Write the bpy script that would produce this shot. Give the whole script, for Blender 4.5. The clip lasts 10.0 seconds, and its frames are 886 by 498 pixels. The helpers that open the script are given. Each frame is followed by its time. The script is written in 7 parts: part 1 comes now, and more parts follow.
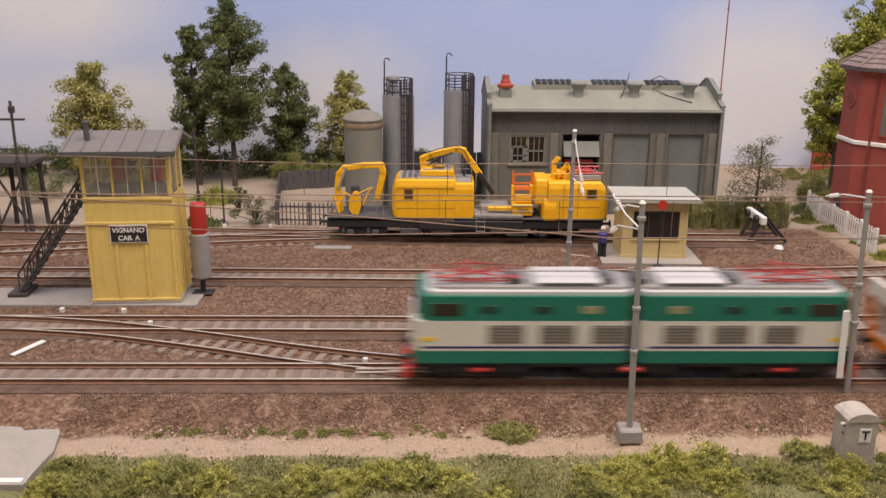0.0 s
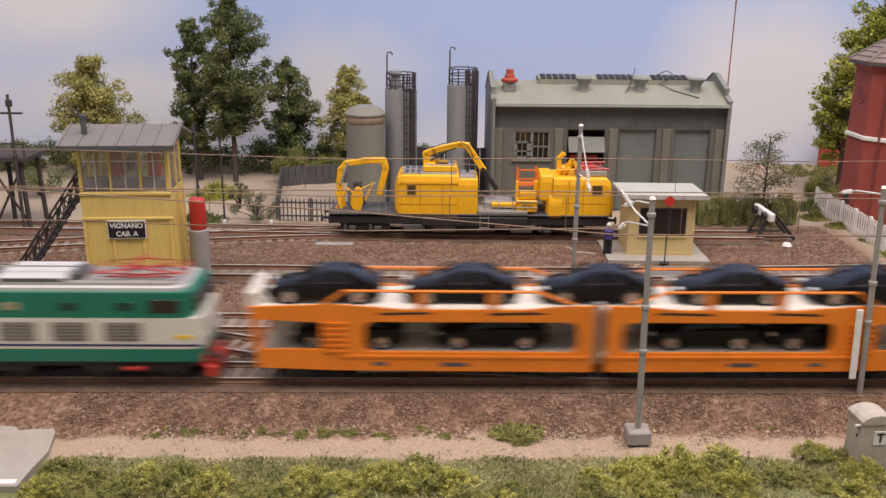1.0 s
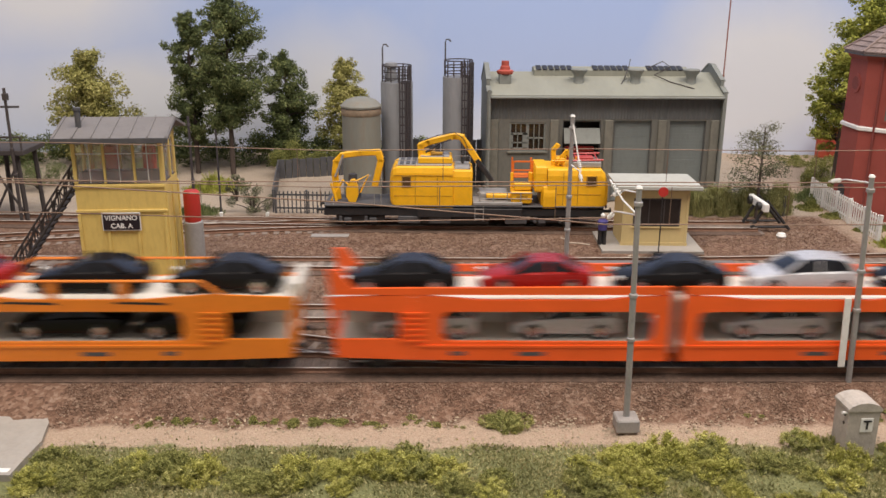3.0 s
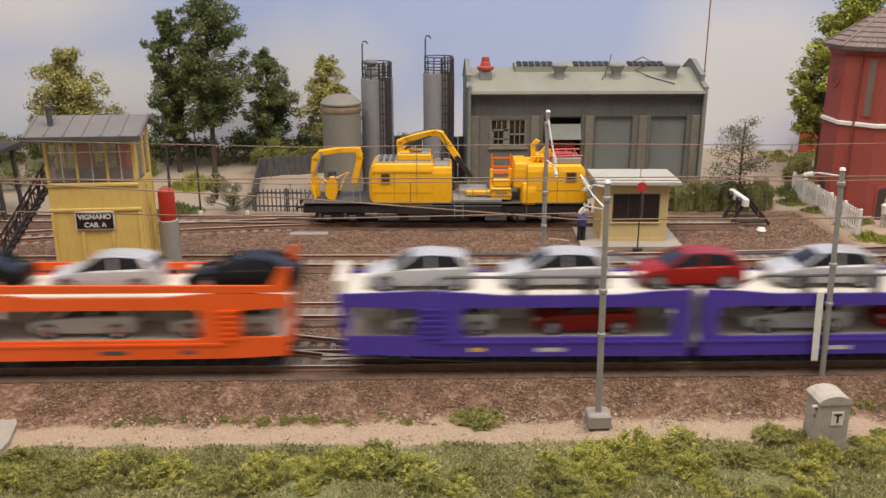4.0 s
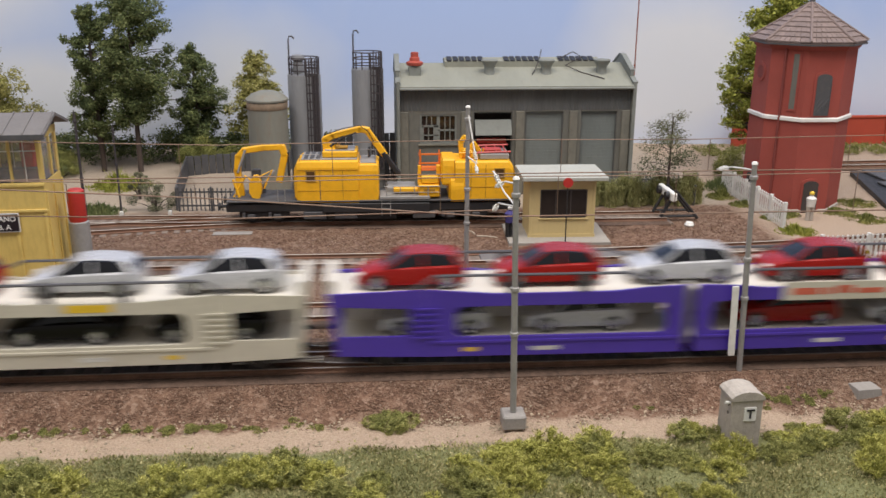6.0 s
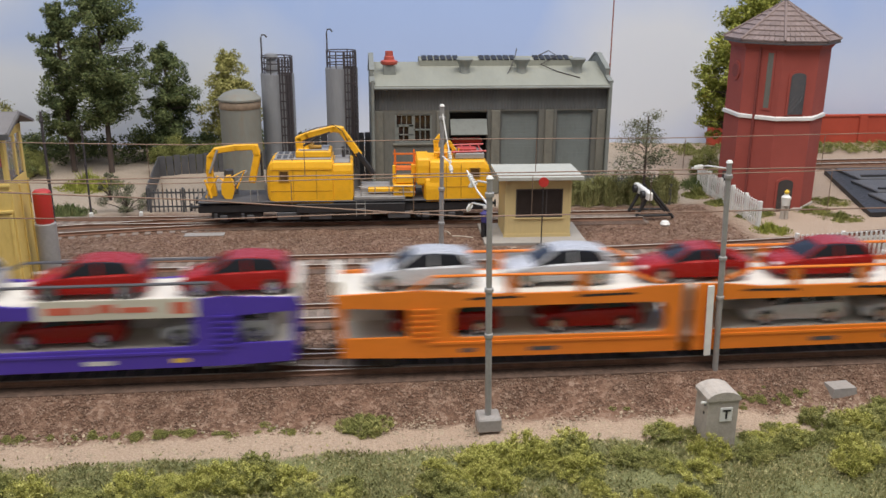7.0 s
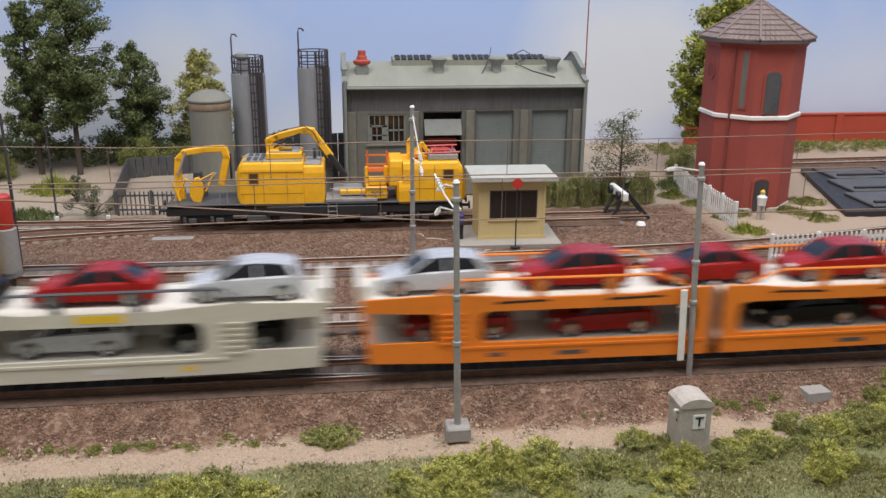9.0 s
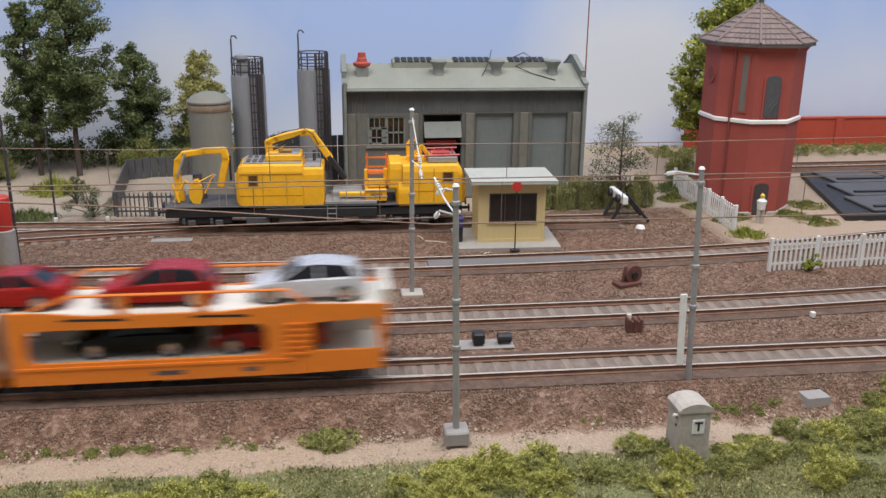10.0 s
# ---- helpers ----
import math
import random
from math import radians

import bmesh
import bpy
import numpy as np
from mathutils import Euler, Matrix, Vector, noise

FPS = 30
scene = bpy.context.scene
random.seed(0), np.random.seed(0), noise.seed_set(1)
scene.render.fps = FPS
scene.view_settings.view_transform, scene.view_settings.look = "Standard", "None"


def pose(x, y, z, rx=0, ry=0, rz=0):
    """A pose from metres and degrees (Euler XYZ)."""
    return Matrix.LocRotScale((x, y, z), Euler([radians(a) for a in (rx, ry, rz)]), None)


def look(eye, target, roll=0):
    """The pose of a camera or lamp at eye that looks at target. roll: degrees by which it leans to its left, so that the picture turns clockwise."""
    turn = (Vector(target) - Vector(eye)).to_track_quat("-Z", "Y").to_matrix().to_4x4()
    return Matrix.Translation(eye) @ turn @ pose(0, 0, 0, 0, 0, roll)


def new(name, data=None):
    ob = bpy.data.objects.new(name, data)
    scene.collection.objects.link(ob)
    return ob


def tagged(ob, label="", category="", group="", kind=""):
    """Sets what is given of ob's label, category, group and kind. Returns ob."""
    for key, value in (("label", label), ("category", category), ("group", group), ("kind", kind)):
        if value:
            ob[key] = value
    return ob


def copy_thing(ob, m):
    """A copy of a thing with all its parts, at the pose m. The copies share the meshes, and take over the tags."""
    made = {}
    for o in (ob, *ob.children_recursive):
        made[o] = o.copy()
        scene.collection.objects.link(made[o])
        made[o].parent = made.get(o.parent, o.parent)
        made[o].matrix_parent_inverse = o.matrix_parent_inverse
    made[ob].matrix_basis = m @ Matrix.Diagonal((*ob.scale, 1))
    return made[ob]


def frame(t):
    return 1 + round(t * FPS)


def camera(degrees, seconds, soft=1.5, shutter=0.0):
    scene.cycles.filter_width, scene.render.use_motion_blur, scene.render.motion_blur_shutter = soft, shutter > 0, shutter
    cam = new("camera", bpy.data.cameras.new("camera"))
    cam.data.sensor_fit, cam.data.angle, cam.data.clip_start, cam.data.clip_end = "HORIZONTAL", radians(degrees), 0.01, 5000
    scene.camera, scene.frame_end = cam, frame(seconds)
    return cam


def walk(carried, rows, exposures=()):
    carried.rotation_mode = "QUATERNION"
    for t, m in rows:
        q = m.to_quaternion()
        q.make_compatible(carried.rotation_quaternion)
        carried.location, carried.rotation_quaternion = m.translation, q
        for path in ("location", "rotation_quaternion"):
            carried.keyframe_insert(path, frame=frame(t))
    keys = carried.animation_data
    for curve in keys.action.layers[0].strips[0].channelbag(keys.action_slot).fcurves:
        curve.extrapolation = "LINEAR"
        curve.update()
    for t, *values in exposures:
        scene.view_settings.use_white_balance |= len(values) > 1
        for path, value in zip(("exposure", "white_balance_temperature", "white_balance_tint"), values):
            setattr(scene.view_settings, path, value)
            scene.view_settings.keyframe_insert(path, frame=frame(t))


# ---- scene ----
cam = camera(53.0, 10.0, soft=1.5, shutter=0.65)
PATH = [
    (0, (-0.08264, -0.37304, 0.16875), (-0.07495, -0.02054, 0.06401), 0.52),
    (0.5, (-0.08313, -0.36889, 0.16745), (-0.07570, -0.01656, 0.06212), 0.58),
    (1, (-0.08357, -0.36478, 0.16629), (-0.07651, -0.01266, 0.06021), 0.62),
    (1.5, (-0.08392, -0.36198, 0.16557), (-0.07773, -0.01018, 0.05839), 0.58),
    (2, (-0.08348, -0.36379, 0.16565), (-0.07773, -0.01226, 0.05756), 0.54),
    (2.5, (-0.08140, -0.36742, 0.16599), (-0.07628, -0.01598, 0.05757), 0.39),
    (4, (-0.06801, -0.36594, 0.16430), (-0.06012, -0.01485, 0.05493), 0.03),
    (4.5, (-0.06288, -0.36324, 0.16404), (-0.05058, -0.01237, 0.05436), 0.07),
    (5, (-0.05792, -0.36152, 0.16360), (-0.04081, -0.01096, 0.05359), 0.07),
    (5.5, (-0.05334, -0.36000, 0.16324), (-0.03150, -0.00987, 0.05272), 0.11),
    (7, (-0.04811, -0.35343, 0.16146), (-0.01233, -0.00450, 0.05075), 0.36),
    (7.5, (-0.04670, -0.35147, 0.16113), (-0.00765, -0.00290, 0.05042), 0.39),
    (8, (-0.04389, -0.34836, 0.16073), (-0.00162, -0.00024, 0.04978), 0.50),
    (8.5, (-0.04267, -0.34571, 0.16040), (-0.00005, 0.00228, 0.04915), 0.57),
    (9, (-0.04143, -0.34533, 0.16159), (0.00153, 0.00259, 0.05026), 0.38),
    (9.5, (-0.04149, -0.34507, 0.16202), (0.00163, 0.00293, 0.05100), 0.52),
    (10, (-0.04131, -0.34452, 0.16222), (0.00192, 0.00354, 0.05143), 0.60),
]
S = 1 / 87  # the layout is an H0 model: lengths below are prototype metres, built at 1:87

# the clip's white balance drifts from warm to cool
TINTS = [(0.0, 0.05, 6950, 21), (1.0, 0.12, 6680, 19), (2.5, 0.13, 6650, 16), (4.0, 0.1, 6900, 14), (4.5, 0.1, 6880, 14), (5.7, 0.06, 6430, 13), (7.0, 0.06, 6130, 11), (8.5, 0.08, 6080, 11), (10.0, 0.06, 5960, 11)]
walk(cam, [(t, look(eye, target, roll)) for t, eye, target, roll in PATH], TINTS)

# ---- light: a bright hall with an overhead lamp row above the layout ----
world = bpy.data.worlds.new("hall")
world.use_nodes = True
scene.world = world
world.node_tree.nodes["Background"].inputs[0].default_value = (1.0, 0.965, 0.94, 1)
world.node_tree.nodes["Background"].inputs[1].default_value = 0.345


def area_lamp(name, eye, target, sx, sy, power, colour):
    data = bpy.data.lights.new(name, "AREA")
    data.shape, data.size, data.size_y, data.energy, data.color = "RECTANGLE", sx, sy, power, colour
    ob = new(name, data)
    ob.matrix_world = look(eye, target)
    return tagged(ob, "long overhead exhibition lamp above the layout", "lamp", kind="structure")


area_lamp("overhead_lamp", (0.1, -0.2, 1.15), (0.02, 0.08, 0.0), 1.8, 0.75, 25.2, (1.0, 0.945, 0.88))


# ---- mesh helpers: lists of corners and faces in prototype metres ----
class Shape:
    def __init__(self):
        self.v, self.f = [], []

    def add(self, verts, faces):
        n = len(self.v)
        self.v += [tuple(p) for p in verts]
        self.f += [tuple(i + n for i in f) for f in faces]
        return self

    def box(self, x0, y0, z0, x1, y1, z1, c=0.0):
        lo, hi = (x0, y0, z0), (x1, y1, z1)
        if c <= 0:
            v = [((lo, hi)[i & 1][0], (lo, hi)[i >> 1 & 1][1], (lo, hi)[i >> 2 & 1][2]) for i in range(8)]
            return self.add(v, [(0, 2, 3, 1), (4, 5, 7, 6), (0, 1, 5, 4), (2, 6, 7, 3), (0, 4, 6, 2), (1, 3, 7, 5)])
        v, at = [], {}
        for i in range(8):
            s = (i & 1, i >> 1 & 1, i >> 2 & 1)
            for a in range(3):
                at[i, a] = len(v)
                v.append(tuple((hi[k] if s[k] else lo[k]) + (0 if k == a else (-c if s[k] else c)) for k in range(3)))
        f = []
        for a in range(3):
            b, d = (a + 1) % 3, (a + 2) % 3
            for s in (0, 1):
                ring = [(s << a) | (p << b) | (q << d) for p, q in ((0, 0), (1, 0), (1, 1), (0, 1))]
                f.append(tuple(at[i, a] for i in ring))
            for p in (0, 1):
                for q in (0, 1):
                    i0 = (p << b) | (q << d)
                    i1 = i0 | (1 << a)
                    f.append((at[i0, b], at[i1, b], at[i1, d], at[i0, d]))
        f += [tuple(at[i, a] for a in range(3)) for i in range(8)]
        return self.add(v, f)

    def tube(self, points, r, seg=8, r1=None, caps=True):
        pts = [Vector(p) for p in points]
        v, f = [], []
        for k, p in enumerate(pts):
            d = (pts[min(k + 1, len(pts) - 1)] - pts[max(k - 1, 0)]).normalized()
            a = d.cross(Vector((0, 0, 1)) if abs(d.z) < 0.9 else Vector((1, 0, 0))).normalized()
            b = d.cross(a)
            rr = r if r1 is None else r + (r1 - r) * k / (len(pts) - 1)
            for j in range(seg):
                w = 2 * math.pi * j / seg
                v.append(p + a * (rr * math.cos(w)) + b * (rr * math.sin(w)))
        for k in range(len(pts) - 1):
            for j in range(seg):
                j1 = (j + 1) % seg
                f.append((k * seg + j, k * seg + j1, (k + 1) * seg + j1, (k + 1) * seg + j))
        if caps:
            f += [tuple(range(seg)), tuple(range((len(pts) - 1) * seg, len(pts) * seg))]
        return self.add(v, f)

    def lathe(self, x, y, rings, seg=24):
        """rings: (radius, z) from bottom to top."""
        v, f = [], []
        for r, z in rings:
            v += [(x + r * math.cos(2 * math.pi * j / seg), y + r * math.sin(2 * math.pi * j / seg), z) for j in range(seg)]
        for k in range(len(rings) - 1):
            for j in range(seg):
                j1 = (j + 1) % seg
                f.append((k * seg + j, k * seg + j1, (k + 1) * seg + j1, (k + 1) * seg + j))
        f += [tuple(range(seg)), tuple(range((len(rings) - 1) * seg, len(rings) * seg))]
        return self.add(v, f)

    def prism(self, outline, lo, hi, axis="y", scale_hi=1.0):
        """An outline in the two other axes, pushed from lo to hi along axis."""
        put = {"x": lambda a, b, c: (c, a, b), "y": lambda a, b, c: (a, c, b), "z": lambda a, b, c: (a, b, c)}[axis]
        n = len(outline)
        v = [put(a, b, lo) for a, b in outline] + [put(a * scale_hi, b * scale_hi, hi) for a, b in outline]
        f = [tuple(range(n)), tuple(range(n, 2 * n))] + [(i, (i + 1) % n, n + (i + 1) % n, n + i) for i in range(n)]
        return self.add(v, f)

    def frame_panel(self, outer, inner, lo, hi):
        """A plate in x and z with a hole; outer and inner outlines have as many corners."""
        n = len(outer)
        v = [(a, lo, b) for a, b in outer] + [(a, lo, b) for a, b in inner] + [(a, hi, b) for a, b in outer] + [(a, hi, b) for a, b in inner]
        f = []
        for i in range(n):
            j = (i + 1) % n
            f += [(i, j, n + j, n + i), (2 * n + i, 2 * n + j, 3 * n + j, 3 * n + i), (i, j, 2 * n + j, 2 * n + i), (n + i, n + j, 3 * n + j, 3 * n + i)]
        return self.add(v, f)

    def moved(self, m):
        self.v = [tuple(m @ Vector(p)) for p in self.v]
        return self


def mesh_of(shape, name, material, smooth=False):
    data = bpy.data.meshes.new(name)
    data.from_pydata([(x * S, y * S, z * S) for x, y, z in shape.v], [], shape.f)
    bm = bmesh.new()
    bm.from_mesh(data)
    bmesh.ops.recalc_face_normals(bm, faces=bm.faces)
    if smooth:
        for f in bm.faces:
            f.smooth = True
        for e in bm.edges:
            if len(e.link_faces) == 2 and e.calc_face_angle(0) > 0.7:
                e.smooth = False
    bm.to_mesh(data)
    bm.free()
    data.materials.append(material)
    return data


def thing(name, x=0, y=0, z=0, rz=0, label="", category="", group="", kind=""):
    ob = new(name)
    ob.empty_display_size = 0.005
    ob.matrix_world = pose(x * S, y * S, z * S, 0, 0, rz)
    return tagged(ob, label, category, group, kind)


def part(name, shape, material, parent, label="", smooth=False, m=None):
    ob = new(name, mesh_of(shape, name, material, smooth) if isinstance(shape, Shape) else shape)
    ob.parent = parent
    if m is not None:
        ob.matrix_local = m
    return tagged(ob, label)


def solo(name, shape, material, label, category, x=0, y=0, z=0, rz=0, group="", kind="", smooth=False):
    ob = new(name, mesh_of(shape, name, material, smooth))
    ob.matrix_world = pose(x * S, y * S, z * S, 0, 0, rz)
    return tagged(ob, label, category, group, kind)


def quick_mesh(name, verts, faces, material, smooth=False):
    """From arrays of corners (prototype metres) and equal faces."""
    data = bpy.data.meshes.new(name)
    verts, faces = np.asarray(verts, np.float32) * S, np.asarray(faces, np.int32)
    k = faces.shape[1]
    data.vertices.add(len(verts))
    data.vertices.foreach_set("co", verts.ravel())
    data.loops.add(faces.size)
    data.loops.foreach_set("vertex_index", faces.ravel())
    data.polygons.add(len(faces))
    data.polygons.foreach_set("loop_start", np.arange(0, faces.size, k, dtype=np.int32))
    data.polygons.foreach_set("loop_total", np.full(len(faces), k, np.int32))
    if smooth:
        data.polygons.foreach_set("use_smooth", np.ones(len(faces), bool))
    data.update(calc_edges=True)
    data.materials.append(material)
    return data


# ---- materials ----
def nodes_of(name):
    m = bpy.data.materials.new(name)
    m.use_nodes = True
    n = m.node_tree.nodes
    return m, n, m.node_tree.links, n["Principled BSDF"]


def rgba(c):
    return (*c, 1)


def noise_node(n, l, coord, scale, detail=4, rough=0.6):
    t = n.new("ShaderNodeTexNoise")
    t.inputs["Scale"].default_value, t.inputs["Detail"].default_value, t.inputs["Roughness"].default_value = scale * 87, detail, rough
    l.new(coord, t.inputs["Vector"])
    return t


def ramp_node(n, l, fac, stops):
    r = n.new("ShaderNodeValToRGB")
    e = r.color_ramp.elements
    e[0].position, e[0].color = stops[0][0], rgba(stops[0][1])
    e[1].position, e[1].color = stops[-1][0], rgba(stops[-1][1])
    for p, c in stops[1:-1]:
        k = e.new(p)
        k.color = rgba(c)
    l.new(fac, r.inputs[0])
    return r


def mix_node(n, l, fac, a, b, blend="MIX"):
    x = n.new("ShaderNodeMix")
    x.data_type, x.blend_type = "RGBA", blend
    for socket, value in ((x.inputs[0], fac), (x.inputs[6], a), (x.inputs[7], b)):
        if isinstance(value, (int, float)):
            socket.default_value = value
        elif isinstance(value, tuple):
            socket.default_value = rgba(value)
        else:
            l.new(value, socket)
    return x.outputs[2]


def span(n, l, value, lo, hi, a=0.0, b=1.0):
    x = n.new("ShaderNodeMapRange")
    x.inputs[1].default_value, x.inputs[2].default_value, x.inputs[3].default_value, x.inputs[4].default_value = lo, hi, a, b
    l.new(value, x.inputs[0])
    return x.outputs[0]


def bump_node(n, l, height, bsdf, strength, dist):
    b = n.new("ShaderNodeBump")
    b.inputs["Strength"].default_value, b.inputs["Distance"].default_value = strength, dist / 87
    l.new(height, b.inputs["Height"])
    l.new(b.outputs[0], bsdf.inputs["Normal"])


def paint(name, rgb, rough=0.5, metal=0.0, var=0.15, fine=7.0, coarse=0.5, bump=0.15, dirt=None, amount=0.35, rnd=0.0, island=0.0, stretch=(1, 1, 1), coat=0.0, spec=0.5):
    m, n, l, p = nodes_of(name)
    tc = n.new("ShaderNodeTexCoord")
    mp = n.new("ShaderNodeMapping")
    mp.inputs["Scale"].default_value = stretch
    l.new(tc.outputs["Object"], mp.inputs[0])
    co = mp.outputs[0]
    a, b = noise_node(n, l, co, fine), noise_node(n, l, co, coarse, 3)
    h = n.new("ShaderNodeHueSaturation")
    h.inputs["Color"].default_value = rgba(rgb)
    add = n.new("ShaderNodeMath")
    add.operation = "ADD"
    l.new(span(n, l, a.outputs[0], 0.25, 0.75, -var * 0.6, var * 0.6), add.inputs[0])
    l.new(span(n, l, b.outputs[0], 0.25, 0.75, 1 - var, 1 + var), add.inputs[1])
    value = add.outputs[0]
    for k, node, out in ((rnd, "ShaderNodeObjectInfo", "Random"), (island, "ShaderNodeNewGeometry", "Random Per Island")):
        if k:
            o, s = n.new(node), n.new("ShaderNodeMath")
            s.operation = "MULTIPLY"
            l.new(span(n, l, o.outputs[out], 0, 1, 1 - k, 1 + k), s.inputs[0])
            l.new(value, s.inputs[1])
            value = s.outputs[0]
    l.new(value, h.inputs["Value"])
    colour = h.outputs[0]
    if dirt:
        d = noise_node(n, l, co, fine * 0.4, 6, 0.7)
        colour = mix_node(n, l, span(n, l, d.outputs[0], 0.48, 0.72, 0.0, amount), colour, dirt)
    l.new(colour, p.inputs["Base Color"])
    l.new(span(n, l, a.outputs[0], 0.3, 0.7, max(rough - 0.12, 0.03), min(rough + 0.12, 1)), p.inputs["Roughness"])
    p.inputs["Metallic"].default_value = metal
    p.inputs["Coat Weight"].default_value = coat
    p.inputs["Specular IOR Level"].default_value = spec
    if bump:
        bump_node(n, l, a.outputs[0], p, bump, 0.05)
    return m


GROUND_Z = -0.27
M_RUST = paint("rail_rust", (0.2, 0.105, 0.066), 0.65, 0.3, 0.25, 12, 1.5, dirt=(0.09, 0.05, 0.03))
M_RAILTOP = paint("rail_head_steel", (0.52, 0.46, 0.39), 0.42, 0.25, 0.2, 10, 1, 0.05)
M_SLEEPER = paint("sleeper_wood", (0.2, 0.158, 0.13), 0.9, 0, 0.22, 14, 2, 0.5, dirt=(0.27, 0.205, 0.16), amount=0.6, rnd=0.16, stretch=(1, 0.25, 1))
M_BEDFILL = paint("bed_infill", (0.185, 0.145, 0.117), 0.95, 0, 0.3, 9, 1.5, 0.9, dirt=(0.12, 0.085, 0.065), amount=0.6)
# stained ballast, darkened further to carry the train's shade in its colour
M_BEDSIDE = paint("bed_shoulder", (0.105, 0.066, 0.046), 0.95, 0, 0.35, 9, 1.5, 0.9, dirt=(0.2, 0.125, 0.09), amount=0.7)
M_YELLOW_BOX = paint("cabin_yellow", (0.72, 0.53, 0.155), 0.6, 0, 0.07, 9, 0.6, 0.08, dirt=(0.42, 0.27, 0.06), amount=0.35, stretch=(1, 1, 0.35))
M_YELLOW = paint("machine_yellow", (0.85, 0.44, 0.012), 0.42, 0, 0.07, 8, 0.7, 0.06, dirt=(0.5, 0.26, 0.03), amount=0.3)
M_DARKYELLOW = paint("seam_dark_yellow", (0.36, 0.19, 0.02), 0.6)
M_ORANGE = paint("wagon_orange", (0.78, 0.215, 0.018), 0.42, 0, 0.08, 8, 0.6, 0.05, dirt=(0.5, 0.14, 0.02), amount=0.3)
M_REDORANGE = paint("wagon_red_orange", (0.88, 0.12, 0.018), 0.42, 0, 0.08, 8, 0.6, 0.05)
M_BLUE = paint("wagon_blue", (0.075, 0.04, 0.36), 0.42, 0, 0.1, 8, 0.6, 0.05)
M_WHITE = paint("wagon_white", (0.58, 0.545, 0.45), 0.45, 0, 0.08, 8, 0.6, 0.05, dirt=(0.4, 0.37, 0.3), amount=0.35)
M_DECK = paint("deck_light_grey", (0.66, 0.62, 0.54), 0.5, 0, 0.07, 8, 0.6, 0.08, dirt=(0.4, 0.38, 0.34), amount=0.25)
M_BLACK = paint("black_plastic", (0.018, 0.018, 0.02), 0.55, 0, 0.2, 8, 1, 0.1, dirt=(0.06, 0.045, 0.035), amount=0.4)
M_DARKGREY = paint("dark_grey_paint", (0.075, 0.075, 0.08), 0.6, 0, 0.15, 8, 1, 0.1, dirt=(0.14, 0.12, 0.1), amount=0.4)
M_GREY = paint("mast_grey", (0.29, 0.28, 0.265), 0.5, 0.0, 0.12, 8, 1, 0.1, dirt=(0.2, 0.18, 0.16))
M_CONCRETE = paint("concrete", (0.43, 0.385, 0.335), 0.85, 0, 0.12, 10, 1.2, 0.3, dirt=(0.27, 0.25, 0.22), amount=0.5)
M_SLAB = paint("slab_concrete", (0.30, 0.28, 0.26), 0.9, 0, 0.12, 10, 0.8, 0.3, dirt=(0.2, 0.18, 0.16), amount=0.5)
M_PAD = paint("pad_concrete", (0.33, 0.305, 0.27), 0.9, 0, 0.1, 10, 0.8, 0.15, dirt=(0.26, 0.235, 0.2), amount=0.5)
M_ROOFGREY = paint("roof_grey_sheet", (0.165, 0.153, 0.148), 0.7, 0, 0.1, 9, 0.7, 0.15, dirt=(0.11, 0.105, 0.105), amount=0.4)
M_SHEDWALL = paint("shed_grey_render", (0.15, 0.147, 0.126), 0.85, 0, 0.12, 7, 0.5, 0.25, dirt=(0.085, 0.085, 0.075), amount=0.55, stretch=(1, 1, 0.4))
M_SHEDCORR = paint("shed_corrugated", (0.115, 0.118, 0.115), 0.75, 0.1, 0.18, 9, 0.6, 0.2, dirt=(0.15, 0.15, 0.15), amount=0.5, stretch=(1, 1, 0.15))
M_SHEDPIER = paint("shed_pier_beige", (0.18, 0.172, 0.14), 0.85, 0, 0.14, 7, 0.6, 0.3, dirt=(0.1, 0.1, 0.085), amount=0.6, stretch=(1, 1, 0.6))
M_SHEDROOF = paint("shed_roof_green", (0.25, 0.252, 0.205), 0.8, 0, 0.1, 8, 0.6, 0.15, dirt=(0.2, 0.205, 0.175), amount=0.45, stretch=(1, 0.3, 0.3))
M_SHEDTRIM = paint("shed_trim", (0.2, 0.21, 0.19), 0.8, 0, 0.12, 8, 0.8, 0.2, dirt=(0.12, 0.12, 0.105), amount=0.5)
M_ROLLER = paint("roller_door_grey", (0.175, 0.195, 0.185), 0.7, 0, 0.08, 8, 0.8, 0.1, dirt=(0.11, 0.12, 0.11), amount=0.4, stretch=(1, 1, 0.3))
M_SILO = paint("silo_grey", (0.235, 0.24, 0.248), 0.6, 0.0, 0.12, 6, 0.6, 0.1, dirt=(0.15, 0.15, 0.16), amount=0.6, stretch=(1, 1, 0.2))
M_TANK = paint("tank_grey_green", (0.205, 0.205, 0.175), 0.7, 0, 0.12, 6, 0.6, 0.1, dirt=(0.2, 0.14, 0.09), amount=0.5, stretch=(1, 1, 0.25))
M_CHIMNEY = paint("chimney_terracotta", (0.4, 0.075, 0.05), 0.7)
M_HUT = paint("hut_cream", (0.58, 0.45, 0.21), 0.75, 0, 0.06, 8, 0.7, 0.12, dirt=(0.5, 0.39, 0.18), amount=0.3, stretch=(1, 1, 0.4))
M_HUTROOF = paint("hut_roof_pale", (0.43, 0.43, 0.38), 0.8, 0, 0.08, 8, 0.7, 0.15, dirt=(0.28, 0.27, 0.23), amount=0.4)
M_GLASSDARK = paint("window_dark", (0.025, 0.02, 0.018), 0.12, 0, 0.3, 3, 0.5, 0)
M_GLASSPALE = paint("blind_pale_yellow", (0.28, 0.27, 0.16), 0.4)
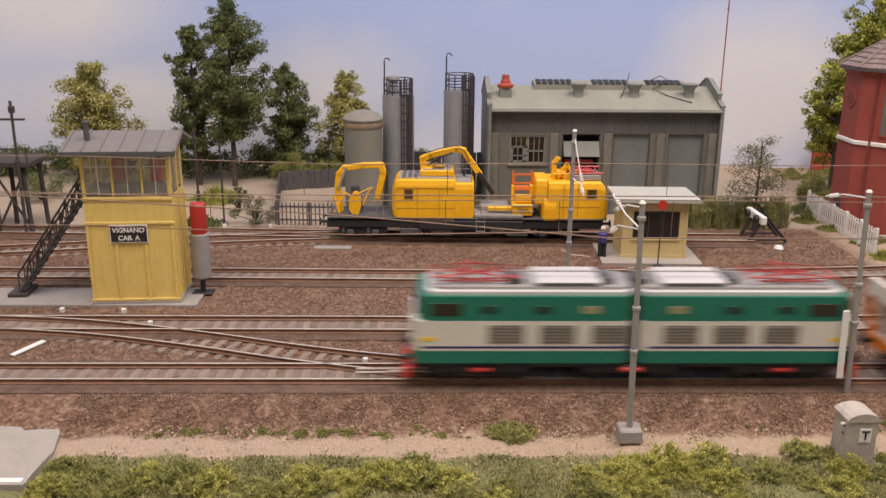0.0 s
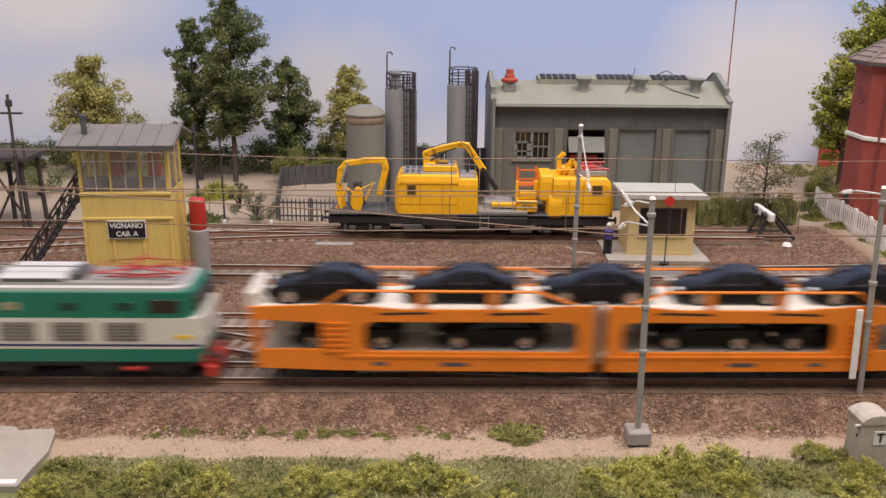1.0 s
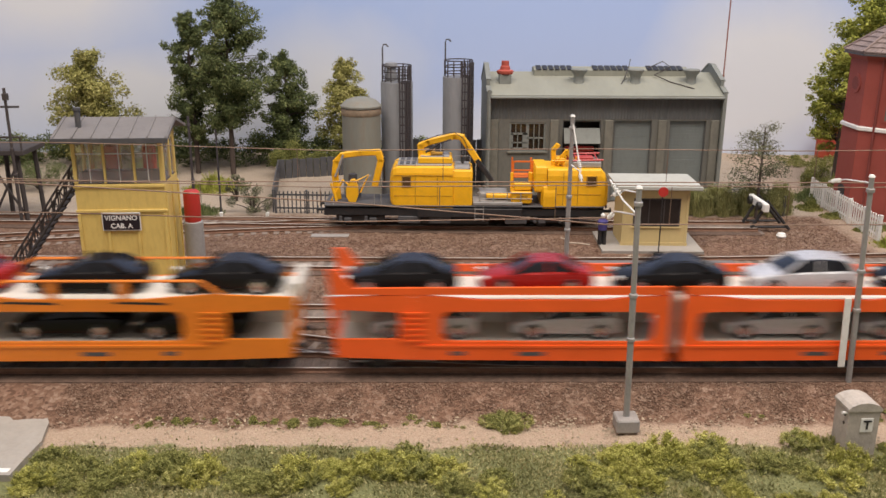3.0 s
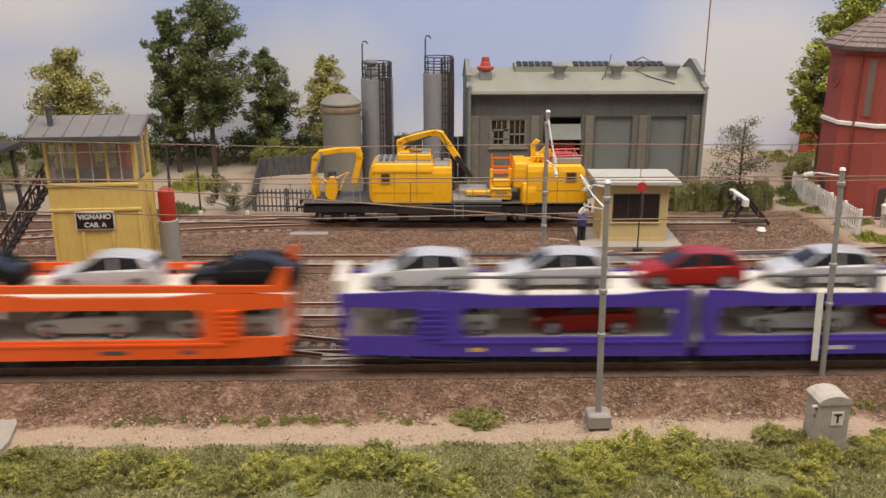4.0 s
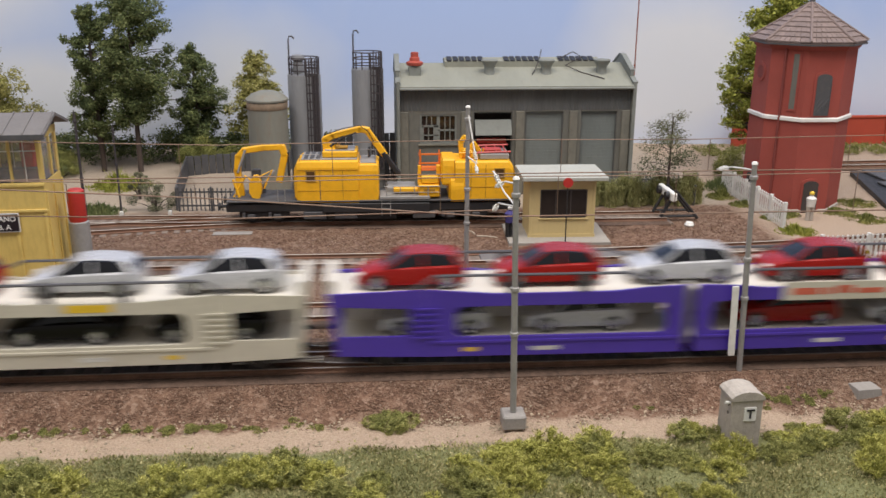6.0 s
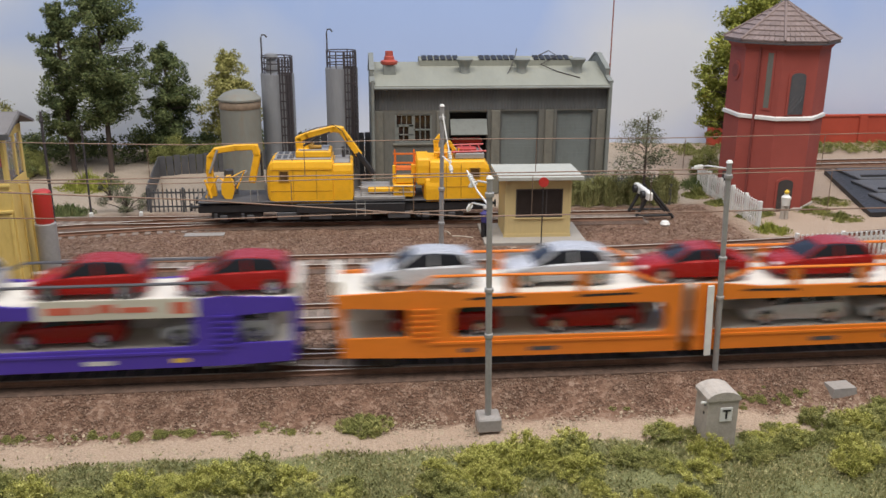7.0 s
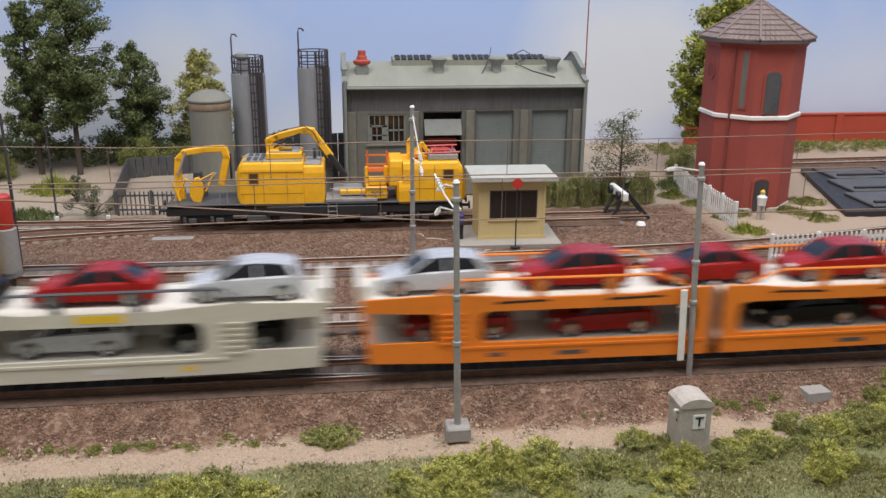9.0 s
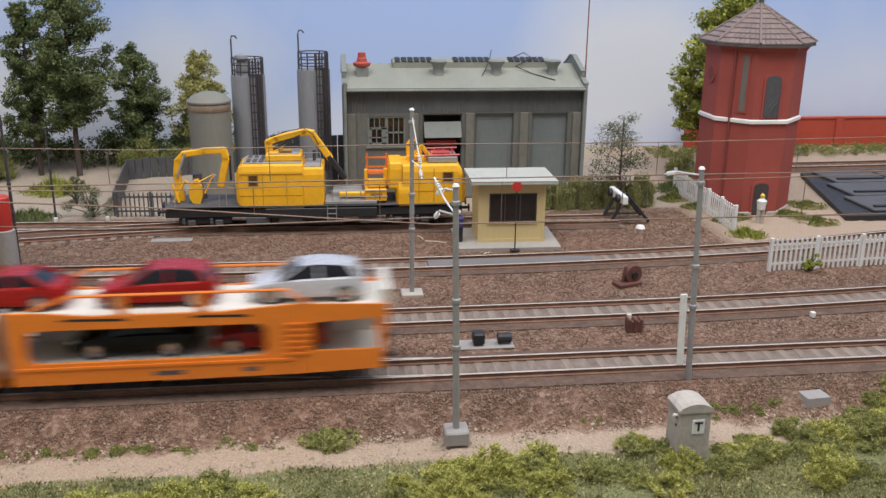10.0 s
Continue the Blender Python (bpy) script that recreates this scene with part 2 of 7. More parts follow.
M_LOCOGLASS = paint("glass_green_dark", (0.01, 0.05, 0.04), 0.2, 0, 0.2, 3, 0.5, 0)
M_PLOUGH = paint("plough_bright_red", (0.6, 0.05, 0.03), 0.45)
M_STICK = paint("dry_wood", (0.5, 0.42, 0.33), 0.85)
M_WRITING = paint("writing_red", (0.55, 0.12, 0.07), 0.6)
M_GLASSBROWN = paint("window_brown", (0.10, 0.055, 0.02), 0.2, 0, 0.3, 3, 0.5, 0)
M_RED = paint("signal_red", (0.50, 0.035, 0.025), 0.5, 0, 0.12, 8, 0.8, 0.08, dirt=(0.3, 0.05, 0.03))
M_WHITEPAINT = paint("white_paint", (0.74, 0.73, 0.69), 0.55, 0, 0.06, 9, 1, 0.1, dirt=(0.5, 0.47, 0.42), amount=0.3)
M_BRICK = paint("tower_brick_red", (0.315, 0.066, 0.048), 0.8, 0, 0.12, 12, 0.6, 0.3, dirt=(0.25, 0.05, 0.04), amount=0.4)
M_TILE = paint("roof_tile", (0.20, 0.15, 0.135), 0.8, 0, 0.12, 9, 0.8, 0.2, dirt=(0.28, 0.22, 0.2), amount=0.4, rnd=0.14)
M_GREEN = paint("loco_green", (0.004, 0.15, 0.098), 0.35, 0, 0.06, 8, 0.6, 0.03)
M_LOCOWHITE = paint("loco_white", (0.60, 0.58, 0.51), 0.38, 0, 0.05, 8, 0.6, 0.03)
M_LOCOROOF = paint("loco_roof_light", (0.52, 0.51, 0.5), 0.5, 0, 0.08, 8, 0.6, 0.05, dirt=(0.4, 0.4, 0.4))
M_STRIPE = paint("stripe_blue", (0.03, 0.022, 0.13), 0.4)
M_GRILLE = paint("grille_brown_grey", (0.225, 0.205, 0.175), 0.5, 0.3, 0.1, 8, 1, 0.05)
M_PANTO = paint("pantograph_red", (0.42, 0.045, 0.038), 0.45)
M_WIRE = paint("wire_copper_brown", (0.2, 0.13, 0.09), 0.5, 0.3)
M_WOODDARK = paint("dark_timber", (0.055, 0.045, 0.042), 0.8, 0, 0.2, 9, 1, 0.3)
M_TRUNK = paint("bark", (0.075, 0.055, 0.045), 0.95, 0, 0.25, 9, 1, 0.6, stretch=(1, 1, 0.3))
M_PIPE = paint("cage_dark_brown", (0.05, 0.042, 0.045), 0.7)
M_CHROME = paint("wheel_silver", (0.55, 0.55, 0.56), 0.3, 0.8)
M_TYRE = paint("tyre_rubber", (0.02, 0.02, 0.02), 0.8)
M_SIGNBLUE = paint("sign_dark", (0.02, 0.014, 0.018), 0.4)
M_YLABEL = paint("yellow_label", (0.75, 0.5, 0.03), 0.5)


def leafy(name, lo, mid, hi, rough=0.8):
    m, n, l, p = nodes_of(name)
    g = n.new("ShaderNodeNewGeometry")
    tc = n.new("ShaderNodeTexCoord")
    c = noise_node(n, l, tc.outputs["Object"], 0.5, 3)
    add = n.new("ShaderNodeMath")
    add.operation = "ADD"
    l.new(span(n, l, g.outputs["Random Per Island"], 0, 1, -0.28, 0.28), add.inputs[0])
    l.new(c.outputs[0], add.inputs[1])
    l.new(ramp_node(n, l, add.outputs[0], [(0.15, lo), (0.5, mid), (0.85, hi)]).outputs[0], p.inputs["Base Color"])
    p.inputs["Roughness"].default_value = rough
    p.inputs["Specular IOR Level"].default_value = 0.25
    return m


M_LEAF_DARK = leafy("leaf_dark_green", (0.035, 0.05, 0.022), (0.09, 0.118, 0.042), (0.24, 0.26, 0.10))
M_LEAF_MID = leafy("leaf_mid_green", (0.06, 0.082, 0.03), (0.13, 0.16, 0.058), (0.25, 0.27, 0.11))
M_LEAF_LIGHT = leafy("leaf_yellow_green", (0.11, 0.13, 0.02), (0.26, 0.28, 0.045), (0.45, 0.44, 0.10))
M_LEAF_OLIVE = leafy("leaf_olive", (0.07, 0.085, 0.022), (0.19, 0.20, 0.055), (0.40, 0.38, 0.12))
M_LEAF_PALE = leafy("leaf_pale_olive", (0.13, 0.13, 0.035), (0.30, 0.285, 0.085), (0.5, 0.46, 0.18))
M_LEAF_HEDGE = leafy("leaf_hedge", (0.12, 0.125, 0.045), (0.25, 0.25, 0.09), (0.42, 0.4, 0.19))
M_LEAF_GREY = leafy("leaf_grey_green", (0.06, 0.068, 0.04), (0.125, 0.135, 0.075), (0.25, 0.25, 0.15))
M_GRASS = leafy("grass_foam_green", (0.10, 0.115, 0.036), (0.29, 0.295, 0.09), (0.56, 0.52, 0.2))
M_GRASS_BRIGHT = leafy("grass_bright", (0.16, 0.17, 0.035), (0.44, 0.43, 0.10), (0.72, 0.66, 0.25))
M_TURF = leafy("turf_dull_green", (0.13, 0.14, 0.055), (0.30, 0.29, 0.125), (0.54, 0.48, 0.25))


def stones_material():
    m, n, l, p = nodes_of("ballast_stone")
    g = n.new("ShaderNodeNewGeometry")
    r = ramp_node(n, l, g.outputs["Random Per Island"], [(0.0, (0.11, 0.058, 0.036)), (0.35, (0.165, 0.095, 0.06)), (0.65, (0.215, 0.132, 0.088)), (0.92, (0.27, 0.18, 0.128)), (1.0, (0.38, 0.285, 0.22))])
    tc = n.new("ShaderNodeTexCoord")
    a = noise_node(n, l, tc.outputs["Object"], 0.25, 4)
    c = mix_node(n, l, span(n, l, a.outputs[0], 0.35, 0.65, 0.0, 1.0), (1.0, 0.95, 0.92), (0.95, 0.98, 1.0))
    l.new(mix_node(n, l, 1.0, r.outputs[0], c, "MULTIPLY"), p.inputs["Base Color"])
    p.inputs["Roughness"].default_value = 0.85
    return m


M_STONE = stones_material()


def ground_material():
    m, n, l, p = nodes_of("layout_ground")
    tc = n.new("ShaderNodeTexCoord")
    co = tc.outputs["Object"]
    sep = n.new("ShaderNodeSeparateXYZ")
    l.new(co, sep.inputs[0])
    wob = noise_node(n, l, co, 0.35, 5, 0.6)
    y = n.new("ShaderNodeMath")
    y.operation = "MULTIPLY_ADD"
    l.new(wob.outputs[0], y.inputs[0])
    y.inputs[1].default_value = 1.6 * S
    l.new(sep.outputs[1], y.inputs[2])
    wob2 = noise_node(n, l, co, 2.2, 4, 0.65)
    y2 = n.new("ShaderNodeMath")
    y2.operation = "MULTIPLY_ADD"
    l.new(wob2.outputs[0], y2.inputs[0])
    y2.inputs[1].default_value = 0.9 * S
    l.new(y.outputs[0], y2.inputs[2])
    y = y2
    vor = n.new("ShaderNodeTexVoronoi")
    vor.inputs["Scale"].default_value = 7.5 * 87
    l.new(co, vor.inputs["Vector"])
    vs = n.new("ShaderNodeSeparateColor")
    l.new(vor.outputs["Color"], vs.inputs[0])
    fine = noise_node(n, l, co, 16, 4, 0.7)
    big = noise_node(n, l, co, 0.22, 4)
    stone = ramp_node(n, l, vs.outputs[0], [(0.0, (0.095, 0.05, 0.031)), (0.4, (0.16, 0.091, 0.057)), (0.75, (0.21, 0.128, 0.086)), (1.0, (0.275, 0.19, 0.138))])
    stone = mix_node(n, l, 1.0, stone.outputs[0], mix_node(n, l, span(n, l, big.outputs[0], 0.35, 0.65), (1.0, 0.94, 0.91), (0.96, 0.985, 0.985)), "MULTIPLY")
    sand = ramp_node(n, l, fine.outputs[0], [(0.3, (0.275, 0.198, 0.138)), (0.5, (0.385, 0.287, 0.207)), (0.75, (0.5, 0.395, 0.3))]).outputs[0]
    yard = ramp_node(n, l, fine.outputs[0], [(0.3, (0.28, 0.22, 0.16)), (0.55, (0.40, 0.325, 0.245)), (0.75, (0.5, 0.42, 0.33))]).outputs[0]
    turf = ramp_node(n, l, fine.outputs[0], [(0.3, (0.09, 0.098, 0.036)), (0.5, (0.16, 0.168, 0.066)), (0.75, (0.27, 0.262, 0.12))]).outputs[0]
    o = 1.25
    c = mix_node(n, l, span(n, l, y.outputs[0], (-5.35 + o) * S, (-5.05 + o) * S), turf, sand)
    c = mix_node(n, l, span(n, l, y.outputs[0], (-3.95 + o) * S, (-3.6 + o) * S), c, stone)
    c = mix_node(n, l, span(n, l, y.outputs[0], (22.2 + o) * S, (23.2 + o) * S), c, yard)
    xr = span(n, l, sep.outputs[0], 17.6 * S, 19.0 * S)
    yr = span(n, l, y.outputs[0], (14.0 + o) * S, (15.0 + o) * S)
    both = n.new("ShaderNodeMath")
    both.operation = "MULTIPLY"
    l.new(xr, both.inputs[0])
    l.new(yr, both.inputs[1])
    c = mix_node(n, l, both.outputs[0], c, sand)
    l.new(c, p.inputs["Base Color"])
    p.inputs["Roughness"].default_value = 0.92
    hgt = n.new("ShaderNodeMath")
    hgt.operation = "ADD"
    l.new(vor.outputs["Distance"], hgt.inputs[0])
    l.new(fine.outputs[0], hgt.inputs[1])
    bump_node(n, l, hgt.outputs[0], p, 0.7, 0.06)
    return m


CLOUDS = [(-38, 13, 17, 8, 0.75), (-30, 4, 26, 7, 0.8), (-15, 5, 9, 8, 0.7), (22, 6, 13, 10, 0.95), (44, 5, 22, 8, 0.45), (64, 12, 14, 10, 0.5), (6, 1, 30, 5, 0.6)]


def sky_board_material():
    """Painted clouds on the board behind the layout."""
    m, n, l, p = nodes_of("painted_sky")
    tc = n.new("ShaderNodeTexCoord")
    co = tc.outputs["Object"]
    sep = n.new("ShaderNodeSeparateXYZ")
    l.new(co, sep.inputs[0])
    cloud = noise_node(n, l, co, 0.09, 4, 0.5)
    # soft airbrushed clouds: centre and half size
    total = None
    for x, z, w, h, k in CLOUDS:
        mp = n.new("ShaderNodeMapping")
        mp.inputs["Location"].default_value = (-x / w, 0, -z / h)
        mp.inputs["Scale"].default_value = (87 / w, 0, 87 / h)
        l.new(co, mp.inputs[0])
        ln = n.new("ShaderNodeVectorMath")
        ln.operation = "LENGTH"
        l.new(mp.outputs[0], ln.inputs[0])
        one = span(n, l, ln.outputs["Value"], 0.15, 1.0, k, 0.0)
        if total is None:
            total = one
        else:
            mx = n.new("ShaderNodeMath")
            mx.operation = "MAXIMUM"
            l.new(total, mx.inputs[0])
            l.new(one, mx.inputs[1])
            total = mx.outputs[0]
    add = n.new("ShaderNodeMath")
    add.operation = "MULTIPLY_ADD"
    l.new(cloud.outputs[0], add.inputs[0])
    add.inputs[1].default_value = 0.7
    l.new(total, add.inputs[2])
    blue = mix_node(n, l, span(n, l, sep.outputs[2], 2 * S, 22 * S), (0.47, 0.56, 0.78), (0.31, 0.45, 0.78))
    c = mix_node(n, l, span(n, l, add.outputs[0], 0.40, 1.05), blue, (0.66, 0.685, 0.735))
    l.new(c, p.inputs["Base Color"])
    p.inputs["Roughness"].default_value = 0.95
    p.inputs["Specular IOR Level"].default_value = 0.1
    return m


# ---- ground and sky board ----
def ground_height(x, y):
    """Height of the scenery; the rail heads lie at zero."""
    z = np.full_like(x, GROUND_Z)
    front = np.clip((-1.7 - y) / 2.2, 0, 1)
    z = z - 0.62 * front * front * (3 - 2 * front)
    z = z - 0.30 * np.clip((-6.5 - y) / 8, 0, 1)
    z = z + 0.10 * np.sin(x * 0.9 + 1.3 * y) * np.clip((-4.8 - y) / 2, 0, 1) + 0.05 * np.sin(x * 2.3) * front
    z = z + 0.10 * np.sin(x * 0.31) * np.sin(y * 0.4) * np.clip((y - 24) / 4, 0, 1)
    return z


def h_at(x, y):
    return float(ground_height(np.array([x], float), np.array([y], float))[0])


def build_ground():
    xs = np.unique(np.concatenate([np.linspace(-320, 320, 65), np.arange(-45, 55.01, 0.5)]))
    ys = np.unique(np.concatenate([np.array([-90, -60, -40, -30]), np.arange(-22, 47.5, 0.5), np.array([60, 120, 400])]))
    gx, gy = np.meshgrid(xs, ys)
    gz = ground_height(gx, gy)
    rng = np.random.default_rng(3)
    gz += rng.normal(0, 0.022, gz.shape) * (np.abs(gx) < 60)
    v = np.stack([gx.ravel(), gy.ravel(), gz.ravel()], 1)
    w, h = len(xs), len(ys)
    i = (np.arange(h - 1)[:, None] * w + np.arange(w - 1)).ravel()
    f = np.stack([i, i + 1, i + 1 + w, i + w], 1)
    ob = new("ground", quick_mesh("ground", v, f, ground_material(), True))
    tagged(ob, "brown ballast ground with sandy path and green turf", "ground", kind="structure")


build_ground()
board = Shape().prism([(-330, 43.4), (330, 43.4), (330, 44.1), (-330, 44.1)], -0.6, 75, "z")
solo("backdrop", board, sky_board_material(), "painted backdrop board of blue sky with soft clouds", "backdrop", kind="structure")


# ---- tracks ----
def track_curve(points, step=0.5):
    """Even points with headings along a smooth line through points."""
    p = np.array(points, float)
    d = np.r_[0, np.cumsum(np.hypot(*np.diff(p, axis=0).T))]
    out = []
    u = np.arange(0, d[-1], step)
    m = np.gradient(p, d, axis=0)
    for s in u:
        k = min(np.searchsorted(d, s, "right") - 1, len(d) - 2)
        h = d[k + 1] - d[k]
        t = (s - d[k]) / h
        q = (2 * t**3 - 3 * t**2 + 1) * p[k] + (t**3 - 2 * t**2 + t) * h * m[k] + (-2 * t**3 + 3 * t**2) * p[k + 1] + (t**3 - t**2) * h * m[k + 1]
        out.append(q)
    out = np.array(out)
    t = np.gradient(out, axis=0)
    return out, t / np.linalg.norm(t, axis=1)[:, None]


SLEEPER = mesh_of(Shape().box(-0.16, -1.3, -0.30, 0.16, 1.3, -0.225, 0.015), "sleeper", M_SLEEPER)
RAIL_PROFILE = [(-0.075, -0.22), (0.075, -0.22), (0.075, -0.19), (0.02, -0.15), (0.02, -0.05), (0.045, -0.035), (0.045, -0.006), (-0.045, -0.006), (-0.045, -0.035), (-0.02, -0.05), (-0.02, -0.15), (-0.075, -0.19)]


def sweep(line, normal, offset, profile):
    n, k = len(line), len(profile)
    v, f = [], []
    for q, w in zip(line, normal):
        v += [(q[0] + w[0] * (offset + a), q[1] + w[1] * (offset + a), b) for a, b in profile]
    for i in range(n - 1):
        f += [(i * k + j, i * k + (j + 1) % k, (i + 1) * k + (j + 1) % k, (i + 1) * k + j) for j in range(k)]
    f += [tuple(range(k)), tuple(range((n - 1) * k, n * k))]
    return Shape().add(v, f)


def track(points, label, gauge, near=(-34, 34), bed=True):
    ob = thing("track", label=label, category="railway track", group="tracks of the yard", kind="structure")
    line, way = track_curve(points, 0.5)
    normal = np.stack([-way[:, 1], way[:, 0]], 1)
    for side in (1, -1):
        r = part("rail", sweep(line, normal, side * gauge / 2, RAIL_PROFILE), M_RUST, ob)
        part("rail_head", sweep(line, normal, side * gauge / 2, [(-0.045, -0.006), (0.045, -0.006), (0.038, 0.0), (-0.038, 0.0)]), M_RAILTOP, r, "worn bright steel running surface")
    if bed:
        part("bed_infill", sweep(line, normal, 0, [(-gauge / 2 + 0.09, -0.3), (gauge / 2 - 0.09, -0.3), (gauge / 2 - 0.09, -0.242), (-gauge / 2 + 0.09, -0.242)]), M_BEDFILL, ob, "grey-brown ballast between the rails")
    # shoulders cover the sleeper ends; their dark colour includes painted train shade
    for side in (1, -1) if bed else ():
        edge = sorted((side * (gauge / 2 + 0.09), side * 1.55))
        part("bed_shoulder", sweep(line, normal, 0, [(edge[0], -0.32), (edge[1], -0.32), (edge[1], -0.219), (edge[0], -0.219)]), M_BEDSIDE, ob, "dark stained ballast beside the rails, train's shade painted in")
    line, way = track_curve(points, 0.675)
    rest_v, rest_f = [], []
    for q, w in zip(line, way):
        a = math.degrees(math.atan2(w[1], w[0])) + random.uniform(-1.2, 1.2)
        m = pose(q[0] * S, q[1] * S, random.uniform(-0.012, 0.004) * S, 0, 0, a)
        if near[0] < q[0] < near[1]:
            part("sleeper", SLEEPER, None, ob, m=m)
        elif abs(q[0]) < 120:
            n0 = len(rest_v)
            rest_v += [m @ v.co * 87 for v in SLEEPER.vertices]
            rest_f += [tuple(i + n0 for i in f.vertices) for f in SLEEPER.polygons]
    if rest_f:
        tagged(part("far_sleepers", Shape().add(rest_v, rest_f), M_SLEEPER, ob), kind="stuff")
    return ob


track([(-290, 0), (-100, 0), (0, 0), (100, 0), (290, 0)], "straight main line with weathered brown rails", 1.47)
track([(-130, 5.3), (-60, 5.3), (-20, 5.3), (0, 5.25), (12, 5.4), (20, 5.8), (28, 6.5), (45, 9), (60, 12)], "second main line with rusty rails", 1.6)
track([(-130, 12.5), (-60, 12.5), (-20, 12.5), (0, 12.3), (10, 12.6), (20, 13.4), (30, 15.2), (45, 19.5), (60, 25)], "third track with rusty rails", 1.55)
track([(-130, 24), (-60, 22.6), (-36, 21.3), (-20, 20.7), (-10, 20.25), (0, 19.95), (8, 19.8), (13.2, 19.75)], "siding ending at a buffer stop", 1.5)
track([(-60, 13.0), (-45, 14.4), (-31, 16.9), (-22, 18.7), (-14, 19.9), (-10.5, 20.2)], "curved yard lead joining the siding", 1.5, bed=False)
track([(-30, 5.3), (-26, 5.28), (-22, 4.75), (-17, 3.4), (-12, 1.75), (-8, 0.75), (-4, 0.25), (0, 0.05)], "crossover between the two main lines", 1.5, bed=False)
track([(24, 33.3), (32, 33.5), (45, 33.9), (80, 34.5)], "far siding behind the tower", 1.5, near=(20, 60))


# ---- buildings ----
def lettering(text, size, x, y, z, material, parent, depth=0.015, name="lettering"):
    """Standing letters in the x-z plane, centred."""
    c = bpy.data.curves.new(name, "FONT")
    c.body, c.size, c.align_x, c.align_y, c.extrude, c.offset = text, size * S, "CENTER", "CENTER", depth * S, 0.022 * size * S
    tmp = bpy.data.objects.new("tmp", c)
    scene.collection.objects.link(tmp)
    bpy.context.view_layer.update()
    data = bpy.data.meshes.new_from_object(tmp.evaluated_get(bpy.context.evaluated_depsgraph_get()))
    bpy.data.objects.remove(tmp)
    data.materials.append(material)
    ob = new(name, data)
    ob.parent = parent
    ob.matrix_local = pose(x * S, y * S, z * S, 90, 0, 0)
    return ob




def clear_pane_material():
    m, n, l, p = nodes_of("clear_pane")
    tc = n.new("ShaderNodeTexCoord")
    a = noise_node(n, l, tc.outputs["Object"], 1.2, 4)
    gloss, film, glass = n.new("ShaderNodeBsdfGlossy"), n.new("ShaderNodeBsdfDiffuse"), n.new("ShaderNodeMixShader")
    clear, mix = n.new("ShaderNodeBsdfTransparent"), n.new("ShaderNodeMixShader")
    gloss.inputs["Roughness"].default_value = 0.12
    film.inputs["Color"].default_value = (0.78, 0.7, 0.64, 1)
    glass.inputs[0].default_value = 0.75
    l.new(gloss.outputs[0], glass.inputs[1])
    l.new(film.outputs[0], glass.inputs[2])
    l.new(span(n, l, a.outputs[0], 0.3, 0.7, 0.08, 0.2), mix.inputs[0])
    l.new(clear.outputs[0], mix.inputs[1])
    l.new(glass.outputs[0], mix.inputs[2])
    l.new(mix.outputs[0], n["Material Output"].inputs[0])
    return m


M_CLEAR = clear_pane_material()


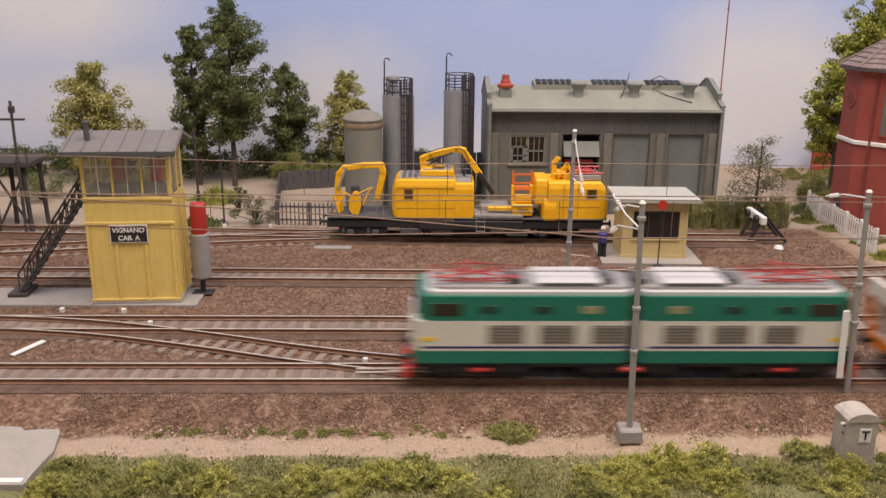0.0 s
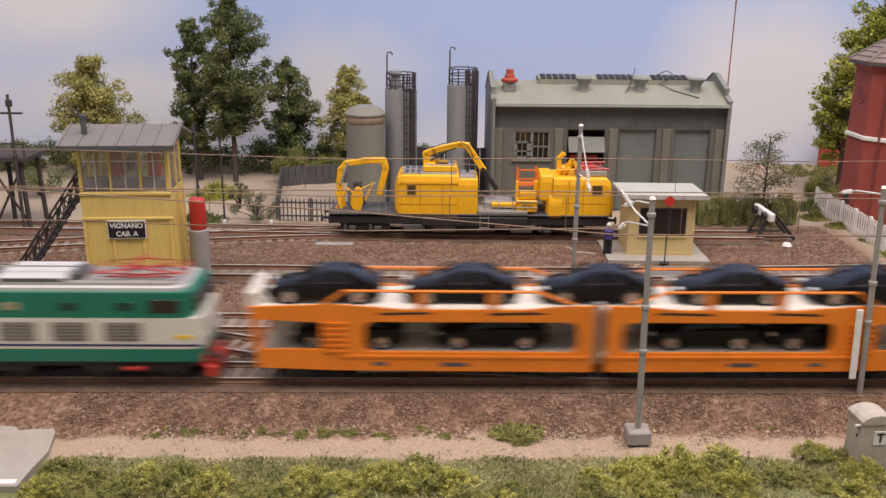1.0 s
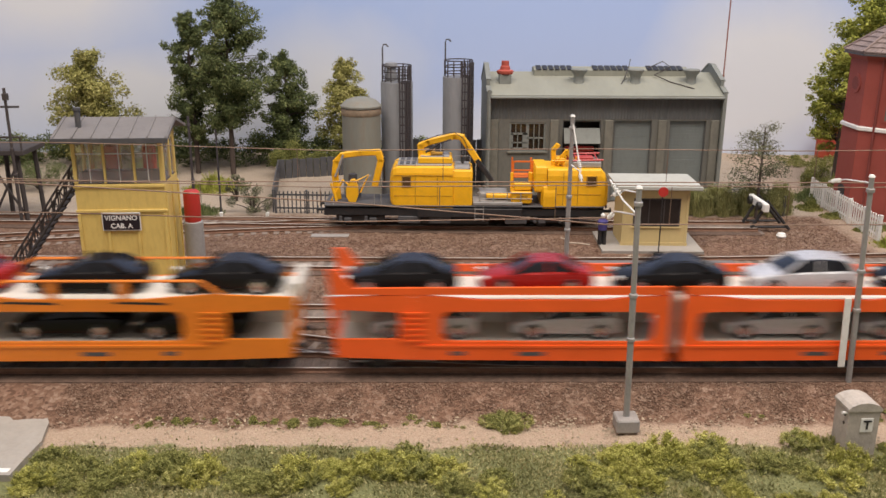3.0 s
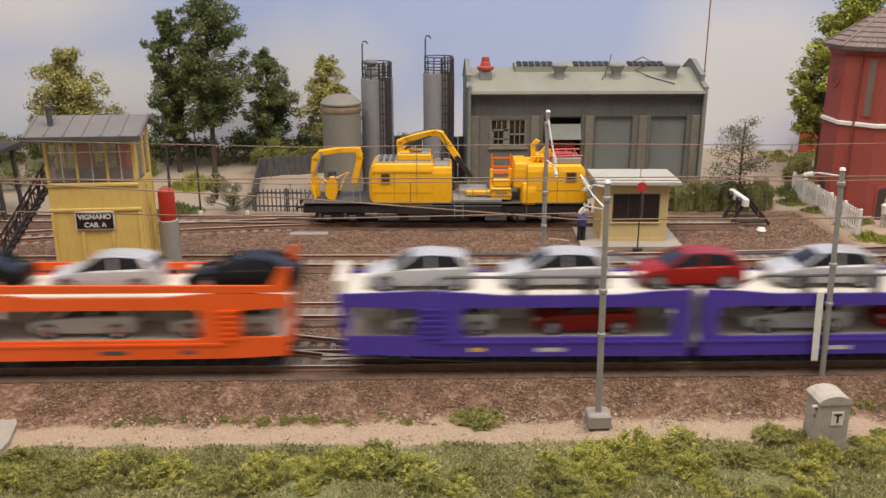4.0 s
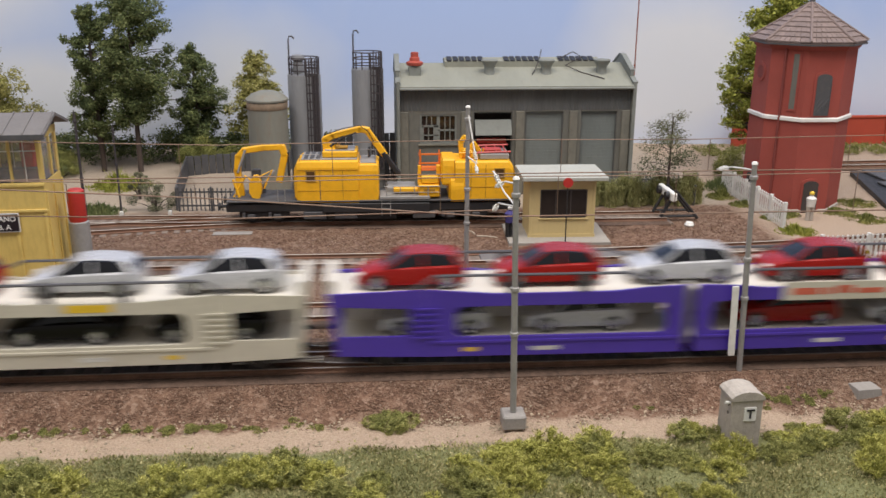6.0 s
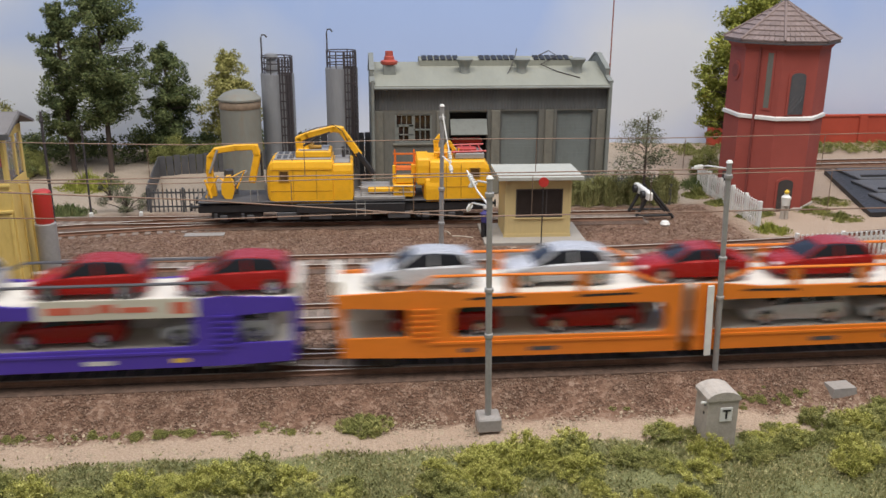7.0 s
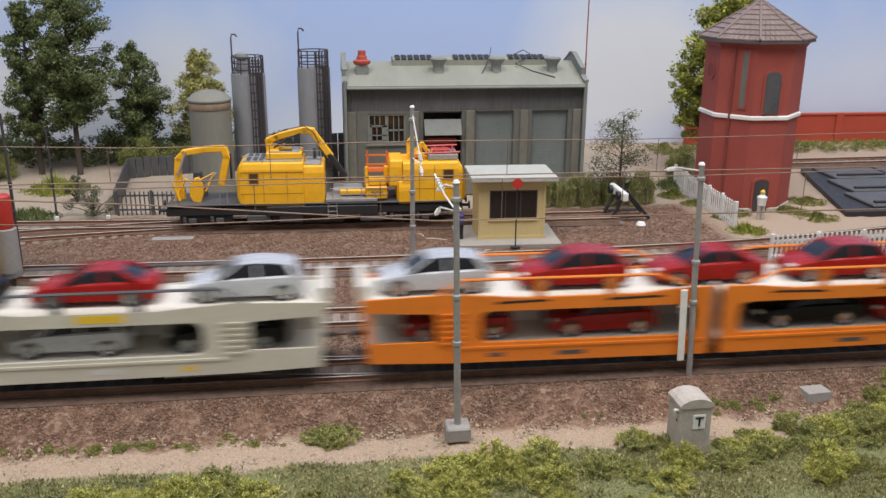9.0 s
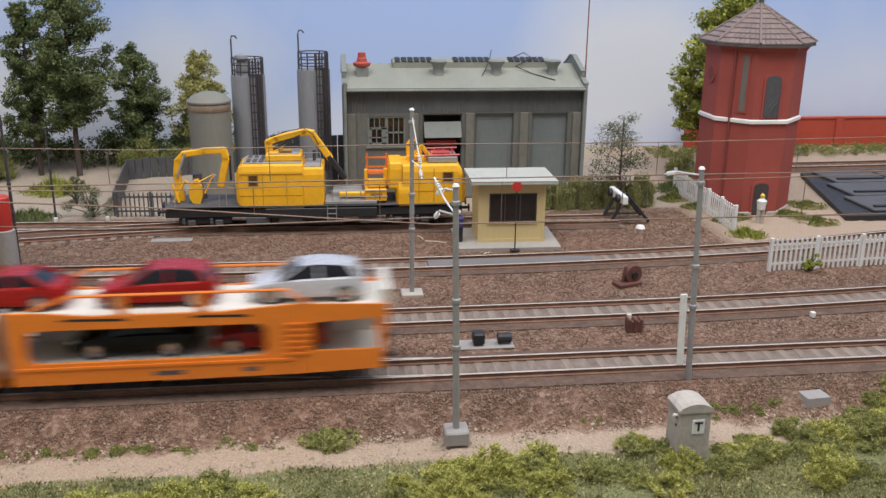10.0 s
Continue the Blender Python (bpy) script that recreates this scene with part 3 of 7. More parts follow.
def signal_cabin():
    """Yellow two-storey signal cabin; front wall at local y 0."""
    ob = thing("signal_cabin", -21.05, 8.2, GROUND_Z + 0.12, 3.5, "yellow signal cabin with grey pitched roof and glazed upper floor", "signal cabin")
    w, d = 2.03, 2.7
    lower = Shape().box(-w, 0, 0, w, d, 5.25, 0.03)
    lo = part("lower_wall", lower, M_YELLOW_BOX, ob)
    # panel battens on the front and side
    for x in (-1.95, -0.68, 0.68, 1.95):
        part("batten", Shape().box(x - 0.07, -0.07, 0.1, x + 0.07, -0.002, 3.85, 0.015), M_YELLOW_BOX, lo)
    for z in (0.12, 3.92, 5.08):
        part("rail_band", Shape().box(-w - 0.04, -0.08, z, w + 0.04, -0.003, z + 0.13, 0.02), M_YELLOW_BOX, lo)
    for y in (0.05, 1.3, 2.55):
        part("batten", Shape().box(w + 0.002, y, 0.1, w + 0.07, y + 0.13, 4.9, 0.015), M_YELLOW_BOX, lo)
    part("plinth", Shape().box(-w - 0.08, -0.1, -0.02, w + 0.08, d + 0.08, 0.1, 0.02), M_SLAB, ob)
    floor = Shape().box(-w + 0.02, 0.02, 5.255, w - 0.02, d - 0.02, 5.3)
    part("upper_floor", floor, M_WOODDARK, ob)
    # window posts and rails of the upper floor
    z0, z1 = 5.27, 7.45
    for x in (-w + 0.09, -0.62, 0.72, w - 0.09):
        q = 0.05 if abs(x) < 1 else 0.08
        part("window_post", Shape().box(x - q, 0, z0, x + q, 0.12, z1, 0.01), M_YELLOW_BOX, ob)
        part("window_post", Shape().box(x - 0.08, d - 0.12, z0, x + 0.08, d, z1, 0.01), M_YELLOW_BOX, ob)
    for sx in (-w, w - 0.12):
        for y in (0.13, 1.45, d - 0.33):
            part("window_post", Shape().box(sx, y, z0, sx + 0.12, y + 0.2, z1, 0.01), M_YELLOW_BOX, ob)
        part("top_plate", Shape().box(sx, 0.125, 7.1, sx + 0.12, d - 0.125, 7.46), M_YELLOW_BOX, ob)
    part("top_plate", Shape().box(-w, 0.004, 7.2, w, 0.116, 7.45), M_YELLOW_BOX, ob)
    part("top_plate", Shape().box(-w, d - 0.116, 7.08, w, d - 0.004, 7.45), M_YELLOW_BOX, ob)
    for a, b in ((-w + 0.17, -0.7), (-0.54, 0.64), (0.8, w - 0.17)):
        for y in (0.06, d - 0.06):
            pane = part("window_pane", Shape().box(a, y - 0.01, z0, b, y + 0.01, 7.2), M_CLEAR, ob, "clear glazing with pale film")
            pane.visible_shadow = False
            for k in (1,):
                x = a + (b - a) * k / 2
                part("glazing_bar", Shape().box(x - 0.015, y - 0.02, z0, x + 0.015, y + 0.02, 7.2), M_WHITEPAINT, pane)
            part("glazing_bar", Shape().box(a, y - 0.021, 6.63, b, y + 0.021, 6.67), M_WHITEPAINT, pane)
    for x in (-w + 0.06, w - 0.06):
        for a, b in ((0.33, 1.45), (1.65, d - 0.33)):
            part("window_pane", Shape().box(x - 0.01, a, z0, x + 0.01, b, 7.1), M_CLEAR, ob).visible_shadow = False
    # inside: red cabinets and a lever desk
    for x in (-0.62, 1.1):
        part("red_cabinet", Shape().box(x - 0.27, 1.2, 5.3, x + 0.27, 1.7, 6.8, 0.04), M_RED, ob, "red equipment cabinet seen through the glass")
    part("lever_desk", Shape().box(-1.75, 0.4, 5.3, 1.8, 0.95, 5.78, 0.03), M_DARKGREY, ob, "dark lever desk")
    # roof: front slope, short back slope
    tilt = [(-0.7, 7.5), (1.3, 8.15), (3.3, 7.5), (3.3, 7.38), (1.3, 8.0), (-0.7, 7.36)]
    part("ceiling_board", Shape().box(-w, 0, 7.46, w, d, 7.5), M_WOODDARK, ob)
    roof = part("roof", Shape().prism(tilt, -2.62, 2.5, "x"), M_ROOFGREY, ob, "grey sheet-metal roof with standing seams")
    part("eave_board", Shape().box(-2.62, -0.75, 7.26, 2.5, -0.702, 7.5, 0.01), M_DARKGREY, roof)
    for i in range(7):
        x = -2.5 + i * 0.82
        part("seam", Shape().prism([(-0.69, 7.5), (1.3, 8.15), (1.3, 8.2), (-0.69, 7.55)], x - 0.03, x + 0.03, "x"), M_ROOFGREY, roof)
    part("gable", Shape().prism([(-0.02, 7.46), (1.3, 7.96), (2.7, 7.46)], w - 0.1, w + 0.02, "x"), M_WOODDARK, ob)
    part("gable", Shape().prism([(-0.02, 7.46), (1.3, 7.96), (2.7, 7.46)], -w - 0.02, -w + 0.1, "x"), M_WOODDARK, ob)
    part("stovepipe", Shape().tube([(-1.65, 0.35, 7.75), (-1.65, 0.35, 8.6)], 0.13, 12).tube([(-1.65, 0.35, 8.6), (-1.65, 0.35, 8.72)], 0.17, 12), M_DARKGREY, ob, "short dark stovepipe", smooth=True)
    # name board
    sign = part("name_board", Shape().box(-0.93, -0.13, 3.05, 0.83, -0.085, 3.92, 0.01), M_WHITEPAINT, lo, "dark name board with white letters and rim")
    field = part("board_field", Shape().box(-0.88, -0.145, 3.1, 0.78, -0.132, 3.87), M_SIGNBLUE, ob)
    lettering("VIGNANO", 0.32, -0.05, -0.15, 3.66, M_WHITEPAINT, ob)
    lettering("CAB. A", 0.32, -0.05, -0.15, 3.28, M_WHITEPAINT, ob)
    # outside stair on the far gable side: lattice stringers and treads
    for y in (1.3, 2.5):
        a, b = Vector((-5.9, y, 0.15)), Vector((-2.3, y, 5.2))
        sh = Shape()
        up = Vector((0, 0, 0.95))
        sh.tube([a, b], 0.07, 6).tube([a + up, b + up], 0.055, 6)
        for k in range(11):
            p0, p1 = a.lerp(b, k / 11), a.lerp(b, (k + 1) / 11)
            sh.tube([p0, p1 + up] if k % 2 else [p0 + up, p1], 0.035, 4).tube([p0, p0 + up], 0.035, 4)
        part("stair_stringer", sh, M_WOODDARK, ob, "black lattice stair stringer")
    for k in range(16):
        p = Vector((-5.9, 0, 0.15)).lerp(Vector((-2.3, 0, 5.2)), k / 15)
        part("stair_tread", Shape().box(p.x - 0.16, 1.3, p.z, p.x + 0.16, 2.5, p.z + 0.05), M_WOODDARK, ob)
    part("stair_foot", Shape().box(-6.45, 1.1, 0.0, -5.5, 2.7, 0.18, 0.03), M_WOODDARK, ob)
    part("landing", Shape().box(-2.55, 1.2, 5.16, -2.04, 2.6, 5.28, 0.01), M_WOODDARK, ob)


solo("cabin_slab", Shape().box(-29.5, 7.95, -0.5, -18.15, 10.4, -0.16, 0.03), M_SLAB, "grey concrete slab under the signal cabin", "slab", kind="structure")
signal_cabin()


def cylinder_signal():
    ob = thing("train_signal", -18.25, 9.85, GROUND_Z + 0.03, 0, "red over grey cylindrical marker on a black foot beside the cabin", "signal")
    part("foot", Shape().box(-0.5, -0.35, 0, 0.5, 0.35, 0.12, 0.03), M_BLACK, ob)
    part("stem", Shape().tube([(0, 0, 0.12), (0, 0, 0.95)], 0.13, 10), M_BLACK, ob, smooth=True)
    part("lower_drum", Shape().lathe(0, 0, [(0.40, 0.85), (0.46, 0.92), (0.46, 3.1), (0.4, 3.14)], 20), M_GREY, ob, "weathered grey drum", smooth=True)
    part("upper_drum", Shape().lathe(0, 0, [(0.37, 3.14), (0.39, 3.2), (0.39, 4.58), (0.30, 4.66)], 20), M_RED, ob, "red painted drum", smooth=True)


cylinder_signal()


def hut():
    """Small cream hut with flat roof beside the siding."""
    solo("hut_slab", Shape().prism([(2.75, 14.7), (8.35, 14.55), (8.5, 18.6), (2.9, 18.7)], -0.4, -0.12, "z"), M_PAD, "pale concrete slab under the hut", "slab", kind="structure")
    ob = thing("hut", 5.7, 15.75, -0.12, -1.5, "cream lineside hut with flat pale roof and wide dark window", "hut")
    w0, w, d, h = -1.72, 1.95, 2.5, 3.28
    t = 0.14
    outer = [(w0, 0), (w, 0), (w, h), (w0, h)]
    inner = [(-1.12, 1.12), (1.48, 1.12), (1.48, 2.72), (-1.12, 2.72)]
    part("front_wall", Shape().frame_panel(outer, inner, 0, t), M_HUT, ob)
    part("side_wall", Shape().box(w0, t, 0, w0 + t, d, h), M_HUT, ob)
    part("side_wall", Shape().box(w - t, t, 0, w, d, h), M_HUT, ob)
    part("back_wall", Shape().box(w0 + t, d - t, 0, w - t, d, h), M_HUT, ob)
    win = part("window_frame", Shape().frame_panel(inner, [(-1.06, 1.18), (1.42, 1.18), (1.42, 2.66), (-1.06, 2.66)], -0.02, 0.08), M_WOODDARK, ob, "dark brown window frame")
    part("window_pane", Shape().box(-1.06, 0.03, 1.18, 1.42, 0.05, 2.66), M_GLASSDARK, win)
    for x in (-0.25, 0.58):
        part("glazing_bar", Shape().box(x - 0.03, 0.0, 1.18, x + 0.03, 0.03, 2.66), M_WOODDARK, win)
    part("window_sill", Shape().box(-1.2, -0.08, 1.03, 1.56, -0.003, 1.1, 0.01), M_HUT, ob)
    roof = part("roof", Shape().prism([(-0.45, h), (3.1, h + 0.02), (3.1, h + 0.17), (-0.45, h + 0.2)], -2.15, 2.5, "x"), M_HUTROOF, ob, "flat pale grey roof slab")
    part("fascia", Shape().box(-2.16, -0.49, h + 0.02, 2.51, -0.452, h + 0.2, 0.01), M_HUTROOF, roof)
    part("plinth", Shape().box(w0 - 0.04, -0.04, 0, w + 0.04, -0.002, 0.18), M_HUT, ob)
    for x in (w0, w - 0.16):
        part("corner_pilaster", Shape().box(x, -0.03, 0.18, x + 0.16, -0.002, h, 0.01), M_HUT, ob)


hut()


def disc_signal(x, y, z0):
    ob = thing("disc_signal", x, y, z0, 0, "red round disc on a thin black post", "signal")
    part("post", Shape().tube([(0, 0, 0), (0, 0, 3.4)], 0.035, 8).box(-0.25, -0.12, 0, 0.25, 0.12, 0.12, 0.02), M_BLACK, ob)
    part("disc", Shape().tube([(0, -0.03, 3.55), (0, -0.08, 3.55)], 0.27, 24), M_RED, ob, "red enamel disc", smooth=True)


disc_signal(5.75, 14.3, GROUND_Z + 0.05)


def corrugated(x0, x1, y, z0, z1, pitch=0.2, depth=0.03):
    n = int((x1 - x0) / pitch * 2)
    xs = [x0 + (x1 - x0) * i / n for i in range(n + 1)]
    ys = [y - (depth if i % 2 else 0) for i in range(n + 1)]
    v = [(a, b, z0) for a, b in zip(xs, ys)] + [(a, b, z1) for a, b in zip(xs, ys)] + [(a, y + 0.1, z0) for a in xs] + [(a, y + 0.1, z1) for a in xs]
    k = n + 1
    f = []
    for i in range(n):
        f += [(i, i + 1, k + i + 1, k + i), (2 * k + i, 2 * k + i + 1, 3 * k + i + 1, 3 * k + i), (i, i + 1, 2 * k + i + 1, 2 * k + i), (k + i, k + i + 1, 3 * k + i + 1, 3 * k + i)]
    f += [(0, k, 3 * k, 2 * k), (n, k + n, 3 * k + n, 2 * k + n)]
    return Shape().add(v, f)


SHED_Y = 26.5


def engine_shed():
    ob = thing("engine_shed", 0, SHED_Y, GROUND_Z, 0, "grey engine shed with pale green roof and three roller doors", "shed")
    x0, x1, h, d = -2.8, 12.45, 7.15, 6.4
    z_band = 5.6
    # front wall: piers, lintels and infill round the openings
    holes = [(-1.5, 0.92, 3.45, 5.35), (2.03, 4.57, 0.0, 5.5), (5.45, 7.95, 0.0, 5.5), (9.15, 11.55, 0.0, 5.5)]
    x = x0
    for a, b, za, zb in holes:
        part("wall_panel", Shape().box(x, 0, 0, a, 0.35, z_band), M_SHEDWALL, ob)
        if za > 0:
            part("wall_panel", Shape().box(a, 0, 0, b, 0.35, za), M_SHEDWALL, ob)
        part("lintel", Shape().box(a, 0, zb, b, 0.35, z_band), M_SHEDWALL, ob)
        x = b
    part("wall_panel", Shape().box(x, 0, 0, x1, 0.35, z_band), M_SHEDWALL, ob)
    for a in (x0, 1.2, 4.8, 8.35, x1 - 0.6):
        part("pier", Shape().box(a, -0.16, 0, a + 0.55, -0.002, z_band - 0.05, 0.03), M_SHEDPIER, ob, "weathered beige-grey brick pier")
    part("upper_cladding", corrugated(x0, x1, 0.0, z_band, h - 0.1), M_SHEDCORR, ob, "dark corrugated sheet band under the eaves")
    for a, b in ((x0 - 0.22, x0), (x1, x1 + 0.22)):
        outline = [(-0.35, 0), (d + 0.2, 0), (d + 0.2, h + 0.3), (d * 0.5 + 0.4, h + 1.72), (d * 0.5 - 0.3, h + 1.72), (0.55, h + 0.92), (0.55, h + 0.5), (-0.35, h + 0.22)]
        g = part("gable_wall", Shape().prism(outline, a, b, "x"), M_SHEDTRIM, ob)
        cap = Shape()
        for p, q in zip(outline[2:], outline[3:]):
            if p[0] == q[0]:
                continue
            u = Vector((0, q[0] - p[0], q[1] - p[1]))
            cap.box(a - 0.05, -0.06, 0, b + 0.05, 0.06, u.length)
            k = len(cap.v) - 8
            rot = Matrix.Translation((0, p[0], p[1])) @ Vector((0, 0, 1)).rotation_difference(u.normalized()).to_matrix().to_4x4()
            cap.v[k:] = [tuple(rot @ Vector(c)) for c in cap.v[k:]]
        part("coping", cap, M_SHEDTRIM, g)
    # roof: two slopes and a ridge vent
    part("back_wall", Shape().box(x0, d - 0.3, 0, x1, d, h), M_SHEDWALL, ob)
    part("roof_slope", Shape().prism([(-0.45, h - 0.12), (3.2, h + 1.05), (3.2, h + 1.2), (-0.45, h + 0.04)], x0 + 0.01, x1 - 0.01, "x"), M_SHEDROOF, ob, "pale green-grey roof slope")
    part("roof_slope", Shape().prism([(3.21, h + 1.05), (6.4, h - 0.1), (6.4, h + 0.05), (3.21, h + 1.2)], x0 + 0.01, x1 - 0.01, "x"), M_SHEDROOF, ob)
    part("gutter", Shape().tube([(x0, -0.52, h - 0.1), (x1, -0.52, h - 0.1)], 0.09, 8), M_SHEDTRIM, ob)
    vent = part("ridge_vent", Shape().prism([(2.5, h + 0.85), (4.1, h + 0.85), (4.1, h + 1.4), (3.3, h + 1.55), (2.5, h + 1.35)], 0.3, 10.8, "x"), M_SHEDROOF, ob, "long ridge ventilator with louvred lights")
    i = 0
    for a, b in ((0.45, 3.35), (4.3, 7.2), (8.0, 10.6)):
        n = int((b - a) / 0.42)
        for k in range(n):
            part("skylight_pane", Shape().prism([(2.48, h + 1.37), (3.26, h + 1.57), (3.26, h + 1.62), (2.48, h + 1.42)], a + k * 0.42, a + k * 0.42 + 0.33, "x"), M_BLACK, vent)
    for x in (3.2, 7.0, 10.75):
        part("roof_vent", Shape().lathe(x, 1.6, [(0.46, h + 0.4), (0.36, h + 0.62), (0.32, h + 0.85), (0.36, h + 1.15), (0.54, h + 1.42), (0.56, h + 1.5), (0.5, h + 1.56), (0.1, h + 1.58)], 18), M_SHEDTRIM, ob, "flared grey roof ventilator", smooth=True)
    stack = part("chimney_base", Shape().box(-2.15, 1.2, h + 0.3, -1.35, 2.0, h + 1.2, 0.04), M_SHEDTRIM, ob)
    part("chimney_pot", Shape().lathe(-1.75, 1.6, [(0.5, h + 1.2), (0.56, h + 1.3), (0.56, h + 1.42), (0.34, h + 1.5), (0.32, h + 1.7), (0.26, h + 1.75), (0.25, h + 2.05), (0.2, h + 2.05)], 16), M_CHIMNEY, ob, "red terracotta chimney pot", smooth=True)
    # cables lying on the roof
    part("roof_cable", Shape().tube([(6.0, 1.2, h + 0.62), (6.3, 1.8, h + 0.9), (6.7, 2.6, h + 1.5), (6.85, 2.8, h + 2.1)], 0.03, 5).tube([(8.0, 2.6, h + 1.5), (9.0, 2.7, h + 1.95), (9.6, 2.7, h + 1.6), (8.4, 2.2, h + 1.1), (9.4, 1.5, h + 0.7), (10.7, 0.5, h + 0.4)], 0.035, 5), M_WOODDARK, ob, "loose dark cables on the roof")
    # multi-pane window
    a, b, za, zb = holes[0]
    part("window_pane", Shape().box(a, 0.17, za, b, 0.19, zb), M_GLASSDARK, ob)
    win = part("window_frame", Shape().frame_panel([(a, za), (b, za), (b, zb), (a, zb)], [(a + 0.12, za + 0.1), (b - 0.12, za + 0.1), (b - 0.12, zb - 0.1), (a + 0.12, zb - 0.1)], 0.04, 0.17), M_SHEDTRIM, ob, "grey multi-pane window")
    mid = (a + b) / 2
    # two leaves: the first has a transom row over a small hopper, the second two rows of panes
    bars = [(mid - 0.1, za, mid + 0.1, zb)]
    low, high = za + 0.62 * (zb - za), za + 0.45 * (zb - za)
    bars += [(a, low - 0.11, mid, low + 0.02), (mid, high - 0.05, b, high + 0.05)]
    for k in range(1, 3):
        xa = a + 0.1 + (mid - a - 0.2) * k / 3
        bars.append((xa - 0.03, low, xa + 0.03, zb))
        xb = mid + 0.1 + (b - mid - 0.2) * k / 3
        bars.append((xb - 0.03, za, xb + 0.03, zb))
    bars += [(a + 0.1, za, a + 0.26, low), (mid - 0.32, za, mid - 0.1, low), (a + 0.1, za + 0.1, mid, za + 0.2), (a + 0.1, za + 0.5, mid, za + 0.57), ((a + mid) / 2 - 0.06, za, (a + mid) / 2, low)]
    for bx in bars:
        part("glazing_bar", Shape().box(bx[0], 0.08, bx[1], bx[2], 0.15, bx[3]), M_SHEDTRIM, win)
    part("window_sill", Shape().box(a - 0.12, -0.12, za - 0.14, b + 0.12, -0.003, za - 0.02, 0.02), M_SHEDPIER, ob)
    # roller doors; the first stands half open
    for k, (a, b, za, zb) in enumerate(holes[1:]):
        lo = 5.38 if k == 0 else 0.0
        door = part("roller_door", Shape().box(a, 0.24, lo, b, 0.29, zb), M_ROLLER, ob, "rolled-up roller door" if k == 0 else "closed grey roller door")
        z = lo
        while z < zb - 0.05:
            part("slat", Shape().box(a, 0.226, z + 0.006, b, 0.238, min(z + 0.214, zb), 0.005), M_ROLLER, door)
            z += 0.22
        for x in (a, b - 0.06):
            part("door_jamb", Shape().box(x, 0.1, 0, x + 0.06, 0.2, zb), M_SHEDCORR, ob)
    # the first door's lower leaf is tipped outwards
    part("tilted_flap", Shape().box(2.1, -0.03, -1.1, 4.5, 0.03, 0.0, 0.01).moved(Matrix.Translation((0, 0.05, 4.98)) @ Matrix.Rotation(radians(-30), 4, "X")), M_SHEDTRIM, ob, "door leaf tipped outwards")
    # added black sheet across the shed stands in for the shade indoors
    part("dark_interior", Shape().box(x0 + 0.1, 3.5, 0, x1 - 0.1, 3.6, h - 0.2), M_BLACK, ob)
    part("downpipe", Shape().tube([(x0 - 0.1, -0.5, 0.0), (x0 - 0.1, -0.5, h + 0.4)], 0.1, 8), M_SHEDTRIM, ob)
    # red tool rack inside the open door
    part("tool_rack", Shape().box(2.3, 0.6, 3.3, 4.3, 1.0, 3.6, 0.03).box(2.4, 0.65, 2.7, 4.2, 0.95, 3.0, 0.03), M_RED, ob, "red rack in the doorway")


engine_shed()


def silo(x, y, r, h, label, lamp=False):
    ob = thing("silo", x, y, GROUND_Z, 0, label, "silo", "tall grey silos")
    part("shell", Shape().lathe(0, 0, [(r, 0), (r, h), (r * 0.98, h + 0.08), (0.1, h + 0.18)], 28), M_SILO, ob, smooth=True)
    # caged ladder
    lx, ly = r * 0.55, -r * 0.83
    cage = Shape()
    c = part("ladder_back", cage.box(lx - 0.3, ly - 0.02, 1.6, lx + 0.3, ly + 0.02, h + 0.2), M_PIPE, ob, "dark caged ladder")
    for dx in (-0.36, -0.18, 0.0, 0.18, 0.36):
        for dy in (0.0, -0.42):
            part("cage_bar", Shape().tube([(lx + dx, ly + dy, 1.6), (lx + dx, ly + dy, h + 1.1)], 0.05, 5), M_PIPE, c)
    z = 1.7
    while z < h + 1.1:
        part("cage_hoop", Shape().box(lx - 0.4, ly - 0.46, z, lx + 0.4, ly - 0.40, z + 0.07), M_PIPE, c)
        z += 0.55
    for k in range(9):
        w = math.pi * (0.55 + 0.1625 * k)
        part("railing_post", Shape().tube([(r * 0.9 * math.cos(w + 1.6), r * 0.9 * math.sin(w + 1.6), h), (r * 0.9 * math.cos(w + 1.6), r * 0.9 * math.sin(w + 1.6), h + 1.15)], 0.045, 5), M_PIPE, ob)
    for z in (0.35, 0.75, 1.15):
        part("railing_ring", Shape().tube([(r * 0.9 * math.cos(0.3 * j), r * 0.9 * math.sin(0.3 * j), h + z) for j in range(22)], 0.04, 5), M_PIPE, ob)
    part("vent_pipe", Shape().tube([(-r * 0.85, -0.2, h), (-r * 0.85, -0.2, h + 2.3), (-r * 0.8, -0.2, h + 2.5), (-r * 0.62, -0.2, h + 2.52), (-r * 0.5, -0.2, h + 2.35)], 0.055, 6), M_PIPE, ob, "thin hooked vent pipe")
    if lamp:
        part("cap", Shape().lathe(-0.35, 0, [(0.3, h), (0.42, h + 0.3), (0.3, h + 0.9), (0.45, h + 1.05), (0.4, h + 1.3), (0.2, h + 1.35)], 12), M_SILO, ob, smooth=True)


silo(-9.0, 28.5, 1.08, 7.7, "tall grey silo with caged ladder and capped top", True)
silo(-4.85, 28.5, 1.05, 8.05, "tall grey silo with caged ladder beside the shed")


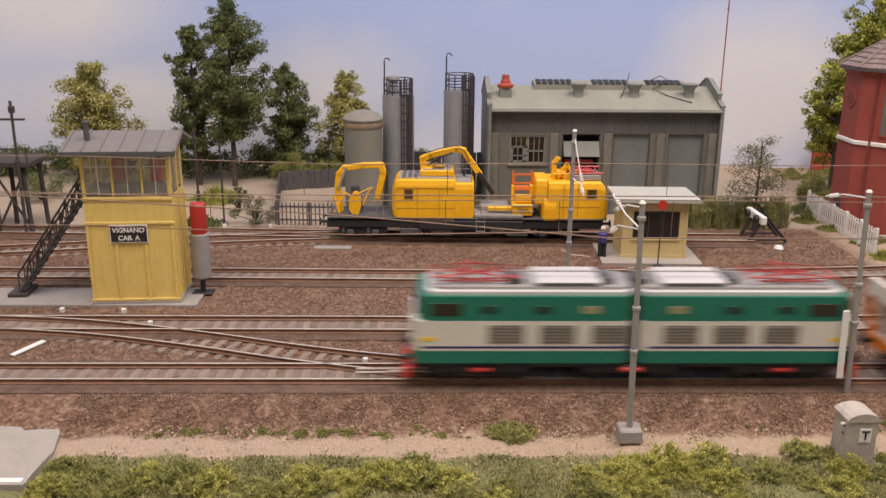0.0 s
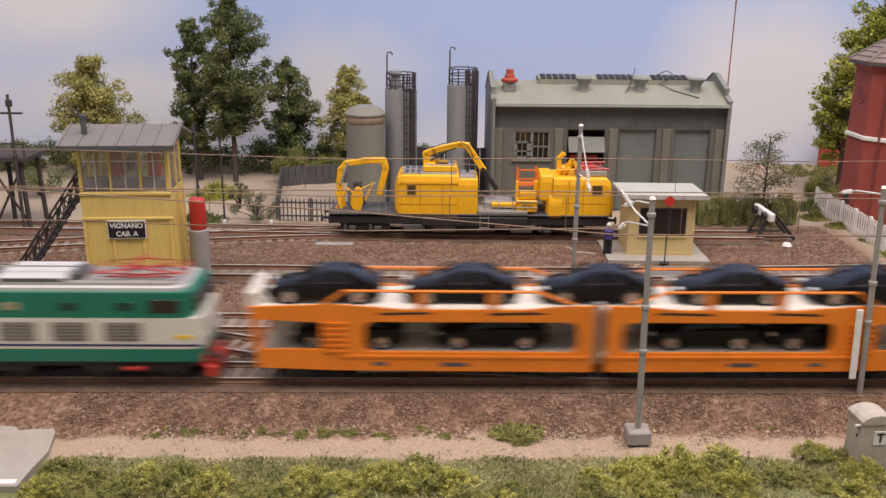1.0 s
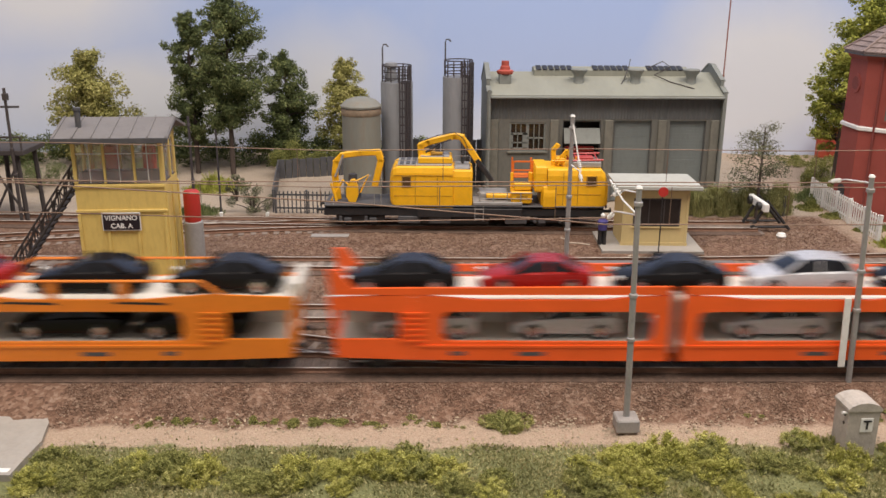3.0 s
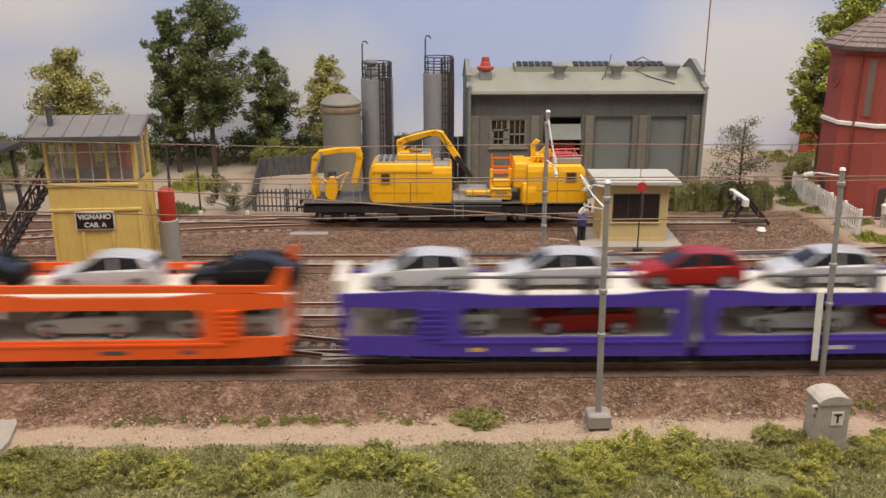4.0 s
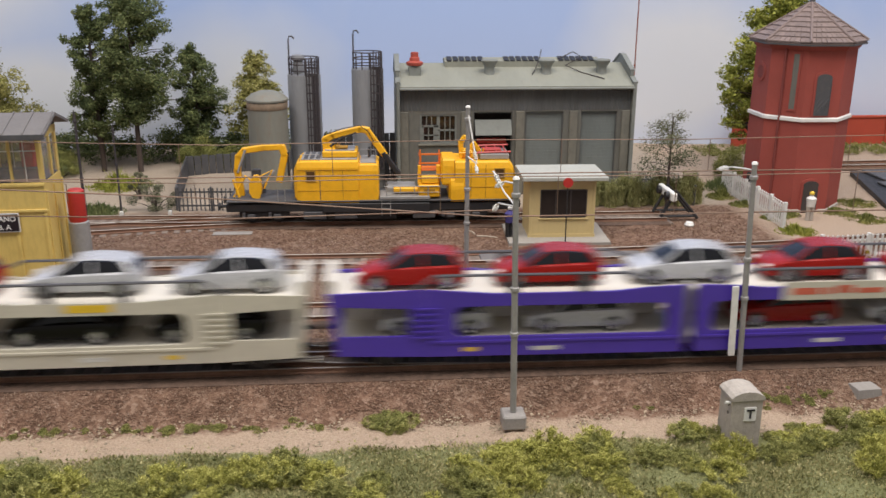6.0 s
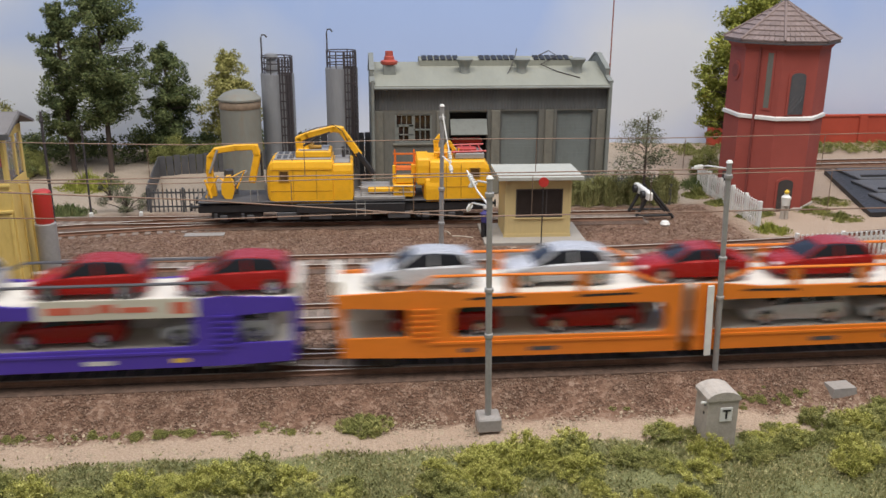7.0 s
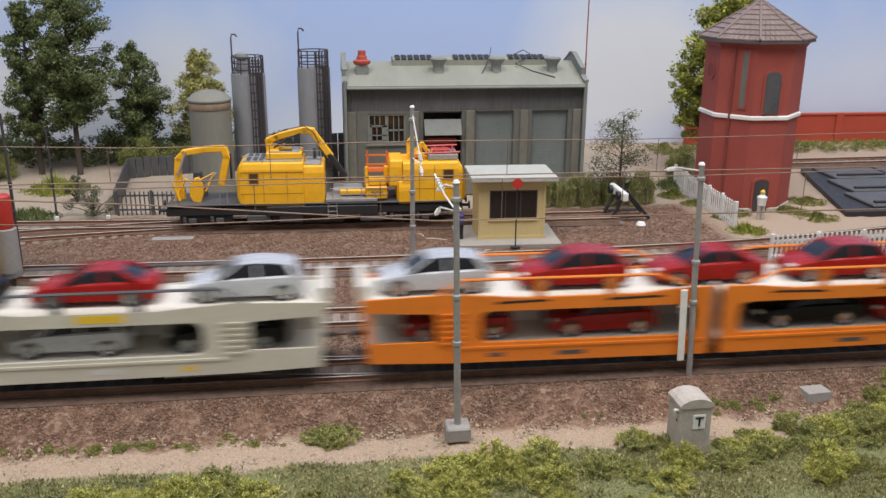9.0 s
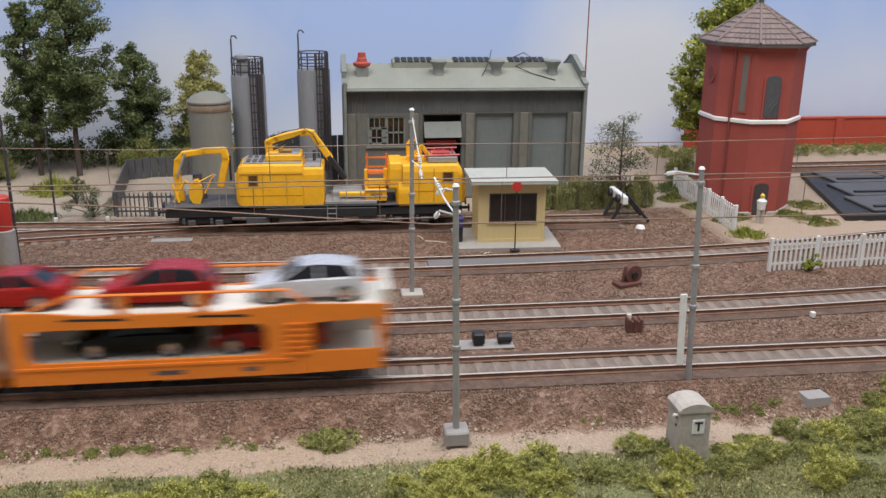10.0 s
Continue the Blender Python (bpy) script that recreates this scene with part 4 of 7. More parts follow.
def round_tank():
    ob = thing("storage_tank", -11.3, 26.8, GROUND_Z, 0, "round grey-green storage tank with rusty band", "tank")
    part("shell", Shape().lathe(0, 0, [(1.28, 0), (1.28, 6.3), (1.2, 6.32)], 32), M_TANK, ob, smooth=True)
    part("rust_band", Shape().lathe(0, 0, [(1.29, 5.8), (1.32, 5.85), (1.32, 6.2), (1.29, 6.25)], 32), paint("rust_band", (0.235, 0.175, 0.12), 0.8, 0, 0.3, 5, 1.5), ob, "rust-stained band", smooth=True)
    part("dome", Shape().lathe(0, 0, [(1.36, 6.32), (1.36, 6.42), (1.0, 6.75), (0.5, 6.93), (0.1, 6.97)], 32), M_TANK, ob, smooth=True)


round_tank()


def picket_run(name, label, points, height, material, spacing, group="", post=2.0, width=0.1, z0=GROUND_Z):
    ob = thing(name, 0, 0, z0, 0, label, "fence", group)
    pts = [Vector((*p, 0)) for p in points]
    for a, b in zip(pts, pts[1:]):
        d = b - a
        n = max(2, int(d.length / spacing))
        rot = Matrix.Rotation(math.atan2(d.y, d.x), 4, "Z")
        slat = mesh_of(Shape().prism([(-width / 2, 0.05), (width / 2, 0.05), (width / 2, height - 0.06), (0, height), (-width / 2, height - 0.06)], -0.03, 0.03, "y"), "picket", material)
        for k in range(n + 1):
            p = a.lerp(b, k / n)
            part("picket", slat, material, ob, m=Matrix.Translation(p * S) @ rot)
        for z in (height * 0.2, height * 0.78):
            part("fence_rail", Shape().box(0, 0.032, z, d.length, 0.09, z + 0.1).moved(Matrix.Translation(a) @ rot), material, ob)
        m = max(1, int(d.length / post))
        for k in range(m + 1):
            part("post", Shape().box(-width * 0.8, -0.05, 0, width * 0.8, 0.13, height + 0.05, 0.012).moved(Matrix.Translation(a.lerp(b, k / m)) @ rot), material, ob)
    return ob


picket_run("picket_fence", "white picket fence beside the red tower", [(19.35, 27.0), (19.15, 17.0)], 1.55, M_WHITEPAINT, 0.3, "white picket fences")
picket_run("picket_fence", "white picket fence along the road by the tracks", [(17.9, 10.0), (25.5, 10.5), (34.0, 12.6)], 1.7, M_WHITEPAINT, 0.27, "white picket fences")
picket_run("yard_fence", "dark grey railing around the fuel yard", [(-16.6, 23.2), (-12.6, 23.0)], 1.5, M_DARKGREY, 0.26, "dark yard fences", width=0.07)
picket_run("yard_fence", "dark board fence beside the shed", [(12.9, 24.5), (15.8, 22.6)], 1.3, M_DARKGREY, 0.3, "dark yard fences")


def board_fence(points, height, label):
    ob = thing("board_fence", 0, 0, GROUND_Z, 0, label, "fence", "dark yard fences")
    for (xa, ya), (xb, yb) in zip(points, points[1:]):
        a, b = Vector((xa, ya, 0)), Vector((xb, yb, 0))
        n = int((b - a).length / 0.5)
        rot = Matrix.Rotation(math.atan2(yb - ya, xb - xa), 4, "Z")
        for k in range(n):
            part("board", Shape().box(0.01, -0.04, 0, 0.48, 0.04, height * (0.97 + 0.05 * random.random()), 0.01).moved(Matrix.Translation(a.lerp(b, k / n)) @ rot), M_DARKGREY, ob)


board_fence([(-16.8, 23.4), (-18.0, 33.0), (-10.5, 35.0)], 1.5, "dark weathered board fence around the yard")
board_fence([(-8.0, 31.0), (-2.9, 31.5)], 3.4, "dark louvred screen between the silos and the shed")


M_BRICKDARK = paint("brick_dark", (0.2, 0.045, 0.036), 0.8, 0, 0.15, 10, 1, 0.2)


def water_tower():
    ob = thing("water_tower", 22.35, 23.25, GROUND_Z, 0, "red brick octagonal tower with tiled roof and white band", "tower")
    # regular octagon with one face square to the tracks; r is the half width across flats
    r, front = 2.72, -135
    corners = [Matrix.Rotation(radians(-157.5 + 45 * k), 2) @ Vector((r / math.cos(math.pi / 8), 0)) for k in range(8)]

    def ring(rad, z):
        return [(*(c * (rad / r)), z) for c in corners]

    def stack(levels):
        v, f = [], []
        for rad, z in levels:
            v += ring(rad, z)
        for k in range(len(levels) - 1):
            f += [(k * 8 + j, k * 8 + (j + 1) % 8, (k + 1) * 8 + (j + 1) % 8, (k + 1) * 8 + j) for j in range(8)]
        f += [tuple(range(8)), tuple(range(8 * len(levels) - 8, 8 * len(levels)))]
        return Shape().add(v, f)

    part("wall", stack([(r, 0), (r, 10.6)]), M_BRICK, ob)
    part("base_course", stack([(r + 0.07, 0), (r + 0.07, 0.16), (r + 0.02, 0.2)]), M_CONCRETE, ob, "pale stone base course")
    part("stone_band", stack([(r + 0.02, 5.83), (r + 0.13, 5.88), (r + 0.13, 6.06), (r + 0.02, 6.12)]), M_WHITEPAINT, ob, "white painted string course")
    part("cornice", stack([(r + 0.02, 10.2), (r + 0.22, 10.5), (r + 0.22, 10.62)]), M_BRICK, ob)
    part("eave_gutter", stack([(r + 0.3, 10.5), (r + 0.45, 10.52), (r + 0.45, 10.6)]), M_DARKGREY, ob, "dark eaves gutter")
    roof = part("roof", stack([(r + 0.42, 10.61), (r + 0.42, 10.66), (0.12, 12.9), (0.02, 12.95)]), M_TILE, ob, "brown tiled pyramid roof")
    # rows of tiles on each slope
    for j in range(8):
        c0, c1 = corners[j], corners[(j + 1) % 8]
        for k in range(8):
            t0, t1 = k / 8, (k + 1.12) / 8
            p = []
            for t, lift in ((t0, 0.12), (min(t1, 0.99), 0.03)):
                k1, z = ((r + 0.46) * (1 - t) + 0.1 * t) / r, 10.66 + 2.26 * t + lift
                p += [(*(c0 * k1), z), (*(c1 * k1), z)]
            q = [Vector(c) for c in p]
            cols = max(1, 8 - k)
            for i in range(cols):
                a, b = i / cols, (i + 1) / cols - 0.012
                e = [q[0].lerp(q[1], a), q[0].lerp(q[1], b), q[2].lerp(q[3], b), q[2].lerp(q[3], a)]
                dn = [c - Vector((0, 0, 0.07)) for c in e]
                part("roof_tile", Shape().add([*e, *dn], [(0, 1, 2, 3), (4, 5, 6, 7), (0, 1, 5, 4), (1, 2, 6, 5), (2, 3, 7, 6), (3, 0, 4, 7)]), M_TILE, roof)
        part("hip", Shape().tube([(*(c0 * ((r + 0.48) / r)), 10.78), (*(c0 * 0.03), 13.0)], 0.08, 6), M_TILE, roof)
    part("finial", Shape().lathe(0, 0, [(0.22, 12.9), (0.14, 13.15), (0.2, 13.35), (0.05, 13.6), (0.03, 14.2)], 12), M_DARKGREY, ob, "dark roof finial", smooth=True)
    # openings on the faces towards the tracks
    def on_face(shape, deg):
        return shape.moved(Matrix.Rotation(radians(deg + 90), 4, "Z") @ Matrix.Translation((0, -r, 0)))

    def arch(w, z0, z1, n=8):
        return [(-w, z0), (w, z0)] + [(w * math.cos(math.pi * k / n), z1 - w * 0.35 + w * 0.5 * math.sin(math.pi * k / n)) for k in range(n + 1)]

    for deg, kind in ((front - 45, "round"), (front, "slot"), (front + 45, "window"), (front + 45, "door"), (front - 45, "low")):
        if kind == "round":
            part("round_window", on_face(Shape().tube([(0, 0.1, 8.7), (0, -0.07, 8.7)], 0.62, 24), deg), M_BRICK, ob, smooth=True)
            part("window_pane", on_face(Shape().tube([(0, 0.1, 8.7), (0, -0.085, 8.7)], 0.42, 24), deg), M_BRICKDARK, ob, smooth=True)
        elif kind == "slot":
            part("downpipe", on_face(Shape().tube([(-0.2, -0.1, 0.3), (-0.2, -0.1, 10.3)], 0.075, 8), deg), M_BRICKDARK, ob)
            part("recess", on_face(Shape().box(0.28, -0.03, 6.6, 0.62, 0.1, 10.0), deg), M_SHEDWALL, ob, "narrow grey recess")
            part("recess_frame", on_face(Shape().frame_panel([(0.16, 6.48), (0.74, 6.48), (0.74, 10.12), (0.16, 10.12)], [(0.28, 6.6), (0.62, 6.6), (0.62, 10.0), (0.28, 10.0)], -0.06, 0.05), deg), M_BRICK, ob)
        elif kind == "low":
            part("recess", on_face(Shape().prism(arch(0.42, 0.6, 2.0), -0.05, 0.1, "y"), deg), M_WOODDARK, ob)
        else:
            z0, z1, w = (6.25, 8.75, 0.46) if kind == "window" else (0.0, 2.0, 0.47)
            win = part(kind + "_frame", on_face(Shape().prism(arch(w + 0.14, z0 - 0.08, z1 + 0.12), -0.06, 0.1, "y"), deg), M_BRICK, ob)
            part("leaf" if kind == "door" else "window_pane", on_face(Shape().prism(arch(w, z0, z1), -0.09, 0.1, "y"), deg), M_DARKGREY if kind == "window" else M_WOODDARK, ob, "dark door leaf" if kind == "door" else "grey leaded window")
            if kind == "window":
                for k in range(-3, 4):
                    part("lead_bar", on_face(Shape().tube([(max(-w, -w + k * 0.3), -0.1, z0 + max(0, -k * 0.3)), (min(w, w + k * 0.3) , -0.1, z0 + 1.1 + max(0, k * 0.3))], 0.018, 4), deg), M_DARKGREY, win)
    # the whole tower is a little lower than its drawing
    done = set()
    for o in ob.children_recursive:
        if o.data.name not in done:
            done.add(o.data.name)
            for v in o.data.vertices:
                v.co.z *= 0.965
    return ob


water_tower()


# ---- yellow maintenance machine on the siding ----
def wheelset(name, x, r, y, material, parent):
    w = part(name, Shape().tube([(x, y - 0.06, r), (x, y + 0.06, r)], r, 20), material, parent, smooth=True)
    part("hub", Shape().tube([(x, y - 0.09, r), (x, y + 0.09, r)], r * 0.4, 12), material, w, smooth=True)
    return w


def rounded_plan(x0, x1, w, r, k=4):
    pts = []
    for cx, cy, a0 in ((x1 - r, w - r, 0), (x0 + r, w - r, 90), (x0 + r, -w + r, 180), (x1 - r, -w + r, 270)):
        pts += [(cx + r * math.cos(radians(a0 + 90 * i / k)), cy + r * math.sin(radians(a0 + 90 * i / k))) for i in range(k + 1)]
    return pts


def maintenance_car():
    """Overhead-line machine with two cabins and folded crane arms; local x runs along the track."""
    ob = thing("maintenance_car", -4.7, 20.05, 0, -1.2, "yellow overhead-line maintenance car with folded crane arms", "rail vehicle")
    y = 1.4
    part("underframe", Shape().box(-8.3, -1.3, 0.75, 8.25, 1.3, 1.22, 0.05), M_BLACK, ob)
    part("deck", Shape().box(-8.25, -1.42, 1.33, 8.2, 1.42, 1.42, 0.02), M_DARKGREY, ob, "dark grey deck")
    part("side_sill", Shape().box(-2.8, -1.47, 0.72, 3.4, -1.36, 1.25, 0.03), M_BLACK, ob)
    for x in (-6.9, -5.4, 4.6, 6.1):
        for s in (-0.72, 0.72):
            wheelset("wheel", x, 0.42, s, M_BLACK, ob)
    for a in (-7.6, 3.9):
        for s in (-1.15, 0.95):
            part("bogie_frame", Shape().box(a, s, 0.35, a + 2.9, s + 0.2, 0.75, 0.05), M_BLACK, ob)
    part("fuel_tank", Shape().box(-2.6, -1.2, 0.2, 1.5, 1.2, 0.75, 0.08), M_BLACK, ob)
    for x, d in ((-8.35, -1), (8.3, 1)):
        for s in (-0.75, 0.75):
            b = part("buffer", Shape().tube([(x, s, 0.98), (x + d * 0.35, s, 0.98)], 0.09, 8).tube([(x + d * 0.35, s, 0.98), (x + d * 0.42, s, 0.98)], 0.22, 14), M_BLACK, ob)
    # main cabin: a sloped nose, bulging sides and a flat grey roof
    def hull(rings, name, label):
        v, f = [], []
        for x, w, lo, hi in rings:
            ring = [(-w * 0.96, lo), (-w, lo + 0.12), (-w, lo + 0.8), (-w * 0.985, hi - 0.45), (-w * 0.93, hi - 0.1), (-w * 0.84, hi)]
            ring += [(-p, z) for p, z in reversed(ring)]
            v += [(x, p, z) for p, z in ring]
        n = 12
        for k in range(len(rings) - 1):
            f += [(k * n + j, k * n + (j + 1) % n, k * n + n + (j + 1) % n, k * n + n + j) for j in range(n)]
        f += [tuple(range(n)), tuple(range(n * len(rings) - n, n * len(rings)))]
        return part(name, Shape().add(v, f), M_YELLOW, ob, label)

    body = hull([(-4.4, 1.0, 1.8, 3.1), (-4.34, 1.2, 1.55, 3.5), (-4.18, 1.36, 1.36, 3.88), (-3.98, 1.4, 1.3, 4.02), (-0.68, 1.4, 1.24, 4.02)], "main_cabin", "yellow cabin housing")
    hull([(-0.675, 1.33, 1.3, 3.78), (0.36, 1.33, 1.3, 3.78), (0.46, 1.27, 1.36, 3.7)], "cabin_annex", "lower yellow rear section of the cabin")
    part("roof_sheet", Shape().box(-3.95, -1.1, 4.022, -0.75, 1.1, 4.08, 0.02), M_GREY, ob, "grey walkway roof")
    part("roof_sheet", Shape().box(-0.6, -1.05, 3.782, 0.3, 1.05, 3.84, 0.02), M_GREY, ob)
    for z in (2.05, 3.42):
        part("panel_joint", Shape().box(-4.15, -1.412, z, -0.7, -1.385, z + 0.03), M_DARKYELLOW, body)
    for x in (-2.9, -1.6):
        part("panel_joint", Shape().box(x, -1.412, 1.45, x + 0.025, -1.385, 3.4), M_DARKYELLOW, body)
    win = part("side_window", Shape().box(-3.62, -1.42, 2.72, -3.18, -1.36, 3.34, 0.01), M_GLASSBROWN, body, "small dark side window")
    part("window_frame", Shape().frame_panel([(-3.68, 2.66), (-3.12, 2.66), (-3.12, 3.4), (-3.68, 3.4)], [(-3.62, 2.72), (-3.18, 2.72), (-3.18, 3.34), (-3.62, 3.34)], -1.43, -1.37), M_DARKYELLOW, win)
    part("engine_hood", Shape().box(-2.75, -0.75, 4.08, -0.75, 0.95, 4.5, 0.06), M_YELLOW, ob)
    part("hood_top", Shape().box(-2.6, -0.65, 4.502, -0.9, 0.85, 4.56, 0.02), M_GREY, ob)
    for x in (-3.8, -3.45, -3.1):
        part("roof_slat", Shape().box(x, -0.9, 4.082, x + 0.22, 0.9, 4.13), M_DARKGREY, ob)
    part("exhaust", Shape().tube([(-0.1, 0.5, 3.84), (-0.1, 0.5, 4.5)], 0.09, 10), M_DARKGREY, ob, smooth=True)
    part("hood_rail", Shape().tube([(-4.0, -1.2, 4.0), (-4.0, -1.2, 4.4), (-2.9, -1.2, 4.4), (-2.9, -1.2, 4.0)], 0.025, 5).tube([(0.3, -1.1, 3.8), (0.3, -1.1, 4.7), (-0.6, -1.1, 4.7), (-0.6, -1.1, 4.0)], 0.025, 5), M_GREY, ob)
    for x in (-8.2, -7.7, -5.3, -4.9):
        part("stanchion", Shape().tube([(x, -1.38, 1.42), (x, -1.38, 2.15)], 0.025, 5), M_GREY, ob)
    part("step_ladder", Shape().box(0.6, -1.5, 0.5, 0.64, -1.44, 1.4).box(1.1, -1.5, 0.5, 1.14, -1.44, 1.4).box(0.64, -1.5, 0.6, 1.1, -1.44, 0.65).box(0.64, -1.5, 0.9, 1.1, -1.44, 0.95).box(0.64, -1.5, 1.2, 1.1, -1.44, 1.25), M_GREY, ob)
    for x in (-3.9, -2.1, 2.4):
        part("equipment_box", Shape().box(x, -1.35, 0.3, x + 1.3, -0.9, 0.74, 0.04), M_DARKGREY, ob)
    for x in (-6.9, -5.4, 4.6, 6.1):
        part("axle_box", Shape().box(x - 0.22, -1.26, 0.3, x + 0.22, -1.13, 0.6, 0.04), M_DARKGREY, ob)
        part("spring", Shape().lathe(x - 0.42, -1.2, [(0.09, 0.35), (0.11, 0.45), (0.09, 0.55), (0.11, 0.65), (0.09, 0.72)], 8), M_DARKGREY, ob)

    def arm(points, w, name, label):
        sh = Shape()
        pts = [Vector(p) for p in points]
        for a, b in zip(pts, pts[1:]):
            d = b - a
            rot = Matrix.Translation(a) @ Vector((1, 0, 0)).rotation_difference(d.normalized()).to_matrix().to_4x4()
            k = len(sh.v)
            sh.box(-w * 0.6, -w, -w, d.length + w * 0.6, w, w, w * 0.25)
            sh.v[k:] = [tuple(rot @ Vector(c)) for c in sh.v[k:]]
        return part(name, sh, M_YELLOW, ob, label)

    part("crane_pedestal", Shape().lathe(-2.2, 0, [(0.55, 4.08), (0.55, 4.5), (0.36, 4.62), (0.34, 4.9)], 16), M_YELLOW, ob, smooth=True)
    crane = arm([(-2.55, 0, 4.45), (-2.6, 0, 5.15), (-2.15, 0, 5.38), (-0.6, 0, 5.8), (-0.15, 0, 5.72)], 0.2, "crane_boom", "yellow folding crane boom")
    jib = arm([(-0.2, 0, 5.74), (0.2, 0, 5.1), (0.78, 0, 4.15)], 0.19, "crane_jib", "yellow lowered crane jib")
    for yy in (-0.17, 0.17):
        part("boom_tip", Shape().box(0, yy - 0.09, -0.14, 1.75, yy + 0.09, 0.14, 0.03).moved(Matrix.Translation((0.72, 0, 4.25)) @ Matrix.Rotation(radians(58), 4, "Y")), M_BLACK, jib, "black telescopic boom tip")
    part("hydraulic_ram", Shape().tube([(-2.3, -0.28, 4.75), (-1.5, -0.28, 5.35)], 0.09, 8).tube([(-1.5, -0.28, 5.35), (-0.8, -0.28, 5.62)], 0.05, 8), M_BLACK, crane)
    part("hose", Shape().tube([(-2.4, -0.3, 5.55), (-1.6, -0.32, 5.9), (-0.6, -0.3, 6.1), (-0.1, -0.3, 5.7), (0.2, -0.3, 5.0)], 0.03, 5), M_BLACK, crane)
    part("slew_gear", Shape().box(-2.0, -0.5, 4.56, -1.75, 0.5, 4.85, 0.03).tube([(-1.9, -0.4, 4.7), (-1.3, -0.4, 4.7)], 0.12, 10), M_DARKYELLOW, crane)
    rear = arm([(-7.6, 0.1, 1.5), (-7.75, 0.1, 3.1), (-7.65, 0.1, 4.0), (-7.3, 0.1, 4.42), (-6.2, 0.1, 4.6), (-5.15, 0.1, 4.65)], 0.19, "rear_boom", "yellow folded rear arm")
    arm([(-5.12, 0.1, 4.65), (-4.98, 0.1, 4.1), (-5.35, 0.1, 2.4)], 0.2, "rear_jib", "yellow hanging rear jib")
    part("rear_boom_edge", Shape().box(-4.84, -0.06, 2.7, -4.74, 0.26, 4.3, 0.02), M_BLACK, ob)
    part("grab_jaw", Shape().prism([(-6.85, 1.45), (-6.45, 1.4), (-6.3, 1.9), (-6.32, 2.5), (-6.5, 2.95), (-6.75, 2.9), (-7.0, 2.4), (-7.02, 1.8)], -0.75, -0.35, "y"), M_YELLOW, ob, "yellow grab jaw")
    part("grab_arm", Shape().tube([(-7.9, -0.6, 1.5), (-7.2, -0.6, 2.9), (-6.6, -0.55, 2.3)], 0.09, 6).tube([(-6.6, -0.5, 2.7), (-5.7, -0.3, 3.2), (-6.2, -0.4, 2.0)], 0.06, 6).tube([(-7.6, -0.7, 1.5), (-7.9, -0.7, 2.7)], 0.08, 6), M_YELLOW, ob, "yellow grab linkage")
    part("pivot_column", Shape().lathe(-6.75, 0.7, [(0.5, 1.42), (0.45, 2.0), (0.3, 2.1), (0.26, 3.0)], 14), M_DARKGREY, ob, smooth=True)
    part("hydraulic_ram", Shape().tube([(-6.6, -0.3, 1.8), (-5.6, 0.0, 3.1)], 0.08, 8).tube([(-7.7, -0.15, 3.0), (-7.2, -0.1, 4.5)], 0.07, 8), M_GREY, ob)
    # middle: railing, controls and platform
    for x in (0.9, 1.7, 2.5, 3.3):
        part("stanchion", Shape().tube([(x, -1.35, 1.42), (x, -1.35, 2.3)], 0.03, 5), M_GREY, ob)
    part("handrail", Shape().tube([(0.75, -1.35, 2.3), (4.0, -1.35, 2.3)], 0.03, 5).tube([(0.75, -1.35, 1.9), (4.0, -1.35, 1.9)], 0.025, 5), M_GREY, ob)
    part("tool_box", Shape().box(0.9, -0.6, 1.42, 2.6, 0.9, 2.05, 0.05), M_GREY, ob)
    part("work_deck", Shape().box(0.5, -1.43, 1.44, 3.4, 0.2, 1.66, 0.03), M_GREY, ob, "grey chequered work deck")
    part("drawbar_hitch", Shape().box(1.3, -1.0, 1.8, 2.75, -0.55, 2.1, 0.06), M_YELLOW, ob)
    bucket = part("work_bucket", Shape().box(2.75, -1.3, 1.55, 3.95, -0.35, 2.35, 0.06), M_YELLOW, ob, "yellow work bucket")
    part("bucket_back", Shape().box(2.72, -0.45, 2.2, 2.9, -0.3, 3.45, 0.03), M_YELLOW, bucket)
    part("bucket_back", Shape().box(3.8, -0.6, 2.35, 4.05, -0.3, 3.5, 0.03), M_YELLOW, bucket)
    part("control_panel", Shape().box(2.9, -1.1, 2.4, 3.9, -0.6, 2.9, 0.05), M_YELLOW, bucket)
    part("bucket_slot", Shape().box(3.05, -1.31, 1.95, 3.7, -1.295, 2.08), M_DARKYELLOW, bucket)
    org = paint("platform_orange", (0.75, 0.17, 0.02), 0.45)
    plat = part("orange_platform", Shape().box(2.85, -0.25, 3.05, 4.05, 0.85, 3.13, 0.01), org, ob, "orange railed platform")
    for xx in (2.85, 3.98):
        for yy in (-0.25, 0.78):
            part("platform_post", Shape().box(xx, yy, 1.45, xx + 0.09, yy + 0.08, 4.2), org, plat)
    for zz in (3.5, 4.1):
        part("platform_rail", Shape().box(2.78, -0.26, zz, 4.1, -0.17, zz + 0.1), org, plat)
    # second cabin: a rounded engine box, then the cab with a sloped tail
    hull([(4.05, 1.05, 2.5, 3.8), (4.15, 1.2, 2.3, 4.02), (4.82, 1.2, 2.3, 4.02)], "engine_box", "rounded yellow engine box")
    hull([(4.5, 1.15, 1.4, 2.55), (4.62, 1.43, 1.28, 2.75), (5.35, 1.43, 1.28, 2.75)], "front_bulge", "rounded yellow lower casing")
    c2 = hull([(4.85, 1.37, 1.3, 3.9), (7.95, 1.37, 1.3, 3.9), (8.2, 1.33, 1.36, 3.6), (8.4, 1.2, 1.5, 2.9), (8.42, 1.1, 1.7, 2.5)], "rear_cabin", "yellow rear cabin")
